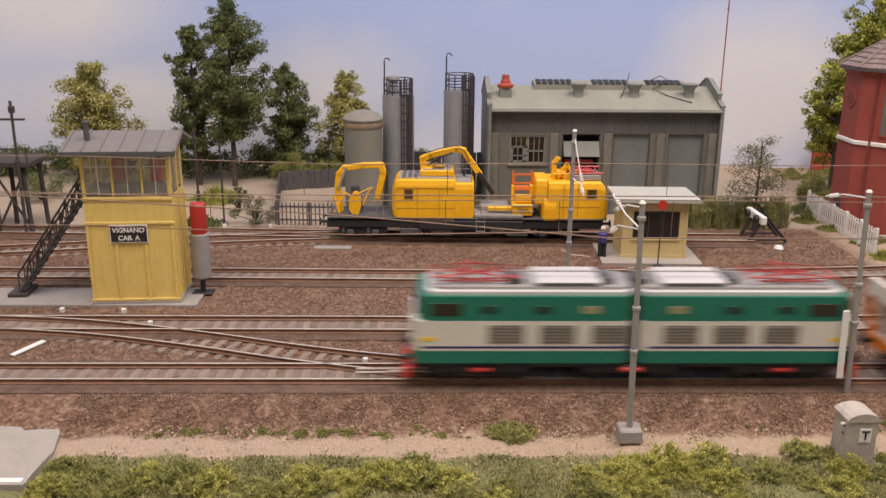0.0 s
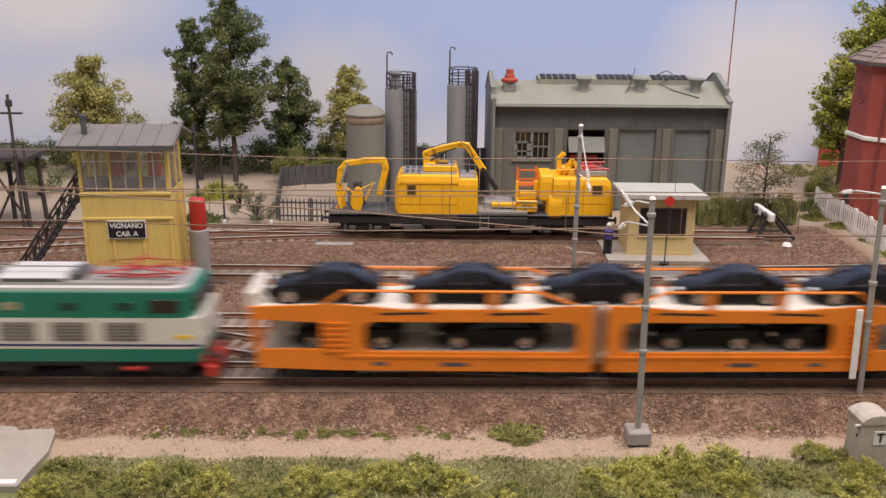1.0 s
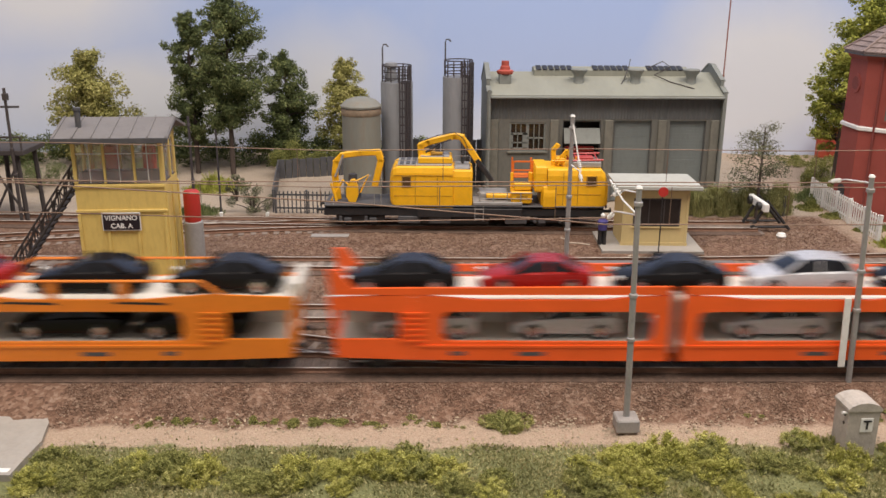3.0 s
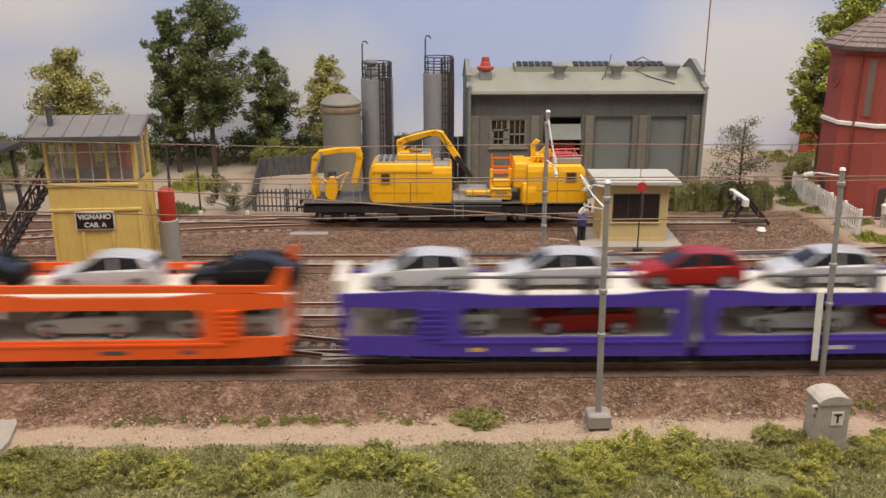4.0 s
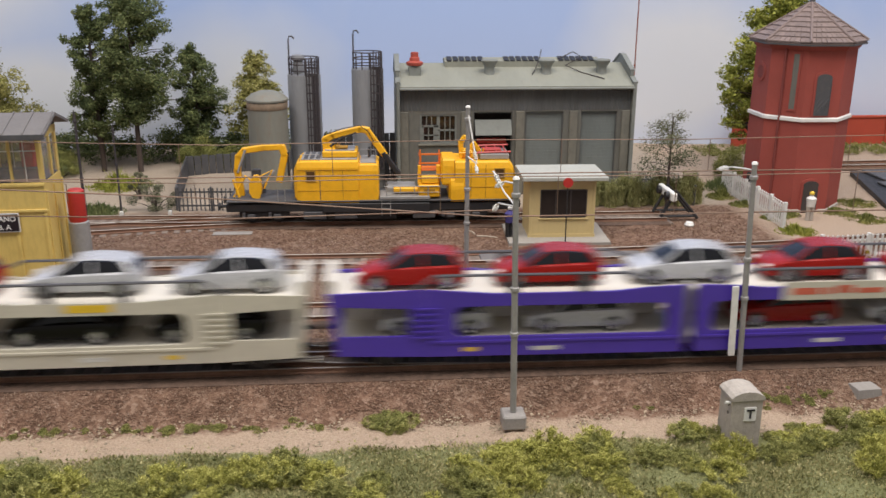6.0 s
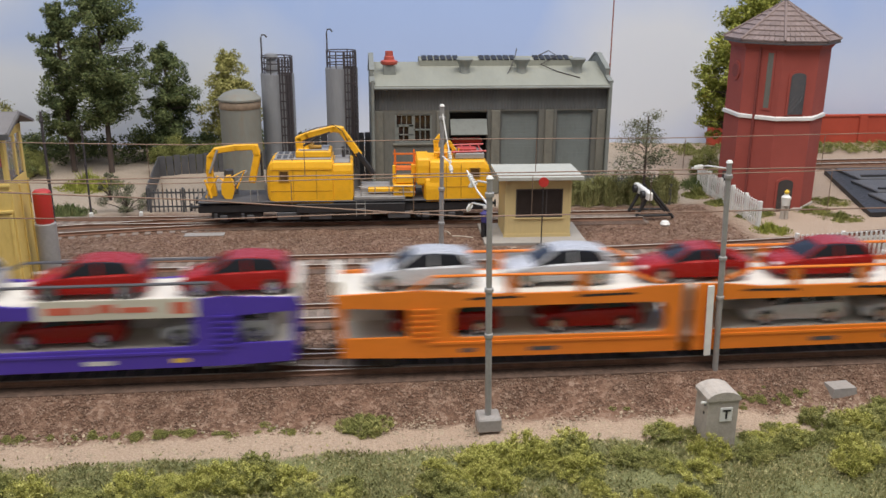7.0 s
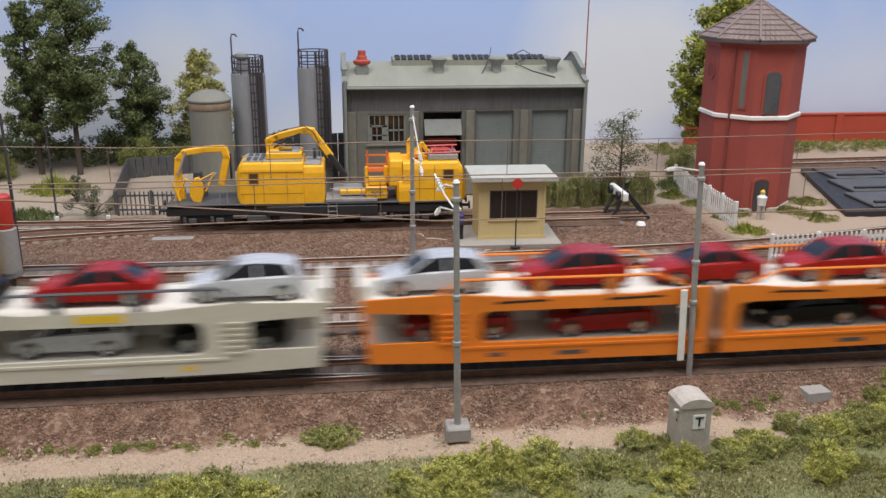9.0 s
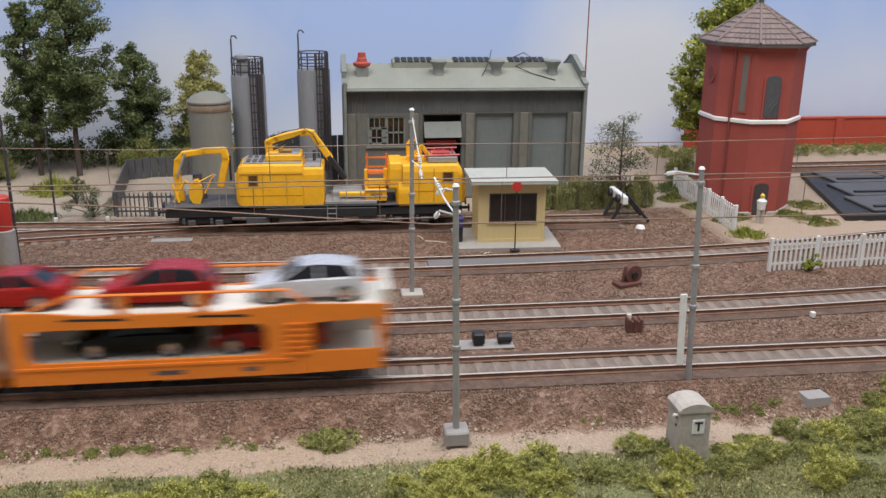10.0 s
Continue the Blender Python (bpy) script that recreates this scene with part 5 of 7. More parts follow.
    win = part("side_window", Shape().box(7.15, -1.39, 2.85, 7.65, -1.33, 3.4, 0.01), M_GLASSBROWN, c2, "small dark side window")
    part("window_frame", Shape().frame_panel([(7.09, 2.79), (7.71, 2.79), (7.71, 3.46), (7.09, 3.46)], [(7.15, 2.85), (7.65, 2.85), (7.65, 3.4), (7.15, 3.4)], -1.4, -1.34), M_DARKYELLOW, win)
    for x in (5.75, 6.6):
        part("panel_joint", Shape().box(x, -1.385, 1.5, x + 0.03, -1.355, 3.7), M_DARKYELLOW, c2)
    part("panel_joint", Shape().box(5.4, -1.385, 2.2, 8.0, -1.355, 2.23), M_DARKYELLOW, c2)
    arm([(5.3, 0, 3.9), (5.25, 0, 4.9), (5.5, 0, 5.25)], 0.14, "lift_arm", "yellow lift arm")
    arm([(5.5, -0.3, 4.1), (6.0, -0.3, 4.9), (6.3, -0.3, 4.4)], 0.12, "lift_link", "yellow lift linkage")
    lat = Shape()
    for k in range(5):
        lat.tube([(5.2 + 0.3 * k, -0.6, 3.95), (5.35 + 0.3 * k, -0.6, 4.6 + 0.12 * (k % 2))], 0.045, 5)
    lat.tube([(5.1, -0.6, 4.3), (6.7, -0.6, 4.35)], 0.05, 5).box(5.35, -0.5, 4.0, 5.9, 0.4, 4.45, 0.04)
    part("winch_frame", lat, M_YELLOW, ob, "yellow winch frame on the roof")
    part("roof_pod", Shape().box(6.3, -0.9, 3.92, 8.0, 0.9, 4.3, 0.05), M_GREY, ob, "grey roof pod")
    panto = part("pantograph", Shape().box(6.5, -0.4, 4.35, 7.6, 0.3, 4.5, 0.03), M_PANTO, ob, "folded red measuring pantograph")
    for k in range(4):
        part("cross_bar", Shape().tube([(6.3 + 0.5 * k, -0.8, 4.34), (6.3 + 0.5 * k, 0.8, 4.5)], 0.05, 5), M_PANTO, panto)
    part("side_bar", Shape().tube([(6.1, -0.8, 4.36), (8.1, -0.8, 4.42)], 0.07, 5), M_PANTO, panto)
    part("side_bar", Shape().tube([(6.1, 0.7, 4.5), (8.1, 0.7, 4.55)], 0.07, 5), M_PANTO, panto)

    # the superstructure sits low over the deck
    done = set()
    for o in ob.children_recursive:
        if o.data.name not in done:
            done.add(o.data.name)
            for v in o.data.vertices:
                if v.co.z > 1.45 * S:
                    v.co.z = 1.45 * S + (v.co.z - 1.45 * S) * 0.885


maintenance_car()


def buffer_stop():
    ob = thing("buffer_stop", 13.2, 19.8, GROUND_Z, 0, "black buffer stop with white beam at the siding end", "buffer stop")
    fr = Shape()
    for s in (-0.72, 0.72):
        fr.tube([(-0.7, s, 0.2), (0.2, s, 1.9)], 0.1, 6).tube([(1.6, s, 0.15), (0.1, s, 1.9)], 0.1, 6).tube([(-0.5, s, 0.3), (1.4, s, 0.3)], 0.08, 6)
    part("frame", fr, M_BLACK, ob)
    part("beam", Shape().box(-0.28, -1.35, 1.35, 0.05, 1.35, 1.85, 0.05), M_WHITEPAINT, ob, "white buffer beam")
    for s in (-0.75, 0.75):
        part("buffer_pad", Shape().tube([(-0.28, s, 1.6), (-0.5, s, 1.6)], 0.24, 14), M_BLACK, ob)


buffer_stop()


# ---- masts and wires ----
def mast(x, y, z, h, label, foot=True, arms=(), r=0.11, material=None, cap=True, lean=0.0):
    ob = thing("catenary_mast", x, y, z, 0, label, "mast", "catenary masts")
    ob.matrix_world = pose(x * S, y * S, z * S, 0, lean, 0)
    mt = material or M_GREY
    part("pole", Shape().tube([(0, 0, 0), (0, 0, h * 0.55)], r, 14).tube([(0, 0, h * 0.55), (0, 0, h)], r * 0.86, 14), mt, ob, smooth=True)
    for z1 in (h * 0.36, h * 0.55, h * 0.93):
        part("clamp", Shape().lathe(0, 0, [(r, z1), (r * 1.35, z1 + 0.03), (r * 1.35, z1 + 0.14), (r, z1 + 0.17)], 12), mt, ob)
    if cap:
        part("cap", Shape().lathe(0, 0, [(r * 0.86, h), (r * 1.1, h + 0.02), (r * 0.7, h + 0.1)], 12), M_WHITEPAINT, ob, smooth=True)
    if foot:
        part("foot", Shape().box(-0.4, -0.4, -0.3, 0.4, 0.4, 0.2, 0.05), M_SLAB, ob, "square concrete footing")
    for a in arms:
        sh = Shape()
        for p, q in zip(a, a[1:]):
            sh.tube([p, q], 0.032, 6)
        s = part("bracket", sh, M_WHITEPAINT, ob, "pale bracket with insulators")
        ins = Shape()
        p, q = Vector(a[-2]), Vector(a[-1])
        for k in range(4):
            c = p.lerp(q, 0.35 + 0.12 * k)
            ins.tube([c, c + (q - p).normalized() * 0.05], 0.085, 10)
        part("insulator", ins, M_WHITEPAINT, s)
    return ob


mast(0.12, -4.1, -0.5, 8.33, "grey round catenary mast on a concrete footing by the path", lean=-0.9, arms=([(0, 0, 7.45), (-0.15, 1.6, 7.55), (-0.3, 3.2, 7.9)], [(0, 0, 8.2), (-0.12, 1.6, 7.9), (-0.25, 3.1, 7.35)], [(0, 0, 7.45), (-0.2, 2.6, 6.9), (-0.25, 3.6, 6.35)]))
m3 = mast(9.1, -1.5, -0.3, 7.95, "grey round catenary mast with a white number board", foot=False, lean=-2.0, arms=([(0, 0, 7.75), (-0.12, 1.7, 7.5), (-0.2, 2.9, 7.15)],))
part("number_board", Shape().box(-0.55, -0.2, 0.75, -0.3, -0.12, 3.5, 0.02), M_WHITEPAINT, m3, "tall narrow white board")
mast(-0.25, 8.4, GROUND_Z, 8.5, "slim grey catenary mast between the tracks", foot=False, r=0.11, arms=([(0, 0, 8.3), (0.2, -0.7, 6.9), (0.3, -1.1, 6.2)], [(0, 0, 6.3), (0.25, -1.0, 6.2), (0.3, -1.5, 5.8)]))
solo("mast_footing", Shape().box(-0.5, -0.45, -0.2, 0.5, 0.45, 0.16, 0.04), M_CONCRETE, "pale concrete block around the mast foot", "footing", -0.25, 8.4, GROUND_Z)
mast(-19.25, 14.0, GROUND_Z, 7.6, "dark slim pole behind the signal cabin", foot=False, r=0.075, material=M_PIPE, cap=False)
mast(-19.95, 22.6, GROUND_Z, 5.5, "dark slim pole at the yard edge", foot=False, r=0.06, material=M_PIPE, cap=False)
post = mast(-31.6, 20.6, GROUND_Z, 8.2, "dark timber signal post above the trestle", foot=False, r=0.1, material=M_WOODDARK, cap=False)
part("cross_arm", Shape().box(-0.75, -0.06, 7.05, 0.75, 0.06, 7.17, 0.02), M_WOODDARK, post)
part("lamp_bracket", Shape().box(-0.12, -0.16, 7.5, 0.2, 0.1, 7.9, 0.03), M_WOODDARK, post)
mast(13.6, 30.2, GROUND_Z, 14.5, "very tall thin rusty pole at the shed corner", foot=False, r=0.05, material=paint("pole_rust", (0.25, 0.08, 0.055), 0.7), cap=False)


def wire(points, r, label):
    solo("overhead_wire", Shape().tube(points, r, 5), M_WIRE, label, "wire", group="overhead wires")


def sag(a, b, dip, n=16):
    return [(a[0] + (b[0] - a[0]) * i / n, a[1] + (b[1] - a[1]) * i / n, a[2] + (b[2] - a[2]) * i / n - dip * 4 * (i / n) * (1 - i / n)) for i in range(n + 1)]



def span_wires():
    for yc, zc, za, zb, xs in ((0.0, 6.95, 6.75, 5.5, (2.2, -2.1, -6.4, -10.8, -15.2, 6.6, 13.5, 17.9)), (5.3, 7.3, 5.9, 5.9, (-12.4, -6.2, 3.4, 9.8, 16.0, -18.6))):
        wire([(-60, yc, zc + 0.25), (-22, yc, zc + 0.25), (-11, yc, zc - 0.05), (-0.2, yc, zc + 0.05), (9, yc, zc - 0.02), (20, yc, zc + 0.1), (60, yc, zc)], 0.02, "thin catenary wire above the track")
        left = [(-60, yc, za + 0.5), (-22, yc, za + 0.3), (-10, yc, (za + zb) / 2 + 0.2), (-0.2, yc, zb)] if yc == 0 else [(-60, yc, zb), (-0.2, yc, zb)]
        wire(left + [(9, yc, zb), (60, yc, zb)], 0.028, "brown contact wire above the track")
        for x in xs:
            k = min(max((-0.2 - x) / 10, 0), 1)
            lo = zb + (za - zb) * 0.65 * k if yc == 0 else zb
            solo("dropper", Shape().tube([(x, yc, lo), (x, yc, zc)], 0.016, 5), M_WIRE, "thin vertical dropper between the wires", "wire", group="overhead wires")
    wire([(-60, 5.2, 4.9), (-22, 4.0, 4.85), (-10, 1.4, 5.2), (-0.2, 0.1, 5.72)], 0.026, "contact wire over the crossover")


span_wires()


# ---- cabinet, slabs and small things by the tracks ----
def relay_cabinet():
    ob = thing("relay_cabinet", 7.5, -5.45, h_at(7.5, -5.4) - 0.5, 2, "grey concrete lineside cabinet with arched top and letter plate", "cabinet")
    part("body", Shape().prism([(-0.52, -0.46), (0.52, -0.46), (0.52, 0.46), (-0.52, 0.46)], 0, 2.25, "z", 1.0), M_CONCRETE, ob)
    part("lid", Shape().prism([(-0.57, 2.25), (0.57, 2.25), (0.57, 2.34), (0.46, 2.44), (0.24, 2.53), (0.0, 2.56), (-0.24, 2.53), (-0.46, 2.44), (-0.57, 2.34)], -0.51, 0.51, "y"), M_CONCRETE, ob, "arched concrete lid")
    plate = part("letter_plate", Shape().box(-0.1, -0.495, 1.5, 0.32, -0.462, 2.0, 0.01), M_WHITEPAINT, ob, "white plate with black letter")
    part("lid_edge", Shape().box(-0.55, -0.485, 2.2, 0.55, 0.485, 2.248, 0.01), M_CONCRETE, ob)
    for z in (2.02, 1.72):
        part("vent_hole", Shape().tube([(-0.515, -0.2, z), (-0.53, -0.2, z)], 0.06, 8), M_BLACK, ob)
    lettering("T", 0.44, 0.11, -0.5, 1.75, M_BLACK, ob)
    part("lamp_stub", Shape().tube([(-0.52, -0.3, 2.12), (-0.7, -0.33, 2.15)], 0.05, 8), M_WHITEPAINT, ob)


relay_cabinet()


def cable_block(x, y, z, sx, sy, h, label):
    ob = solo("cable_block", Shape().prism([(-sx, -sy), (sx, -sy), (sx, sy), (-sx, sy)], -0.2, h, "z", 0.8), M_SLAB, label, "concrete block", x, y, z, 5)
    return ob


cable_block(13.35, -2.8, h_at(13.5, -2.9) - 0.28, 0.56, 0.4, 0.5, "low grey concrete block in the ballast")


def concrete_pad():
    pts = [(-34.6, -1.2), (-23.4, -1.2), (-21.65, -1.65), (-20.9, -2.45), (-20.2, -3.6), (-19.9, -4.95), (-20.0, -6.4), (-20.0, -7.1), (-34.6, -7.2)]
    solo("concrete_pad", Shape().prism(pts, -1.3, -0.76, "z"), M_PAD, "grey-beige rounded concrete platform end", "platform", kind="structure")
    solo("white_edge_line", Shape().box(-34.6, -6.95, -0.756, -20.15, -6.7, -0.75), M_WHITEPAINT, "white painted edge line", "marking", kind="structure")


concrete_pad()
solo("inspection_board", Shape().box(0.9, 11.75, -0.24, 9.4, 12.95, -0.1, 0.02), M_ROOFGREY, "grey crossing board between the rails", "crossing board", kind="structure")


def small_boxes():
    rust = paint("rusty_iron", (0.14, 0.06, 0.045), 0.8, 0.2, 0.3, 9, 2)
    ob = thing("cable_reel", 10.15, 8.75, GROUND_Z, 20, "small rusty winch beside the track", "winch")
    part("wheel", Shape().tube([(0.2, -0.2, 0.55), (0.2, 0.15, 0.55)], 0.45, 16), rust, ob, smooth=True)
    part("hub", Shape().tube([(0.2, -0.3, 0.55), (0.2, 0.25, 0.55)], 0.16, 10), M_BLACK, ob)
    part("bed", Shape().box(-0.7, -0.35, 0, 0.6, 0.35, 0.2, 0.04), rust, ob)
    part("crank", Shape().tube([(-0.35, 0, 0.2), (-0.2, 0, 0.95)], 0.06, 6), rust, ob)
    ob = thing("point_motor", 8.55, 3.2, GROUND_Z, 0, "rusty brown point machine box", "point machine")
    for x in (-0.28, -0.02, 0.24):
        part("rib", Shape().box(x, -0.25, 0, x + 0.12, 0.25, 0.6, 0.03), rust, ob)
    part("box", Shape().box(-0.3, -0.2, 0.0, 0.38, 0.2, 0.5, 0.03), rust, ob)
    ob = thing("point_lever", 2.2, 2.35, GROUND_Z, 0, "black point lever on a pale plank base", "point lever")
    part("base", Shape().box(-1.1, -0.45, 0, 1.1, 0.45, 0.08, 0.03), M_SLAB, ob)
    part("lever_block", Shape().box(-0.55, -0.3, 0.14, -0.1, 0.25, 0.6, 0.05), M_BLACK, ob)
    part("counterweight", Shape().tube([(0.45, -0.05, 0.33), (1.0, -0.05, 0.33)], 0.2, 12), M_BLACK, ob)
    for x, y in ((-24.2, 7.1), (-21.3, 7.0), (-19.6, 5.4), (-9.6, 1.25), (-19.9, 22.4), (-17.0, 22.4), (8.8, 4.5), (16.9, 3.9)):
        solo("track_stud", Shape().box(-0.1, -0.1, -0.1, 0.1, 0.1, 0.14, 0.02), M_WHITEPAINT, "small white marker stud beside the rail", "marker", x, y, -0.14, group="white marker studs")
    for x, y, a in ((-23.95, 2.75, 66), (-24.5, 18.2, 60)):
        solo("marker_plank", Shape().box(-0.85, -0.13, 0, 0.85, 0.13, 0.07, 0.01), M_WHITEPAINT if y < 4 else M_SLAB, "white clearance marker plank on the ballast" if y < 4 else "grey clearance marker plank on the ballast", "marker plank", x, y, GROUND_Z + 0.03, a)
    solo("point_rod", Shape().tube([(-9.9, 0.1, 0.03), (-6.5, 0.15, 0.03)], 0.045, 6).tube([(-9.9, -0.25, 0.03), (-6.5, -0.1, 0.03)], 0.045, 6), M_RAILTOP, "bright switch blades at the crossover", "switch blade")
    for x, y, a, n in ((1.0, 17.3, -70, 0.7), (1.75, 16.4, -20, 1.2), (4.2, 14.1, 30, 0.4)):
        solo("dry_stick", Shape().tube([(-n / 2, 0, 0.04), (0, 0.03, 0.07), (n / 2, 0, 0.04)], 0.045, 5), M_STICK, "pale dry stick lying on the ballast", "stick", x, y, GROUND_Z, a, group="dry sticks")
    solo("lime_sack", Shape().lathe(0, 0, [(0.25, 0), (0.3, 0.1), (0.2, 0.26), (0.05, 0.3)], 10), M_WHITEPAINT, "small white sack near the buffer stop", "sack", 13.9, 17.9, GROUND_Z, smooth=True)
    solo("cable_grate", Shape().box(-1.1, -0.3, 0, 1.1, 0.3, 0.05, 0.02), M_SLAB, "grey cable trough lid on the ballast", "trough lid", -12.6, 18.0, GROUND_Z + 0.02)


small_boxes()


def figure(x, y, z, top, legs, hat, label):
    """A tiny plain painted figure, one mesh."""
    sh = Shape().lathe(-0.12, 0, [(0.13, 0), (0.12, 0.4), (0.14, 0.85)], 8).lathe(0.12, 0, [(0.13, 0), (0.12, 0.4), (0.14, 0.85)], 8)
    sh.lathe(0, 0, [(0.24, 0.85), (0.26, 1.1), (0.3, 1.35), (0.12, 1.5)], 10).lathe(0, 0, [(0.08, 1.48), (0.14, 1.58), (0.14, 1.7), (0.05, 1.8)], 10)
    ob = solo("model_figure", sh, top, label, "figurine", x, y, z, smooth=True)
    ob.data.materials.append(legs)
    ob.data.materials.append(hat)
    for p in ob.data.polygons:
        z1 = p.center.z / S
        p.material_index = 1 if z1 < 0.85 else (2 if z1 > 1.6 else 0)


figure(2.95, 16.0, -0.12, paint("overall_blue", (0.06, 0.05, 0.2), 0.7), M_BLACK, M_WHITEPAINT, "tiny painted figurine in blue standing by the hut")
figure(21.6, 18.75, GROUND_Z, M_WHITEPAINT, M_CONCRETE, M_YLABEL, "tiny painted figurine with yellow helmet by the tower")


# ---- right background: flat pit covers, red wall ----
def pit_covers():
    ob = thing("turntable_cover", 0, 0, GROUND_Z, 0, "flat dark panelled covers on low walls", "pit cover")
    part("base", Shape().prism([(27.0, 18.6), (48, 18.6), (48, 30.5), (30.4, 30.5)], -0.2, 0.32, "z"), M_BLACK, ob)
    for k in range(3):
        for j in range(4):
            x0, y0 = 29.2 + j * 4.6 + k * 0.9, 19.3 + k * 3.7
            p = part("panel", Shape().box(x0, y0, 0.32, x0 + 4.3, y0 + 3.4, 0.5, 0.05), M_DARKGREY, ob)
            part("rib", Shape().box(x0 + 0.4, y0 + 0.5, 0.5, x0 + 3.9, y0 + 0.75, 0.62, 0.02), M_BLACK, p)


pit_covers()


def red_wall():
    ob = thing("boundary_wall", 0, 41.9, GROUND_Z, 0, "long red brick boundary wall with piers", "wall")
    part("wall", Shape().box(26, 0, 0, 75, 0.4, 2.35), M_WALLRED, ob)
    part("coping", Shape().box(26, -0.08, 2.35, 75, 0.48, 2.5, 0.02), M_WALLRED, ob)
    for k in range(8):
        x = 27 + k * 6.2
        part("pier", Shape().box(x, -0.16, 0, x + 0.7, -0.003, 2.55, 0.03), M_WALLRED, ob)


M_WALLRED = paint("wall_red", (0.40, 0.06, 0.03), 0.8, 0, 0.1, 6, 0.6, 0.2)
red_wall()


def timber_trestle():
    """Dark water-crane trestle at the far end of the yard."""
    ob = thing("timber_trestle", -33.0, 21.0, GROUND_Z, 0, "dark timber trestle with braced legs", "trestle")
    for x in (-2.4, -0.4, 1.6):
        for y in (0, 2.4):
            part("leg", Shape().tube([(x, y, 0), (x * 0.9, y, 4.2)], 0.14, 6), M_WOODDARK, ob)
    part("deck", Shape().box(-2.9, -0.4, 4.2, 2.0, 2.8, 4.5, 0.03), M_WOODDARK, ob)
    part("brace", Shape().tube([(-2.4, 0, 0.3), (-0.4, 0, 4)], 0.08, 5).tube([(-0.4, 0, 0.3), (1.6, 0, 4)], 0.08, 5).tube([(-0.4, 0, 4), (-2.4, 0, 0.3)], 0.08, 5).tube([(1.6, 0, 0.3), (-0.4, 0, 4)], 0.08, 5), M_WOODDARK, ob)
    part("rail_fence", Shape().tube([(-2.9, -0.3, 5.3), (2.0, -0.3, 5.3)], 0.06, 5).tube([(-2.8, -0.3, 4.4), (-2.8, -0.3, 5.3)], 0.06, 5).tube([(-0.4, -0.3, 4.4), (-0.4, -0.3, 5.3)], 0.06, 5).tube([(1.9, -0.3, 4.4), (1.9, -0.3, 5.3)], 0.06, 5), M_WOODDARK, ob)


timber_trestle()


# ---- vegetation ----
def leaf_cloud(centres, radii, count, size, rng, flat=0.85):
    """Small bent leaf pairs scattered in clumps; returns corners and triangles."""
    centres, radii = np.asarray(centres, float), np.asarray(radii, float)
    k = rng.choice(len(centres), count, p=radii**2 / (radii**2).sum())
    d = rng.normal(size=(count, 3))
    d /= np.linalg.norm(d, axis=1)[:, None]
    rad = radii[k] * rng.uniform(0.35, 1.0, count) ** 0.45 * np.where(rng.random(count) < 0.3, 1.45, 1.0)
    p = centres[k] + d * rad[:, None] * np.array([1, 1, flat])
    a = rng.normal(size=(count, 3))
    a /= np.linalg.norm(a, axis=1)[:, None]
    b = np.cross(a, d + 0.4 * rng.normal(size=(count, 3)))
    b /= np.linalg.norm(b, axis=1)[:, None] + 1e-9
    s = size * rng.uniform(0.5, 1.4, count)[:, None]
    c = np.cross(a, b)
    v = np.stack([p - a * s, p + b * s * 0.7 + c * s * 0.3, p + a * s, p - b * s * 0.7 + c * s * 0.3], 1).reshape(-1, 3)
    i = np.arange(count) * 4
    f = np.concatenate([np.stack([i, i + 1, i + 2], 1), np.stack([i, i + 2, i + 3], 1)])
    return v, f


def tree(x, y, h, width, material, label, seed, leaves=9000, bare=0.22, leaf=0.14, group="background trees", trunk_r=0.22, n=95, loose=1.0):
    rng = np.random.default_rng(seed)
    z0 = h_at(x, y)
    ob = thing("tree", x, y, z0, rng.uniform(0, 360), label, "tree", group)
    lean = rng.normal(0, 0.02, 2) * h
    top = Vector((lean[0], lean[1], h * 0.93))
    trunk = [(0, 0, -0.1), (lean[0] * 0.3, lean[1] * 0.3, h * 0.35), (lean[0] * 0.7, lean[1] * 0.7, h * 0.7), tuple(top)]
    t = part("trunk", Shape().tube(trunk, trunk_r, 8, 0.03), M_TRUNK, ob, smooth=True)
    centres, radii = [], []
    for k in range(n):
        u = bare + (1 - bare) * (k + rng.uniform(0, 1)) / n
        prof = math.sin(math.pi * min(1, 0.16 + 0.84 * (u - bare) / (1 - bare))) ** 0.7 if u < 0.97 else 0.25
        ang = rng.uniform(0, 2 * math.pi)
        r = width * prof * rng.uniform(0.25, 0.95)
        base = Vector((lean[0] * u, lean[1] * u, h * u * 0.92))
        tip = base + Vector((r * math.cos(ang), r * math.sin(ang), rng.uniform(-0.02, 0.10) * h))
        tip.z = min(tip.z, h * 0.97)
        part("limb", Shape().tube([base, base.lerp(tip, 0.55) + Vector((0, 0, 0.12)), tip], trunk_r * 0.38 * (1.15 - u), 5, 0.015), M_TRUNK, t)
        centres.append(tip)
        radii.append(width * loose * rng.uniform(0.10, 0.24) * (0.6 + 0.5 * prof))
        if rng.random() < 0.6:
            centres.append(base.lerp(tip, 0.5))
            radii.append(width * rng.uniform(0.10, 0.2))
    v, f = leaf_cloud(centres, radii, leaves, leaf, rng)
    part("crown", quick_mesh("crown", v, f, material), material, ob)
    return ob


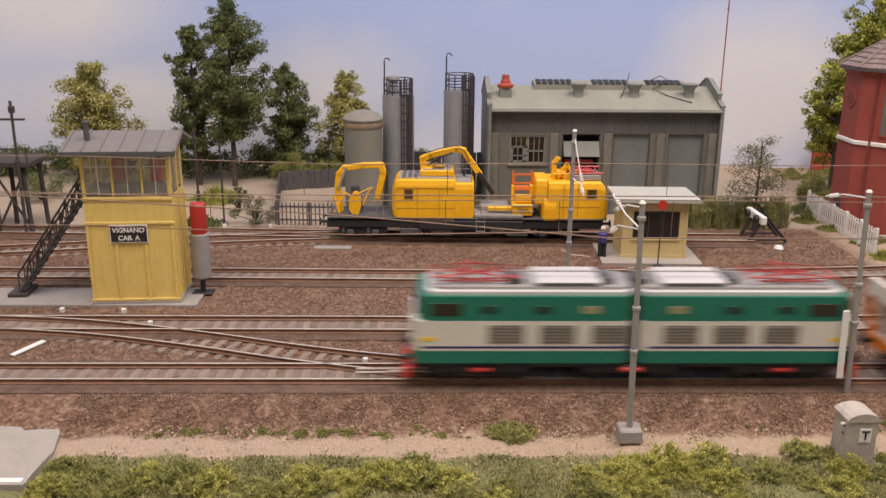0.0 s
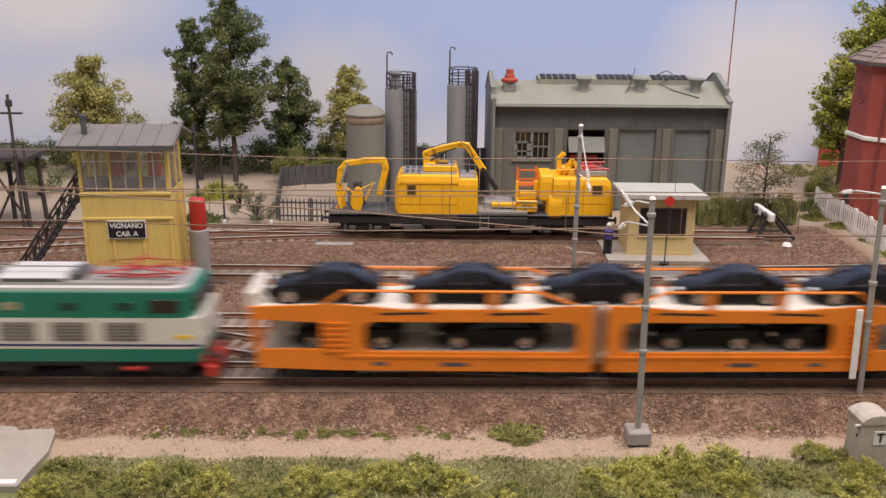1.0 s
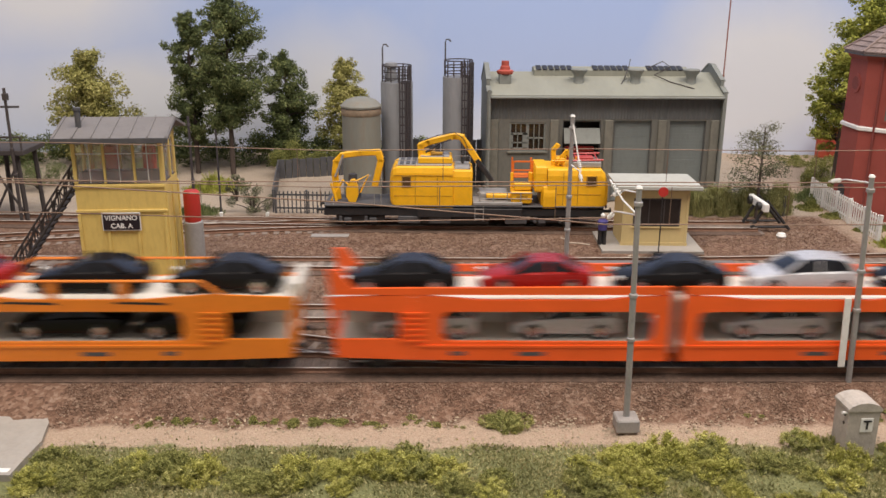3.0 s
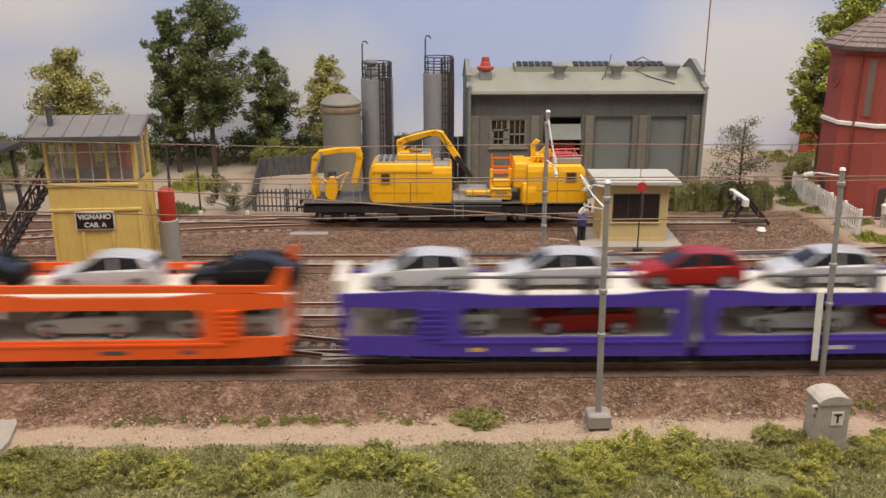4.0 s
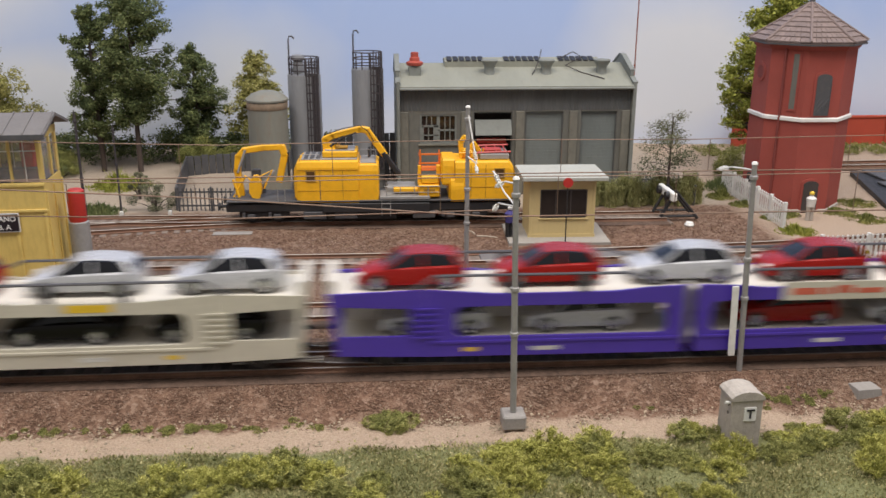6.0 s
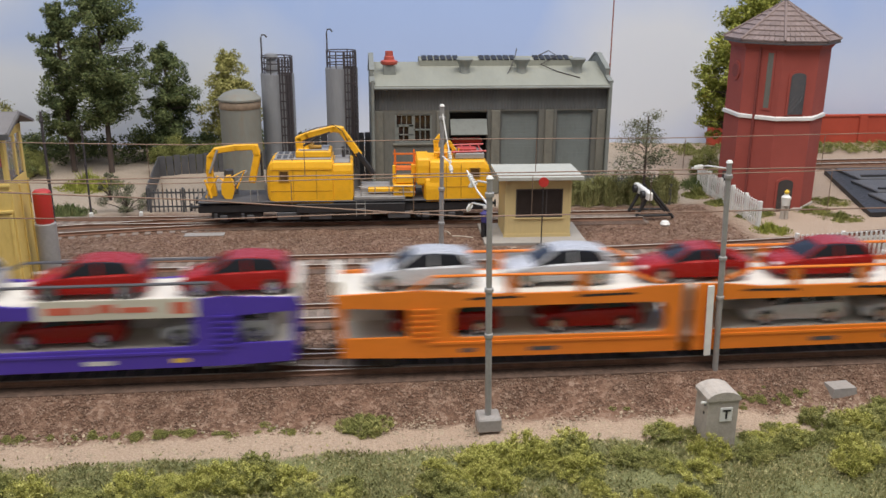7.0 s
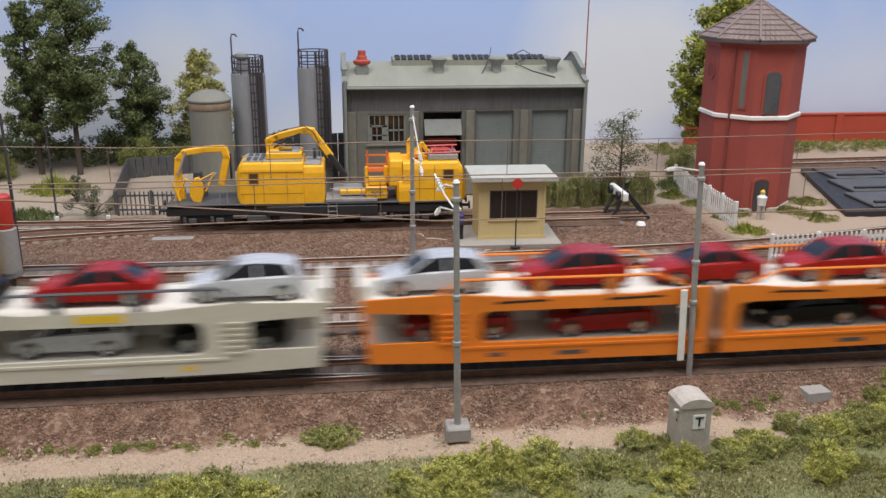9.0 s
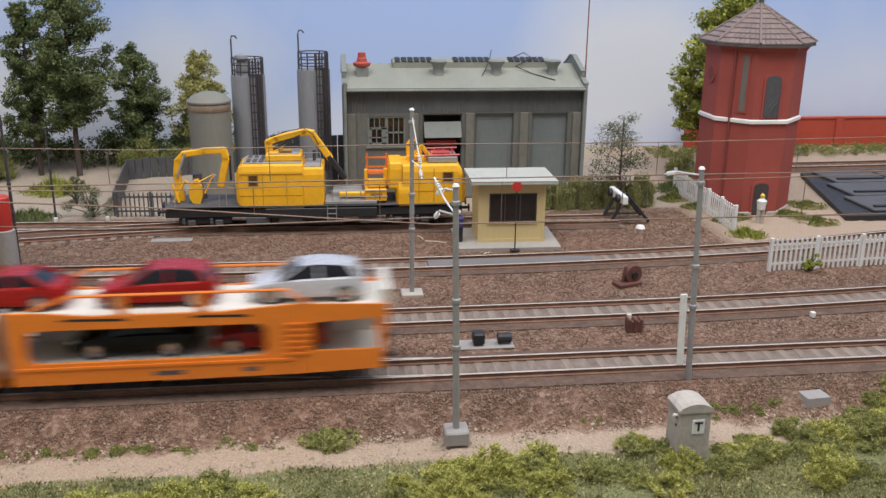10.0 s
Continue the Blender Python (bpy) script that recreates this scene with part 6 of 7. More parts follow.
def bush(x, y, r, h, material, label, seed, leaves=1500, leaf=0.09, twigs=True, group="bushes", airy=False):
    rng = np.random.default_rng(seed)
    ob = thing("bush", x, y, h_at(x, y) - 0.03, 0, label, "bush", group)
    centres, radii = [], []
    for k in range(16):
        a, d = rng.uniform(0, 2 * math.pi), r * math.sqrt(rng.uniform(0, 1)) * 0.8
        z = h * rng.uniform(0.15, 0.88) * (1 - 0.35 * d / r)
        centres.append((d * math.cos(a), d * math.sin(a), z))
        radii.append(min(r, h) * rng.uniform(0.14, 0.26) * (0.7 if airy else 1.2))
    if twigs:
        sh = Shape()
        for c in centres:
            sh.tube([(0, 0, 0), (c[0] * 0.4, c[1] * 0.4, c[2] * 0.6), c], 0.05, 4, 0.012)
        part("stem", sh, M_TRUNK, ob)
    v, f = leaf_cloud(centres, radii, leaves, leaf, rng)
    part("foliage", quick_mesh("foliage", v, f, material), material, ob)
    return ob


def weed_patch(x, y, r, h, material, label, seed):
    """Low loose weeds: fine blades leaning outwards over a ragged spot."""
    rng = np.random.default_rng(seed)
    n = int(2600 * r)
    a, d = rng.uniform(0, 2 * math.pi, n), 1.5 * r * rng.uniform(0, 1, n) ** 0.7
    base = np.stack([d * np.cos(a) * rng.uniform(0.6, 1.3, n), d * np.sin(a), np.zeros(n)], 1)
    lift = h * rng.uniform(0.25, 1.0, n) * np.clip(1.15 - d / (1.6 * r), 0.12, 1) * (0.55 + 0.45 * np.sin(5 * base[:, 0] + seed) * np.cos(4 * base[:, 1]))
    tip = base + np.stack([rng.normal(0, 0.3, n) * lift, rng.normal(0, 0.3, n) * lift, lift], 1)
    side = np.stack([rng.uniform(0.01, 0.035, n), rng.normal(0, 0.015, n), rng.normal(0, 0.02, n)], 1)
    mid = (base + tip) / 2 + rng.normal(0, 0.03, (n, 3))
    v = np.stack([base, mid - side, tip, mid + side], 1).reshape(-1, 3)
    i = np.arange(n) * 4
    ob = thing("bush", x, y, h_at(x, y) - 0.02, 0, label, "bush", "bushes")
    part("foliage", quick_mesh("foliage", v, np.stack([i, i + 1, i + 2, i + 3], 1), material), material, ob)


def plant_all():
    tree(-21.8, 35.0, 14.4, 3.3, M_LEAF_DARK, "tall dark green deciduous tree", 11, 46000, 0.27, 0.075, n=120, loose=0.82)
    tree(-24.6, 35.6, 12.2, 2.5, M_LEAF_DARK, "dark green tree beside a taller one", 12, 30000, 0.2, 0.075, n=110, loose=0.85)
    tree(-17.8, 37.5, 9.1, 2.5, M_LEAF_DARK, "medium-sized dark green deciduous tree", 13, 30000, 0.08, 0.075, n=110, loose=0.85)
    tree(-13.1, 37.5, 8.7, 2.4, M_LEAF_PALE, "slender yellow-green deciduous tree", 14, 22000, 0.06, 0.08)
    tree(-32.4, 36.2, 9.4, 3.3, M_LEAF_PALE, "rounded yellow-green deciduous tree", 15, 34000, 0.08, 0.085)
    tree(25.3, 33.0, 15.5, 3.0, M_LEAF_LIGHT, "tall yellow-green tree behind the tower", 16, 24000, 0.3, 0.095)
    tree(22.9, 31.5, 10.8, 2.6, M_LEAF_LIGHT, "yellow-green tree behind the tower", 17, 20000, 0.28, 0.095)
    tree(13.9, 22.2, 6.2, 2.3, M_LEAF_GREY, "sparse twiggy sapling by the buffer stop", 23, 5200, 0.3, 0.05, trunk_r=0.1, n=30, loose=1.1)
    k = 30
    rng = np.random.default_rng(44)
    for i in range(14):
        # upright wiry strands with small leaves, see-through towards the top
        x, y, h = 9.3 + i * 0.52, 22.9 + 0.3 * math.sin(i * 2.1), 1.85 + 0.4 * math.sin(i * 1.7)
        ob = thing("bush", x, y, GROUND_Z, 0, "olive green wiry hedge bush along the siding", "bush", "hedge bushes")
        n = 1500
        base = np.stack([rng.uniform(-0.35, 0.35, n), rng.uniform(-0.4, 0.4, n), rng.uniform(0, 0.7, n) * h], 1)
        tip = base + np.stack([rng.normal(0, 0.09, n), rng.normal(0, 0.09, n), rng.uniform(0.25, 0.6, n)], 1)
        tip[:, 2] = np.minimum(tip[:, 2], h * rng.uniform(0.8, 1.05, n))
        side = np.stack([rng.uniform(0.012, 0.03, n), rng.normal(0, 0.01, n), np.zeros(n)], 1)
        v = np.stack([base - side, base + side, tip], 1).reshape(-1, 3)
        part("strand_mass", quick_mesh("strand_mass", v, np.arange(3 * n).reshape(-1, 3), M_LEAF_HEDGE), M_LEAF_HEDGE, ob)
        v, f = leaf_cloud(np.stack([rng.uniform(-0.35, 0.35, 40), rng.uniform(-0.4, 0.4, 40), h * rng.uniform(0.05, 0.95, 40)], 1), np.full(40, 0.2), 1700, 0.035, rng)
        part("foliage", quick_mesh("foliage", v, f, M_LEAF_HEDGE), M_LEAF_HEDGE, ob)
    picket_run("yard_fence", "grey lath fence behind the hedge", [(9.2, 23.6), (16.2, 23.4)], 1.9, M_SHEDTRIM, 0.3, "dark yard fences", width=0.07)
    for x, y, r, h, mt, lab, n in ((-17.6, 35.0, 1.9, 2.7, M_LEAF_OLIVE, "yellow-green shrub by the yard fence", 3000), (-14.5, 35.8, 1.8, 2.6, M_LEAF_OLIVE, "olive shrub behind the tank", 2500), (-27.0, 34.0, 1.7, 2.2, M_LEAF_OLIVE, "yellow-green shrub behind the cabin", 2500), (-22.0, 30.0, 1.3, 1.3, M_LEAF_LIGHT, "low yellow-green shrub by the trees", 900),
                                   (-18.1, 23.4, 1.9, 2.3, M_LEAF_GREY, "sparse twiggy scrub by the siding", 800), (-21.6, 23.0, 1.0, 1.0, M_LEAF_MID, "low weeds along the siding", 700), (-19.8, 26.6, 0.9, 2.3, M_LEAF_GREY, "tall thin weeds by the pole", 420),
                                   (21.3, 30.3, 1.7, 2.3, M_LEAF_OLIVE, "olive green shrub by the fence", 2200), (19.8, 27.0, 1.2, 1.2, M_LEAF_MID, "low green shrub by the fence", 900),
                                   (20.1, 10.0, 0.8, 1.55, M_LEAF_LIGHT, "bright green shrub against the white fence", 900), (19.7, 16.3, 0.7, 0.7, M_LEAF_LIGHT, "small weeds at the fence end", 400),
                                   (-34.5, 30.0, 1.9, 2.5, M_LEAF_MID, "grey-green scrub at the yard edge", 1500), (-31.0, 31.5, 1.8, 2.0, M_LEAF_MID, "grey-green scrub at the yard edge", 1500), (-28.0, 33.5, 1.8, 1.6, M_LEAF_MID, "grey-green scrub at the yard edge", 1300),
                                   (-36.0, 23.5, 1.2, 2.0, M_LEAF_MID, "grey-green scrub below the trestle", 700), (25.2, 18.6, 0.8, 0.45, M_LEAF_OLIVE, "low weeds at the tower foot", 500), (24.2, 20.4, 0.8, 0.4, M_LEAF_OLIVE, "low weeds at the tower foot", 600), (20.6, 20.0, 0.6, 0.5, M_LEAF_OLIVE, "low weeds at the tower foot", 500), (19.6, 19.2, 0.5, 0.5, M_LEAF_OLIVE, "low weeds along the white fence", 450), (19.0, 22.5, 0.5, 0.6, M_LEAF_OLIVE, "low weeds along the white fence", 450), (18.3, 24.5, 0.6, 0.7, M_LEAF_OLIVE, "low weeds along the white fence", 500), (26.5, 22.4, 0.9, 0.4, M_LEAF_OLIVE, "low weeds at the tower foot", 600)):
        k += 1
        if n < 1000 and h < 1.4:
            weed_patch(x, y, r, h * 1.25, mt, lab, k)
        else:
            bush(x, y, r, h, mt, lab, k, int(n * 5.5), 0.034, airy=n < 1000)
    # undergrowth below the sky board
    rng = np.random.default_rng(5)
    for x0, x1, mt, lab in ((-50, -7, M_LEAF_DARK, "dark undergrowth below the backdrop"), (22, 70, M_LEAF_OLIVE, "low green growth along the far wall")):
        n = int((x1 - x0) * (9 if x0 < 0 else 26))
        c = np.stack([rng.uniform(x0, x1, n), rng.uniform(37.5, 41.5, n), rng.uniform(-0.1, 1.5 if x0 < 0 else -0.05, n)], 1)
        v, f = leaf_cloud(c, rng.uniform(0.35, 0.8, n) * (1 if x0 < 0 else 0.33), n * (150 if x0 < 0 else 60), 0.08 if x0 < 0 else 0.04, rng)
        tagged(new("undergrowth", quick_mesh("undergrowth", v, f, mt)), lab, "undergrowth", kind="stuff")


plant_all()


def foreground_growth():
    rng = np.random.default_rng(8)
    # flat turf flock
    n = 260000
    x, y = rng.uniform(-26, 26, n), -4.55 - 7.5 * rng.uniform(0, 1, n) ** 0.8
    clump = np.sin(x * 1.3 + 2 * np.sin(y)) + np.sin(y * 2.1 + x * 0.4) + rng.normal(0, 0.8, n)
    keep = (clump > -0.9) & ((y < -5.2) | (rng.random(n) < 0.035)) & ~((x < -19.6) & (y > -8.0))
    x, y = x[keep], y[keep]
    c = np.stack([x, y, ground_height(x, y) + 0.03], 1)
    d = rng.normal(size=(len(x), 3)) * np.array([0.022, 0.022, 0.03])
    e = rng.normal(size=(len(x), 3)) * np.array([0.03, 0.03, 0.05]) + np.array([0, 0, 0.05])
    v = np.stack([c - d, c + e, c + d], 1).reshape(-1, 3)
    f = np.arange(len(x) * 3).reshape(-1, 3)
    tagged(new("turf", quick_mesh("turf", v, f, M_TURF)), "short dull green model turf on the bank", "grass", kind="stuff")
    # bushy foam clumps, thicker in drifts
    spots = []
    for x0, y0, sx, sy, n, r, bright in ((-20, -6.9, 2.5, 0.5, 10, 0.42, 0.4), (-16.5, -7.0, 3.0, 0.5, 12, 0.45, 0.5), (-8.3, -6.8, 2.4, 0.55, 20, 0.46, 0.8), (-11.5, -7.6, 2.0, 0.4, 8, 0.4, 0.4),
                                         (0.7, -6.2, 2.2, 0.6, 22, 0.46, 0.85), (4.5, -6.9, 2.0, 0.5, 9, 0.38, 0.4), (9.7, -6.0, 1.2, 0.5, 9, 0.4, 0.4), (12.5, -5.3, 2.0, 0.7, 16, 0.46, 0.2), (16, -4.0, 1.4, 0.9, 14, 0.55, 0.45), (6.2, -5.1, 0.6, 0.25, 4, 0.36, 0.2),
                                         (14, -7.5, 4, 0.5, 10, 0.4, 0.5), (-4, -8.0, 4, 0.4, 8, 0.4, 0.3), (5, -8.2, 5, 0.4, 10, 0.4, 0.4), (19, -6, 2, 1, 9, 0.5, 0.4)):
        for _ in range(n):
            spots.append((x0 + rng.normal() * sx * 0.6, y0 + rng.normal() * sy * 0.7, r * rng.uniform(0.7, 1.7), rng.random() < bright))
    for x0, y0, r in ((-4.1, -3.7, 0.62), (-3.55, -3.6, 0.52), (-4.6, -3.65, 0.42), (-10.8, -3.6, 0.25), (-10.0, -3.65, 0.22), (-11.6, -3.6, 0.22), (-13.0, -3.65, 0.18), (-9.0, -3.6, 0.16), *[(-17.5 + 12.0 * rng.random() ** 1.2, -3.6 + 0.16 * rng.normal(), 0.06 + 0.14 * rng.random() ** 2) for i in range(64)], *[(9.2 + 3.2 * rng.random(), -3.05 + 0.2 * rng.normal(), 0.06 + 0.12 * rng.random()) for i in range(22)], (4.7, -3.2, 0.14), (5.2, -3.25, 0.12), (10.2, -3.1, 0.2), (11.0, -3.0, 0.16), (-7.6, -3.7, 0.14)):
        spots.append((x0, y0, r, False))
    kinds = {}
    for bright in (False, True):
        for q in range(9):
            m = 70
            a = rng.uniform(0, 2 * math.pi, m)
            d = np.sqrt(rng.uniform(0, 1, m))
            c = np.stack([d * np.cos(a), d * np.sin(a), 1.0 * rng.uniform(0.02, 1, m) ** 1.2 * (1.05 - 0.6 * d)], 1) * 0.5
            rad = 0.5 * rng.uniform(0.06, 0.17, m)
            v, f = leaf_cloud(c, rad, 6500, 0.0155, rng)
            # a few wiry stems stand out of the foam
            w = 1500
            base = c[rng.integers(0, m, w)] * np.array([1, 1, 0.6])
            tip = base + rng.normal(size=(w, 3)) * np.array([0.10, 0.10, 0.05]) + np.array([0, 0, 0.11])
            side = rng.normal(size=(w, 3)) * 0.006
            n0 = len(v)
            v = np.concatenate([v, np.stack([base - side, base + side, tip], 1).reshape(-1, 3)])
            f = np.concatenate([f, n0 + np.arange(3 * w).reshape(-1, 3)])
            kinds[bright, q] = quick_mesh("grass_tuft", v, f, M_GRASS_BRIGHT if bright else M_GRASS)
    for k, (x, y, r, bright) in enumerate(spots):
        if x < -19.5 and y > -8.1:
            continue
        ob = new("grass_tuft", kinds[bright, k % 9])
        s = r / 0.5
        ob.matrix_world = Matrix.LocRotScale((x * S, y * S, (h_at(x, y) - 0.02) * S), Euler((0, 0, rng.uniform(0, 6.28))), (s * 1.1, s, s * rng.uniform(0.85, 1.4)))
        tagged(ob, "bright yellow-green foam bush on the bank" if bright else "dull green foam tuft on the bank", "grass tuft", "foam tufts of the bank")


foreground_growth()


def ballast():
    """Loose stones over the ballast beds, thicker beside the tracks."""
    rng = np.random.default_rng(21)
    n = 170000
    x = rng.uniform(-30, 30, n)
    y = np.where(rng.random(n) < 0.42, rng.uniform(-3.9, 0, n), rng.uniform(-1.0, 22.0, n))
    ok = np.ones(n, bool)
    for yc in (0.0, 5.3, 12.5):
        ok &= ~((np.abs(y - yc) < 0.95) & (rng.random(n) < 0.85))
    ok &= ~((x < -17.2) & (y > 7.9) & (y < 11.1))
    ok &= ~((x > 2.7) & (x < 8.5) & (y > 14.5) & (y < 18.8))
    ok &= ~((x < -20.2) & (y < -1.0))
    ok &= ~((x > 17.8) & (y > 14.0))
    ok &= ~((y < -3.2) & (rng.random(n) < 0.6))
    x, y = x[ok], y[ok]
    m = len(x)
    z = ground_height(x, y)
    s = rng.uniform(0.02, 0.046, m) * np.where(y < 2, 1.0, 1.15)
    base = np.array([(1, 0, 0), (-0.5, 0.87, 0), (-0.5, -0.87, 0), (0.1, 0.1, 0.9), (-0.1, 0.2, -0.6)])
    q = base[None] * s[:, None, None] * rng.uniform(0.6, 1.4, (m, 5, 3))
    w = rng.uniform(0, 2 * math.pi, m)
    qx = q[:, :, 0] * np.cos(w)[:, None] - q[:, :, 1] * np.sin(w)[:, None]
    qy = q[:, :, 0] * np.sin(w)[:, None] + q[:, :, 1] * np.cos(w)[:, None]
    v = np.stack([qx + x[:, None], qy + y[:, None], q[:, :, 2] + (z + s * 0.3)[:, None]], 2).reshape(-1, 3)
    i = np.arange(m) * 5
    f = np.concatenate([np.stack([i + a, i + b, i + 3], 1) for a, b in ((0, 1), (1, 2), (2, 0))] + [np.stack([i + b, i + a, i + 4], 1) for a, b in ((0, 1), (1, 2), (2, 0))])
    tagged(new("ballast_stones", quick_mesh("ballast_stones", v, f, M_STONE)), "loose brown ballast stones", "ballast", kind="stuff")


ballast()


def path_clods():
    """Small lumps of sand along the path's broken edges."""
    rng = np.random.default_rng(77)
    m = 5200
    x = rng.uniform(-20, 24, m)
    edge = np.where(rng.random(m) < 0.5, -3.75, -5.0)
    y = edge + rng.normal(0, 0.28, m) + 0.12 * np.sin(x * 1.7)
    s = rng.uniform(0.015, 0.06, m) * rng.uniform(0.5, 1.3, m)
    base = np.array([(1, 0, 0), (0, 1, 0), (-1, 0, 0), (0, -1, 0), (0.1, 0.1, 0.8)])
    v = base[None] * s[:, None, None] * rng.uniform(0.6, 1.4, (m, 5, 3)) + np.stack([x, y, ground_height(x, y) + 0.005], 1)[:, None]
    i = np.arange(m) * 5
    f = np.concatenate([np.stack([i + a, i + b, i + 4], 1) for a, b in ((0, 1), (1, 2), (2, 3), (3, 0))])
    sand = paint("sand_lump", (0.33, 0.265, 0.185), 0.95, 0, 0.2, 12, 2, 0.3, island=0.3)
    tagged(new("sand_clods", quick_mesh("sand_clods", v.reshape(-1, 3), f, sand)), "small lumps of pale sand along the path", "sand", kind="stuff")


path_clods()


# ---- the train ----
CAR_COLOURS = {
    "k": (paint("car_black", (0.009, 0.008, 0.008), 0.14, 0, 0.1, 8, 1, 0, coat=0.0, spec=0.2), "black model car with silver wheels"),
    "r": (paint("car_red", (0.27, 0.010, 0.007), 0.25, 0, 0.06, 8, 1, 0, coat=0.0, spec=0.3), "red model car with silver wheels"),
    "s": (paint("car_silver", (0.5, 0.5, 0.515), 0.3, 0.2, 0.06, 8, 1, 0, coat=0.15), "silver model car with dark windows"),
}
CAR_GLASS = paint("car_glass", (0.015, 0.016, 0.02), 0.1, 0, 0.1, 4, 1, 0, spec=0.3)
LAMP = paint("lamp_lens", (0.75, 0.73, 0.68), 0.15)
CAR_MESHES = {}


def loft_x(sections):
    """Rings of (x, [(y, z)...]) joined along x."""
    k = len(sections[0][1])
    v, f = [], []
    for x, ring in sections:
        v += [(x, a, b) for a, b in ring]
    for i in range(len(sections) - 1):
        f += [(i * k + j, i * k + (j + 1) % k, (i + 1) * k + (j + 1) % k, (i + 1) * k + j) for j in range(k)]
    f += [tuple(range(k)), tuple(range((len(sections) - 1) * k, len(sections) * k))]
    return Shape().add(v, f)


def car_ring(w, z0, z1):
    m = (z0 + z1) / 2
    return [(-w * 0.9, z0), (-w, z0 + 0.08), (-w, m), (-w * 0.93, z1 - 0.06), (-w * 0.8, z1), (w * 0.8, z1), (w * 0.93, z1 - 0.06), (w, m), (w, z0 + 0.08), (w * 0.9, z0)]


def car_meshes(kind, colour):
    """Body, glasshouse, roof and wheels of a small car, nose towards minus x."""
    key = kind, colour
    if key in CAR_MESHES:
        return CAR_MESHES[key]
    mt = CAR_COLOURS[colour][0]
    L = 2.02 if kind == "hatch" else 2.15
    w = 0.84
    if kind == "hatch":
        body = [(-L, 0.3, 0.5, 0.62), (-L + 0.1, 0.22, 0.66, 0.76), (-L + 0.55, 0.2, 0.8, 0.82), (-0.85, 0.2, 0.90, w), (0.5, 0.2, 0.94, w), (L - 0.35, 0.2, 0.97, w), (L - 0.06, 0.24, 0.93, 0.78), (L, 0.32, 0.7, 0.7)]
        cab = [(-1.0, 0.66, 0.88), (-0.95, 0.7, 0.93), (-0.22, 0.63, 1.37), (0.3, 0.63, 1.44), (1.1, 0.62, 1.40), (1.62, 0.62, 1.28), (L - 0.12, 0.66, 0.95)]
        roof = [(-0.28, 0.56, 1.38), (0.3, 0.58, 1.46), (1.1, 0.57, 1.42), (1.72, 0.55, 1.27)]
    else:
        body = [(-L, 0.3, 0.5, 0.6), (-L + 0.12, 0.22, 0.64, 0.76), (-L + 0.6, 0.2, 0.78, 0.83), (-0.75, 0.2, 0.87, w), (0.6, 0.2, 0.91, w), (L - 0.45, 0.2, 0.92, w), (L - 0.08, 0.24, 0.86, 0.76), (L, 0.32, 0.62, 0.68)]
        cab = [(-0.98, 0.66, 0.84), (-0.9, 0.7, 0.9), (-0.15, 0.6, 1.27), (0.4, 0.61, 1.34), (0.95, 0.6, 1.28), (1.62, 0.66, 0.92)]
        roof = [(-0.2, 0.54, 1.28), (0.4, 0.56, 1.355), (1.0, 0.54, 1.28)]
    b = mesh_of(loft_x([(x, car_ring(ww, z0, z1)) for x, z0, z1, ww in body]), "car_body", mt, True)
    g = mesh_of(loft_x([(x, [(-ww * 1.12, 0.8), (-ww * 1.08, (0.8 + z) / 2), (-ww, z - 0.03), (-ww * 0.85, z), (ww * 0.85, z), (ww, z - 0.03), (ww * 1.08, (0.8 + z) / 2), (ww * 1.12, 0.8)]) for x, ww, z in cab]), "glasshouse", CAR_GLASS, True)
    r = Shape().add(*(lambda s: (s.v, s.f))(loft_x([(x, [(-ww, z - 0.045), (-ww * 0.95, z), (ww * 0.95, z), (ww, z - 0.045)]) for x, ww, z in roof])))
    pillar_spots = [(-0.95, 0.9, -0.25, 1.37), (0.42, 0.9, 0.4, 1.4)] + ([(1.75, 0.95, 1.5, 1.35)] if kind == "hatch" else [(1.55, 0.92, 0.95, 1.28)])
    pillars = [mesh_of(Shape().tube([(x0, s * 0.765, z0), (x1, s * 0.60, z1 - 0.02)], 0.055 if x0 < 1 else 0.09, 5), "pillar", mt, True) for x0, z0, x1, z1 in pillar_spots for s in (-1, 1)]
    r = mesh_of(r, "car_roof", mt, True)
    wx = 1.28
    wheels = [(mesh_of(Shape().tube([(x, s * 0.66, 0.3), (x, s * 0.86, 0.3)], 0.31, 18), "tyre", M_TYRE, True), mesh_of(Shape().tube([(x, s * 0.70, 0.3), (x, s * 0.872, 0.3)], 0.21, 14), "rim", M_CHROME, True)) for x in (-wx, wx) for s in (-1, 1)]
    lights = [mesh_of(Shape().box(-L + 0.02, a0, 0.54, -L + 0.22, a0 + 0.26, 0.68, 0.03), "headlight", LAMP) for a0 in (-0.68, 0.42)]
    for data in (b, g, r, *lights, *pillars):
        for v in data.vertices:
            v.co.z *= 0.92
    CAR_MESHES[key] = b, g, r, wheels, lights, pillars
    return CAR_MESHES[key]


MOVING = []


def model_car(x, y, z, kind, colour):
    """A car on a wagon: a thing of its own that rides along; x is its place at rest."""
    b, g, r, wheels, lights, pillars = car_meshes(kind, colour)
    ob = thing("model_car", x, y, z, 0, ("hatchback: " if kind == "hatch" else "saloon: ") + CAR_COLOURS[colour][1] + " on the carrier", "toy car", "cars on the carriers")
    part("body", b, None, ob)
    part("glasshouse", g, None, ob, "dark car windows")
    part("roof", r, None, ob)
    for k in lights:
        part("headlight", k, None, ob)
    for k in pillars:
        part("pillar", k, None, ob)
    for ty, ri in wheels:
        t = part("wheel", ty, None, ob)
        part("rim", ri, None, t)
    MOVING.append((ob, x, y, z))


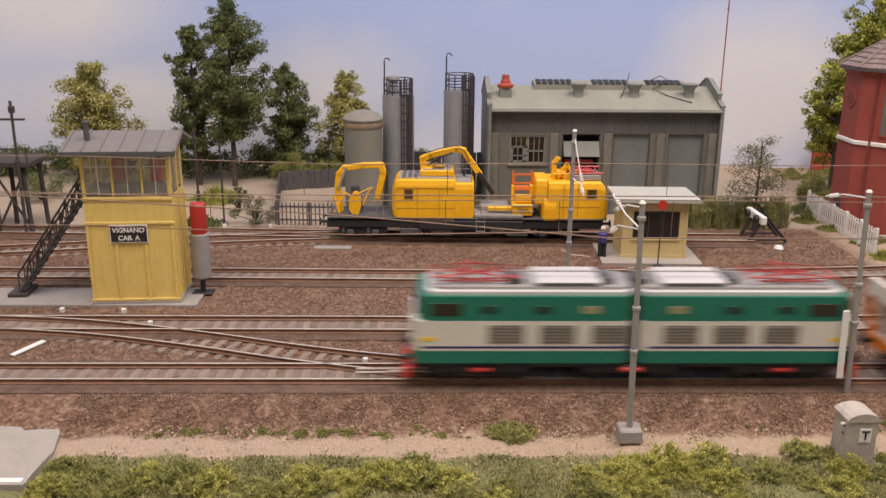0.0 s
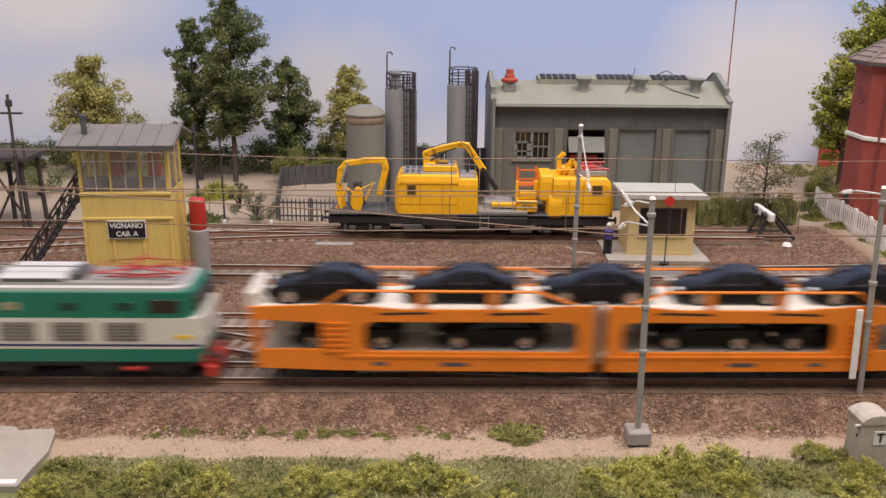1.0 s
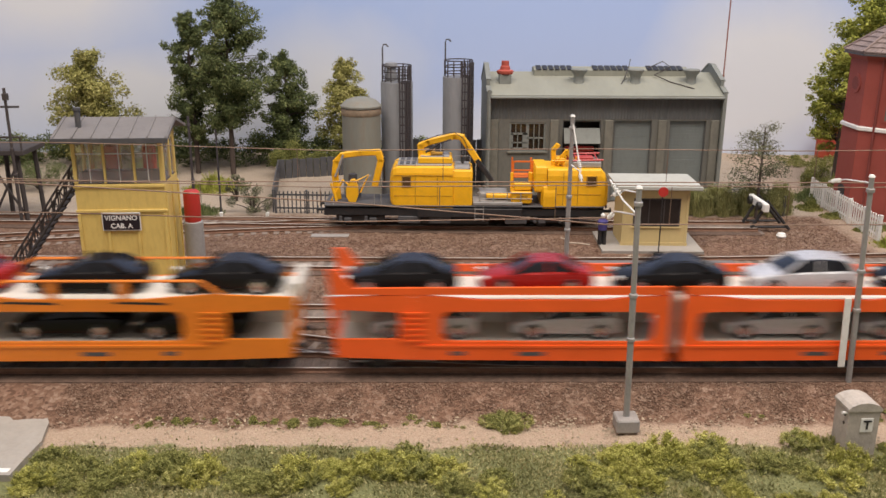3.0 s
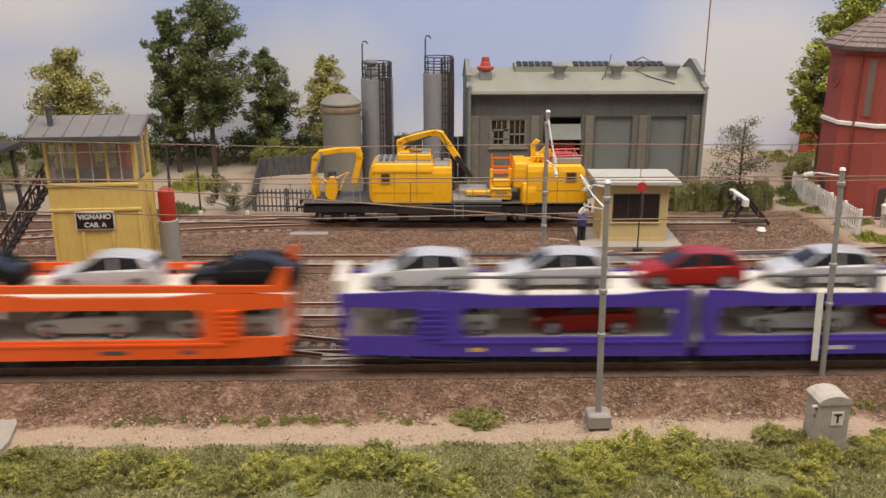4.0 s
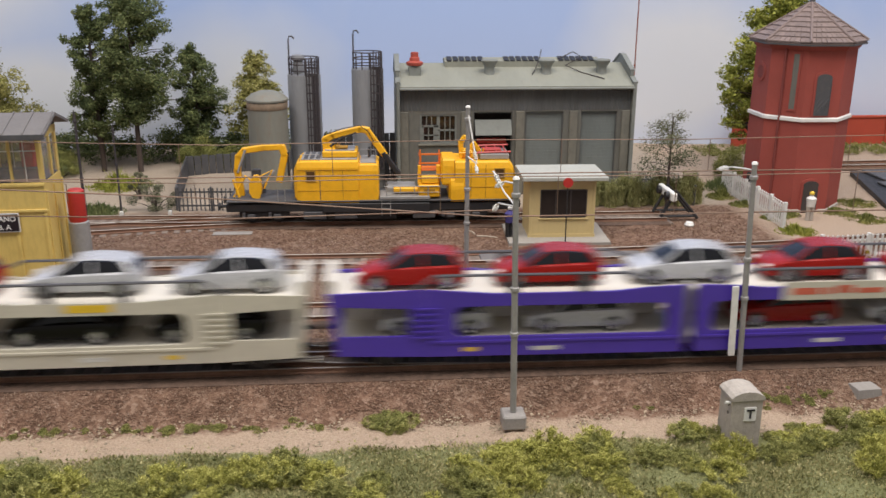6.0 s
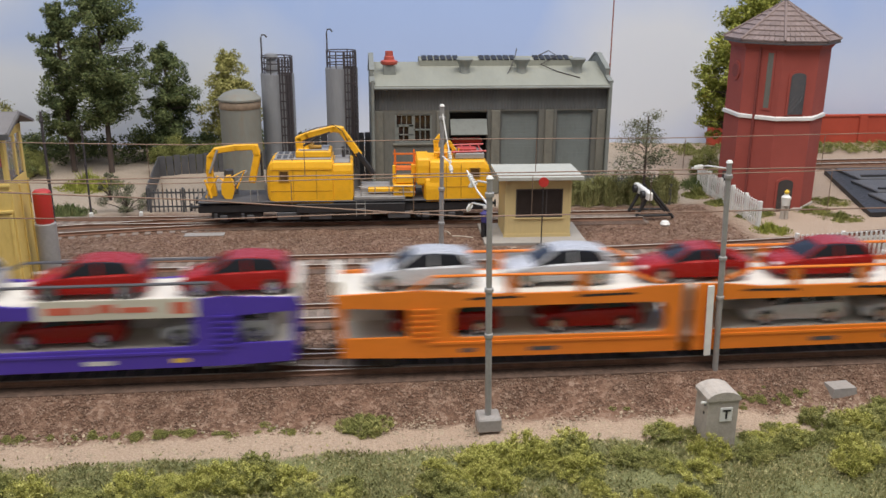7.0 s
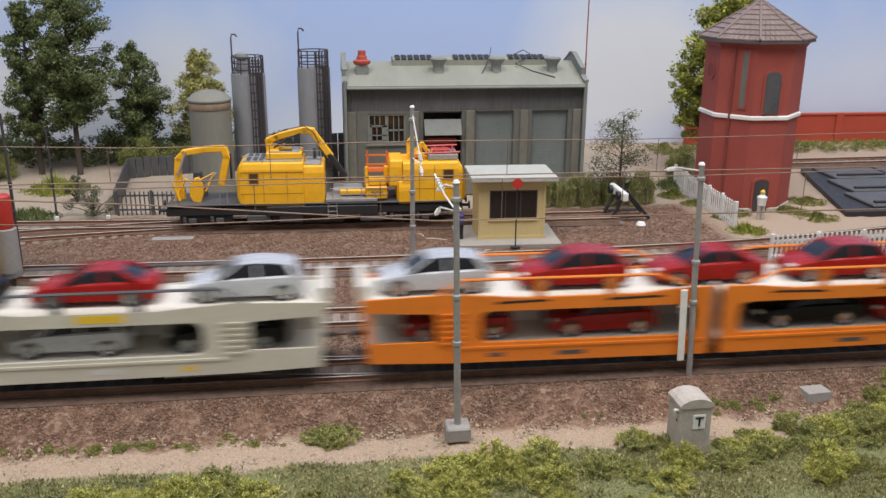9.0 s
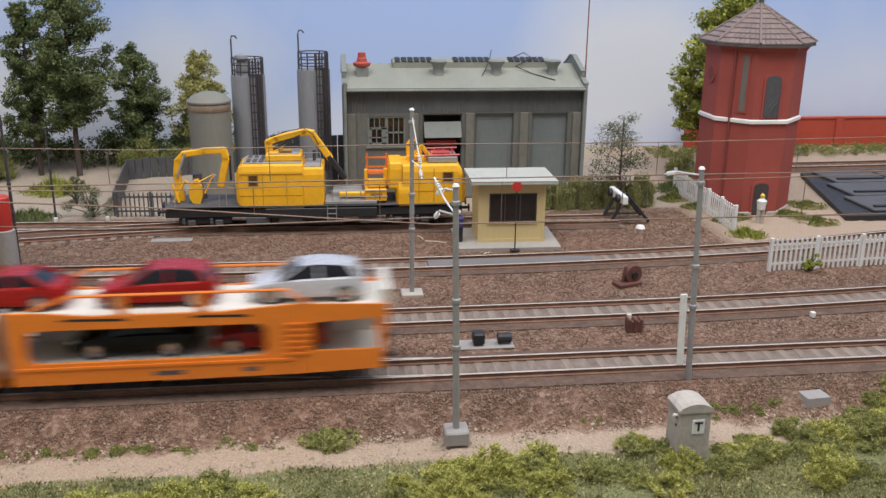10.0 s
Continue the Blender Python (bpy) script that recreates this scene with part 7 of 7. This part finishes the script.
def locomotive():
    """Articulated electric locomotive; x 0 is its leading face, it runs towards minus x."""
    ob = thing("locomotive", 0, 0, 0, 0, "green and white articulated electric locomotive with red pantographs", "locomotive")
    L = 17.4
    half = L / 2
    for k, (a, b) in enumerate(((0.25, half - 0.12), (half + 0.12, L - 0.25))):
        nose_lo = k == 0

        def layer(z0, z1, w, back, r):
            """A band of the body, its cab end raked by back."""
            x0, x1 = (a + back, b) if nose_lo else (a, b - back)
            return Shape().prism(rounded_plan(x0, x1, w, r, 3), z0, z1, "z")

        body = part("body_skirt", layer(0.95, 1.45, 1.43, 0.0, 0.35), M_GREEN, ob, "green lower body band")
        part("body_side", layer(1.452, 2.65, 1.43, 0.02, 0.4), M_LOCOWHITE, ob, "off-white body side")
        part("body_upper", layer(2.652, 3.62, 1.42, 0.3, 0.4), M_GREEN, ob, "green upper body band")
        part("roof", layer(3.622, 3.76, 1.28, 0.6, 0.4), M_LOCOROOF, ob, "light grey roof", smooth=False)
        part("roof_top", layer(3.762, 3.86, 1.0, 0.8, 0.4), M_GREY, ob)
        for s in (-1, 1):
            y = s * 1.43
            y0, y1 = sorted((y, y + s * 0.012))
            part("stripe", Shape().box(a + 0.4, y0, 1.56, b - 0.05, y1, 1.64), M_STRIPE, ob, "dark blue waist stripe")
            n0 = a + 2.9 if nose_lo else a + 0.95
            for j in range(3):
                x = n0 + j * (1.96 if nose_lo else 1.9)
                g = part("side_grille", Shape().box(x, min(y, y + s * 0.02), 1.76, x + 1.36, max(y, y + s * 0.02), 2.5, 0.008), M_GRILLE, ob, "grey louvred grille")
                for q in range(5):
                    zz = 1.85 + q * 0.13
                    part("slat", Shape().box(x + 0.05, min(y, y + s * 0.04), zz, x + 1.27, max(y, y + s * 0.04), zz + 0.05), M_GRILLE, g)
            for x in ((a + 2.6, a + 4.6, a + 6.4) if nose_lo else (a + 1.1, a + 3.2, a + 5.2)):
                wy = s * 1.42
                part("side_window", Shape().box(x, min(wy, wy + s * 0.015), 2.95, x + 0.7, max(wy, wy + s * 0.015), 3.25, 0.005), M_GLASSPALE if x in (a + 6.4, a + 1.1) else M_LOCOGLASS, ob)
            xc = a + 0.75 if nose_lo else b - 1.9
            wy = s * 1.42
            part("cab_window", Shape().box(xc, min(wy, wy + s * 0.015), 2.85, xc + 1.15, max(wy, wy + s * 0.015), 3.35, 0.005), M_GLASSDARK, ob, "cab side window")
            xl = a + 0.35 if nose_lo else b - 1.0
            part("yellow_label", Shape().box(xl, min(y, y + s * 0.014), 1.85, xl + 0.6, max(y, y + s * 0.014), 2.0), M_YLABEL, ob)
        xf = a + 0.12 if nose_lo else b - 0.36
        part("windscreen", Shape().box(xf + (0.08 if nose_lo else -0.02), -1.1, 2.83, xf + (0.28 if nose_lo else 0.18), 1.1, 3.38, 0.02), M_GLASSDARK, ob, "dark windscreen")
        # roof gear
        cx = a + 2.4 if nose_lo else b - 2.4
        p = part("pantograph", Shape().tube([(cx - 1.3, -0.6, 3.98), (cx + 1.3, -0.6, 3.98)], 0.045, 5).tube([(cx - 1.3, 0.6, 3.98), (cx + 1.3, 0.6, 3.98)], 0.045, 5), M_PANTO, ob, "folded red pantograph")
        for s in (-0.75, 0.75):
            part("arm", Shape().tube([(cx, s * 0.6, 4.0), (cx + 1.6, s, 4.16), (cx, s * 0.8, 4.3), (cx - 1.6, s, 4.16), (cx, s * 0.6, 4.0)], 0.04, 5), M_PANTO, p)
        for dx in (-1.6, -0.55, 0.55, 1.6):
            part("cross_bar", Shape().tube([(cx + dx, -0.75, 4.12), (cx + dx, 0.75, 4.12)], 0.05, 5), M_PANTO, p)
        part("contact_strip", Shape().tube([(cx - 0.25, -0.95, 4.34), (cx - 0.25, 0.95, 4.34)], 0.06, 5), M_PANTO, p)
        for dx in (-0.9, 0.9):
            for s in (-0.55, 0.55):
                part("insulator", Shape().lathe(cx + dx, s, [(0.09, 3.84), (0.12, 3.88), (0.07, 3.92), (0.09, 3.96)], 8), M_LOCOROOF, p)
        bx = a + 4.3 if nose_lo else a + 0.5
        part("resistor_housing", Shape().box(bx + 0.35, -0.95, 3.86, bx + 2.9, 0.95, 4.06, 0.05), M_LOCOROOF, ob)
        part("roof_grid", Shape().box(bx + 0.5, -0.97, 3.9, bx + 2.75, -0.95, 4.0), M_DARKGREY, ob)
        part("bus_bar", Shape().tube([(bx - 0.6, -0.4, 4.3), (bx + 3.2, -0.4, 4.3)], 0.035, 5), M_GREY, ob)
        for gx in (bx - 0.3, bx + 3.15):
            part("roof_box", Shape().box(gx - 0.3, -0.7, 3.86, gx + 0.25, 0.5, 4.12, 0.04), M_DARKGREY, ob)
        part("horn", Shape().tube([(cx - (1.6 if nose_lo else -1.6), 0.6, 3.92), (cx - (1.2 if nose_lo else -1.2), 0.6, 3.92)], 0.08, 8), M_GREY, ob)
    for xa in (0.4, half + 0.3):
        part("underframe", Shape().box(xa, -1.2, 0.7, xa + half - 0.7, 1.2, 0.95), M_BLACK, ob)
    part("bellows", Shape().box(half - 0.14, -1.2, 0.95, half + 0.14, 1.2, 3.6), M_BLACK, ob, "black articulation bellows")
    # three bogies
    for c in (2.9, half, L - 2.9):
        bg = part("bogie", Shape().box(c - 1.9, -1.22, 0.42, c + 1.9, -1.02, 0.78, 0.06).box(c - 1.9, 1.02, 0.42, c + 1.9, 1.22, 0.78, 0.06).box(c - 0.5, -1.0, 0.4, c + 0.5, 1.0, 0.8), M_BLACK, ob, "black bogie frame")
        for dx in (-1.35, 1.35):
            for s in (-0.72, 0.72):
                wheelset("wheel", c + dx, 0.58, s, M_BLACK, bg)
        for s in (-1, 1):
            part("brake_cylinder", Shape().tube([(c - 0.4, s * 1.28, 0.62), (c + 0.4, s * 1.28, 0.62)], 0.1, 10), M_RED, bg, "red brake cylinder")
    for x, d in ((0.25, -1), (L - 0.25, 1)):
        part("buffer_beam", Shape().box(min(x, x - d * 0.1), -1.3, 0.72, max(x, x - d * 0.1) + 0.001, 1.3, 1.15), M_RED, ob, "red buffer beam")
        for s in (-0.88, 0.88):
            part("buffer", Shape().tube([(x, s, 0.98), (x + d * 0.3, s, 0.98)], 0.12, 8).tube([(x + d * 0.3, s, 0.98), (x + d * 0.38, s, 0.98)], 0.26, 14), M_BLACK, ob)
        part("snow_plough", Shape().box(min(x, x + d * 0.3), -1.2, 0.2, max(x, x + d * 0.3), 1.2, 0.68, 0.05), M_PLOUGH, ob)
        for s in (-0.95, 0.95):
            part("headlight", Shape().tube([(x + d * 0.02, s, 1.85), (x - d * 0.12, s, 1.85)], 0.14, 12), LAMP, ob)
    return ob


UNIT = 12.72  # length of one half of a carrier
PITCH = 26.9  # from one carrier to the next


def carrier(index, material, colour_word, railing, deck_mat):
    ob = thing("car_carrier", 0, 0, 0, 0, f"{colour_word} two-unit double-deck car carrier wagon", "wagon", "car carrier wagons")
    tall = railing == "tall"
    for k in (0, 1):
        # outer end at u = 0, joint at u = UNIT; the second half is turned round
        def fx(u):
            end = max(0.0, (3 - u) / 3)
            if k == 0:
                return u - (0.35 * end if material in (M_BLUE, M_WHITE) else 0.0)
            return 2 * UNIT + 0.1 - u - (0.9 * end if tall else 0.55 * end if material is M_BLUE else 0.0)

        def outline(pts):
            return [(fx(u), z) for u, z in pts]

        top = 3.2
        for s in (-1, 1):
            lo, hi = sorted((s * 1.30, s * 1.42))
            # main panel with the long window opening; joint post and ladder post stay solid
            side = part("side_panel", Shape().frame_panel(outline([(3.0, 0.62), (7.5, 0.59), (UNIT - 0.17, 0.56), (UNIT - 0.17, top - 0.03), (UNIT - 1.6, top - 0.08), (UNIT - 2.8, top - 0.2), (5.6, top - 0.2), (4.4, top - 0.1), (3.0, top)]), outline([(4.1, 1.36), (7.5, 1.345), (UNIT - 0.78, 1.33), (UNIT - 0.78, 2.5), (UNIT - 1.6, 2.54), (UNIT - 2.8, 2.54), (5.6, 2.54), (4.6, 2.54), (4.1, 2.54)]), lo, hi), material, ob)
            r = 0.32
            for (cu, cz, du, dz) in ((4.1, 1.36, 1, 1), (UNIT - 0.78, 1.33, -1, 1), (4.1, 2.54, 1, -1), (UNIT - 0.78, 2.54, -1, -1)):
                fil = [(cu, cz)] + [(cu + du * r * (1 - math.cos(radians(a))), cz + dz * r * (1 - math.sin(radians(a)))) for a in (0, 22, 45, 68, 90)]
                part("corner_fillet", Shape().prism(outline(fil), lo + 0.005, hi - 0.005, "y"), material, side)
            part("end_panel", Shape().frame_panel(outline([(0.15, 0.72), (2.99, 0.62), (2.99, top), (-0.1, top - 0.1)]), outline([(0.3, 1.45), (2.5, 1.45), (2.5, 2.5), (0.2, 2.62)]), lo + 0.01, hi - 0.01), material, ob)
            part("sill_rib", Shape().prism(outline([(3.2, 1.14), (UNIT - 0.4, 1.11), (UNIT - 0.4, 1.2), (3.2, 1.23)]), *sorted((s * 1.42, s * 1.46)), "y"), material, side)
            for q in range(6):
                z = 1.35 + q * 0.22
                part("ladder_rung", Shape().prism(outline([(2.62, z), (3.45, z), (3.45, z + 0.07), (2.62, z + 0.07)]), *sorted((s * 1.42, s * 1.47)), "y"), material, side)
            for u0, u1 in ((4.6, 6.6), (8.6, 10.8)) if material is M_ORANGE else ():
                part("slot", Shape().prism(outline([(u0, 2.8), (u1, 2.85), (u1 - 0.2, 2.93), (u0 + 0.1, 2.9)]), *sorted((s * 1.415, s * 1.425)), "y"), M_BLACK, side)
            if not tall:
                rail = Shape()
                pts = [(fx(2.6), s * 1.38, top), (fx(3.4), s * 1.38, top + 0.52), (fx(UNIT - 2.3), s * 1.38, top + 0.5), (fx(UNIT - 1.0), s * 1.38, top + 0.02)]
                rail.tube(pts, 0.055, 6)
                for u in (6.0, 8.6):
                    rail.box(min(fx(u), fx(u + 0.35)), s * 1.38 - 0.03, top - 0.22, max(fx(u), fx(u + 0.35)), s * 1.38 + 0.03, top + 0.5)
                part("deck_railing", rail, M_WIREDARK if railing == "wire" else material, ob)
            else:
                part("deck_coaming", Shape().prism(outline([(0.0, top), (UNIT - 0.2, top), (UNIT - 0.2, top + 0.32), (0.9, top + 0.25), (0.3, top + 0.95), (-0.1, top + 0.95)]), lo, hi, "y"), material, ob)
        xa, xb = sorted((fx(-0.1), fx(UNIT - 0.1)))
        part("upper_deck", Shape().box(xa, -1.29, top - 0.34, xb, 1.29, top - 0.2, 0.01), deck_mat, ob, "light grey upper deck")
        xa, xb = sorted((fx(0.2), fx(UNIT - 0.1)))
        part("lower_deck", Shape().box(xa, -1.29, 1.06, xb, 1.29, 1.2, 0.01), deck_mat, ob, "light grey lower deck")
        part("inner_wall", Shape().box(*(lambda a, b: (a, 0.92, 1.2, b, 1.0, 2.85))(*sorted((fx(0.3), fx(UNIT - 0.4))))), deck_mat, ob, "pale inner side wall")
        if not tall:
            flap = Shape().prism(outline([(-0.2, top - 0.3), (0.12, top - 0.3), (0.16, top + 0.28), (0.02, top + 0.38), (-0.18, top + 0.35)]), -1.2, 1.2, "y")
            part("end_flap", flap, deck_mat, ob, "raised pale loading flap")
        part("sill", Shape().box(*(lambda a, b: (a, -1.1, 0.62, b, 1.1, 1.06))(*sorted((fx(0.4), fx(UNIT - 0.2))))), M_BLACK, ob)
        for u in (1.7, UNIT - 1.5):
            for s in (-0.72, 0.72):
                wheelset("wheel", fx(u), 0.42, s, M_BLACK, ob)
            part("axle_box", Shape().box(*(lambda a, b: (a, -1.15, 0.3, b, 1.15, 0.6))(*sorted((fx(u - 0.35), fx(u + 0.35))))), M_BLACK, ob)
        for s in (-0.85, 0.85):
            part("buffer", Shape().tube([(fx(0.3), s, 0.98), (fx(-0.3), s, 0.98)], 0.1, 8).tube([(fx(-0.3), s, 0.98), (fx(-0.38), s, 0.98)], 0.24, 14), M_BLACK, ob)
        part("headstock", Shape().box(*(lambda a, b: (a, -1.3, 0.7, b, 1.3, 1.2))(*sorted((fx(0.1), fx(0.25))))), material, ob)
        for u, z, w, mt in ((6.9, 0.78, 1.0, M_LABELPALE if material in (M_WHITE, M_BLUE) else M_DARKGREY), (4.4, 0.8, 0.5, M_YLABEL if material in (M_WHITE, M_BLUE) else M_DARKGREY)):
            for s in (-1, 1):
                part("stencil", Shape().prism(outline([(u, z), (u + w, z), (u + w, z + 0.16), (u, z + 0.16)]), *sorted((s * 1.42, s * 1.428)), "y"), mt, ob, "small printed data panel")
        if material is M_WHITE:
            for s in (-1, 1):
                part("plate", Shape().prism(outline([(6.6, 2.66), (8.2, 2.66), (8.2, 2.94), (6.6, 2.94)]), *sorted((s * 1.42, s * 1.43)), "y"), M_ORANGE if k == 0 else M_YLABEL, ob, "coloured marking panel")
    part("joint_plate", Shape().box(UNIT - 0.09, -1.0, 0.7, UNIT + 0.19, 1.0, 3.15, 0.02), M_GREY, ob, "grey bellows plate between the halves")
    part("drawbar", Shape().box(UNIT - 0.4, -0.15, 0.62, UNIT + 0.5, 0.15, 0.8), M_BLACK, ob)
    return ob


M_LABELPALE = paint("stencil_pale", (0.6, 0.59, 0.56), 0.5)
M_WIREDARK = paint("wire_rail_dark", (0.1, 0.1, 0.11), 0.5, 0.4)

# colour, rail type, cars on the upper deck, cars below (front half, then rear half)
WAGONS = [
    (M_ORANGE, "orange", "tube", "kkkkk", "kkkk", "sedan"),
    (M_ORANGE, "orange", "tube", "kkrkk", "kkkk", "sedan"),
    (M_REDORANGE, "red-orange", "tall", "krksk", "ssss", "sedan"),
    (M_BLUE, "violet-blue", "wire", "ssrss", "srsr", "hatch"),
    (M_WHITE, "cream-white", "wire", "ssrss", "kkkk", "hatch"),
    (M_BLUE, "violet-blue", "wire", "rrsrr", "ssrs", "hatch"),
    (M_ORANGE, "orange", "tube", "ssrrr", "rrss", "hatch"),
    (M_WHITE, "cream-white", "wire", "rskrs", "srsk", "sedan"),
    (M_ORANGE, "orange", "tube", "srrrs", "rrkr", "hatch"),
]
W1_FRONT = 11.0  # where the first carrier begins at the start

loco = locomotive()
loco.matrix_world = pose(-7.95 * S, 0, 0)
MOVING.append((loco, -7.95, 0, 0))
SETS = {}
for i, (mt, word, railing, upper, lower, kind) in enumerate(WAGONS):
    key = (word, railing)
    x = W1_FRONT + PITCH * i
    xw = x - (0.5 if i == 6 else 0.0)
    if key in SETS:
        wag = copy_thing(SETS[key], pose(xw * S, 0, 0))
    else:
        wag = SETS[key] = carrier(i, mt, word, railing, M_DECK)
        wag.matrix_world = pose(xw * S, 0, 0)
    MOVING.append((wag, xw, 0, 0))
    if i == 5:
        # a cream advertising board with unreadable red writing hangs on the second half
        advert = part("advert_board", Shape().box(16.2, -1.47, 2.5, 21.6, -1.432, 3.22, 0.01), M_WHITE, wag, "cream board with blurred red writing")
        for xa, xb, za, zb in ((16.55, 17.6, 2.72, 2.98), (17.75, 18.1, 2.72, 2.98), (18.25, 18.85, 2.76, 3.06), (19.0, 20.1, 2.74, 2.94), (20.75, 21.35, 2.66, 3.08)):
            part("writing_bar", Shape().box(xa, -1.478, za, xb, -1.471, zb), M_WRITING, advert, "red bar of writing")
    top = 3.2
    for j, c in enumerate(upper):
        k2 = "sedan" if (c == "k" or (kind == "sedan" and c != "s") or (word == "orange" and c == "r" and j == 2)) else "hatch"
        model_car(x + 2.55 + 5.08 * j, 0, top - 0.2, k2, c)
    for j, c in enumerate(lower):
        u = (3.4, 8.8, 16.85, 21.5 if word == "orange" else 22.1)[j]
        model_car(x + u, 0, 1.2, "sedan" if c == "k" else "hatch", c)

# how far the train has run, in prototype metres
RUN = [(0.0, 0.0), (1.0, 24.6), (2.5, 62.55), (4.5, 112.9), (5.5, 138.3), (7.0, 176.8), (7.5, 189.3), (8.0, 202.5), (8.5, 215.4), (9.0, 229.0), (9.5, 241.1), (10.0, 253.75)]


def motions():
    for ob, x, y, z in MOVING:
        walk(ob, [(t, pose((x - d) * S, y * S, z * S)) for t, d in RUN])


motions()
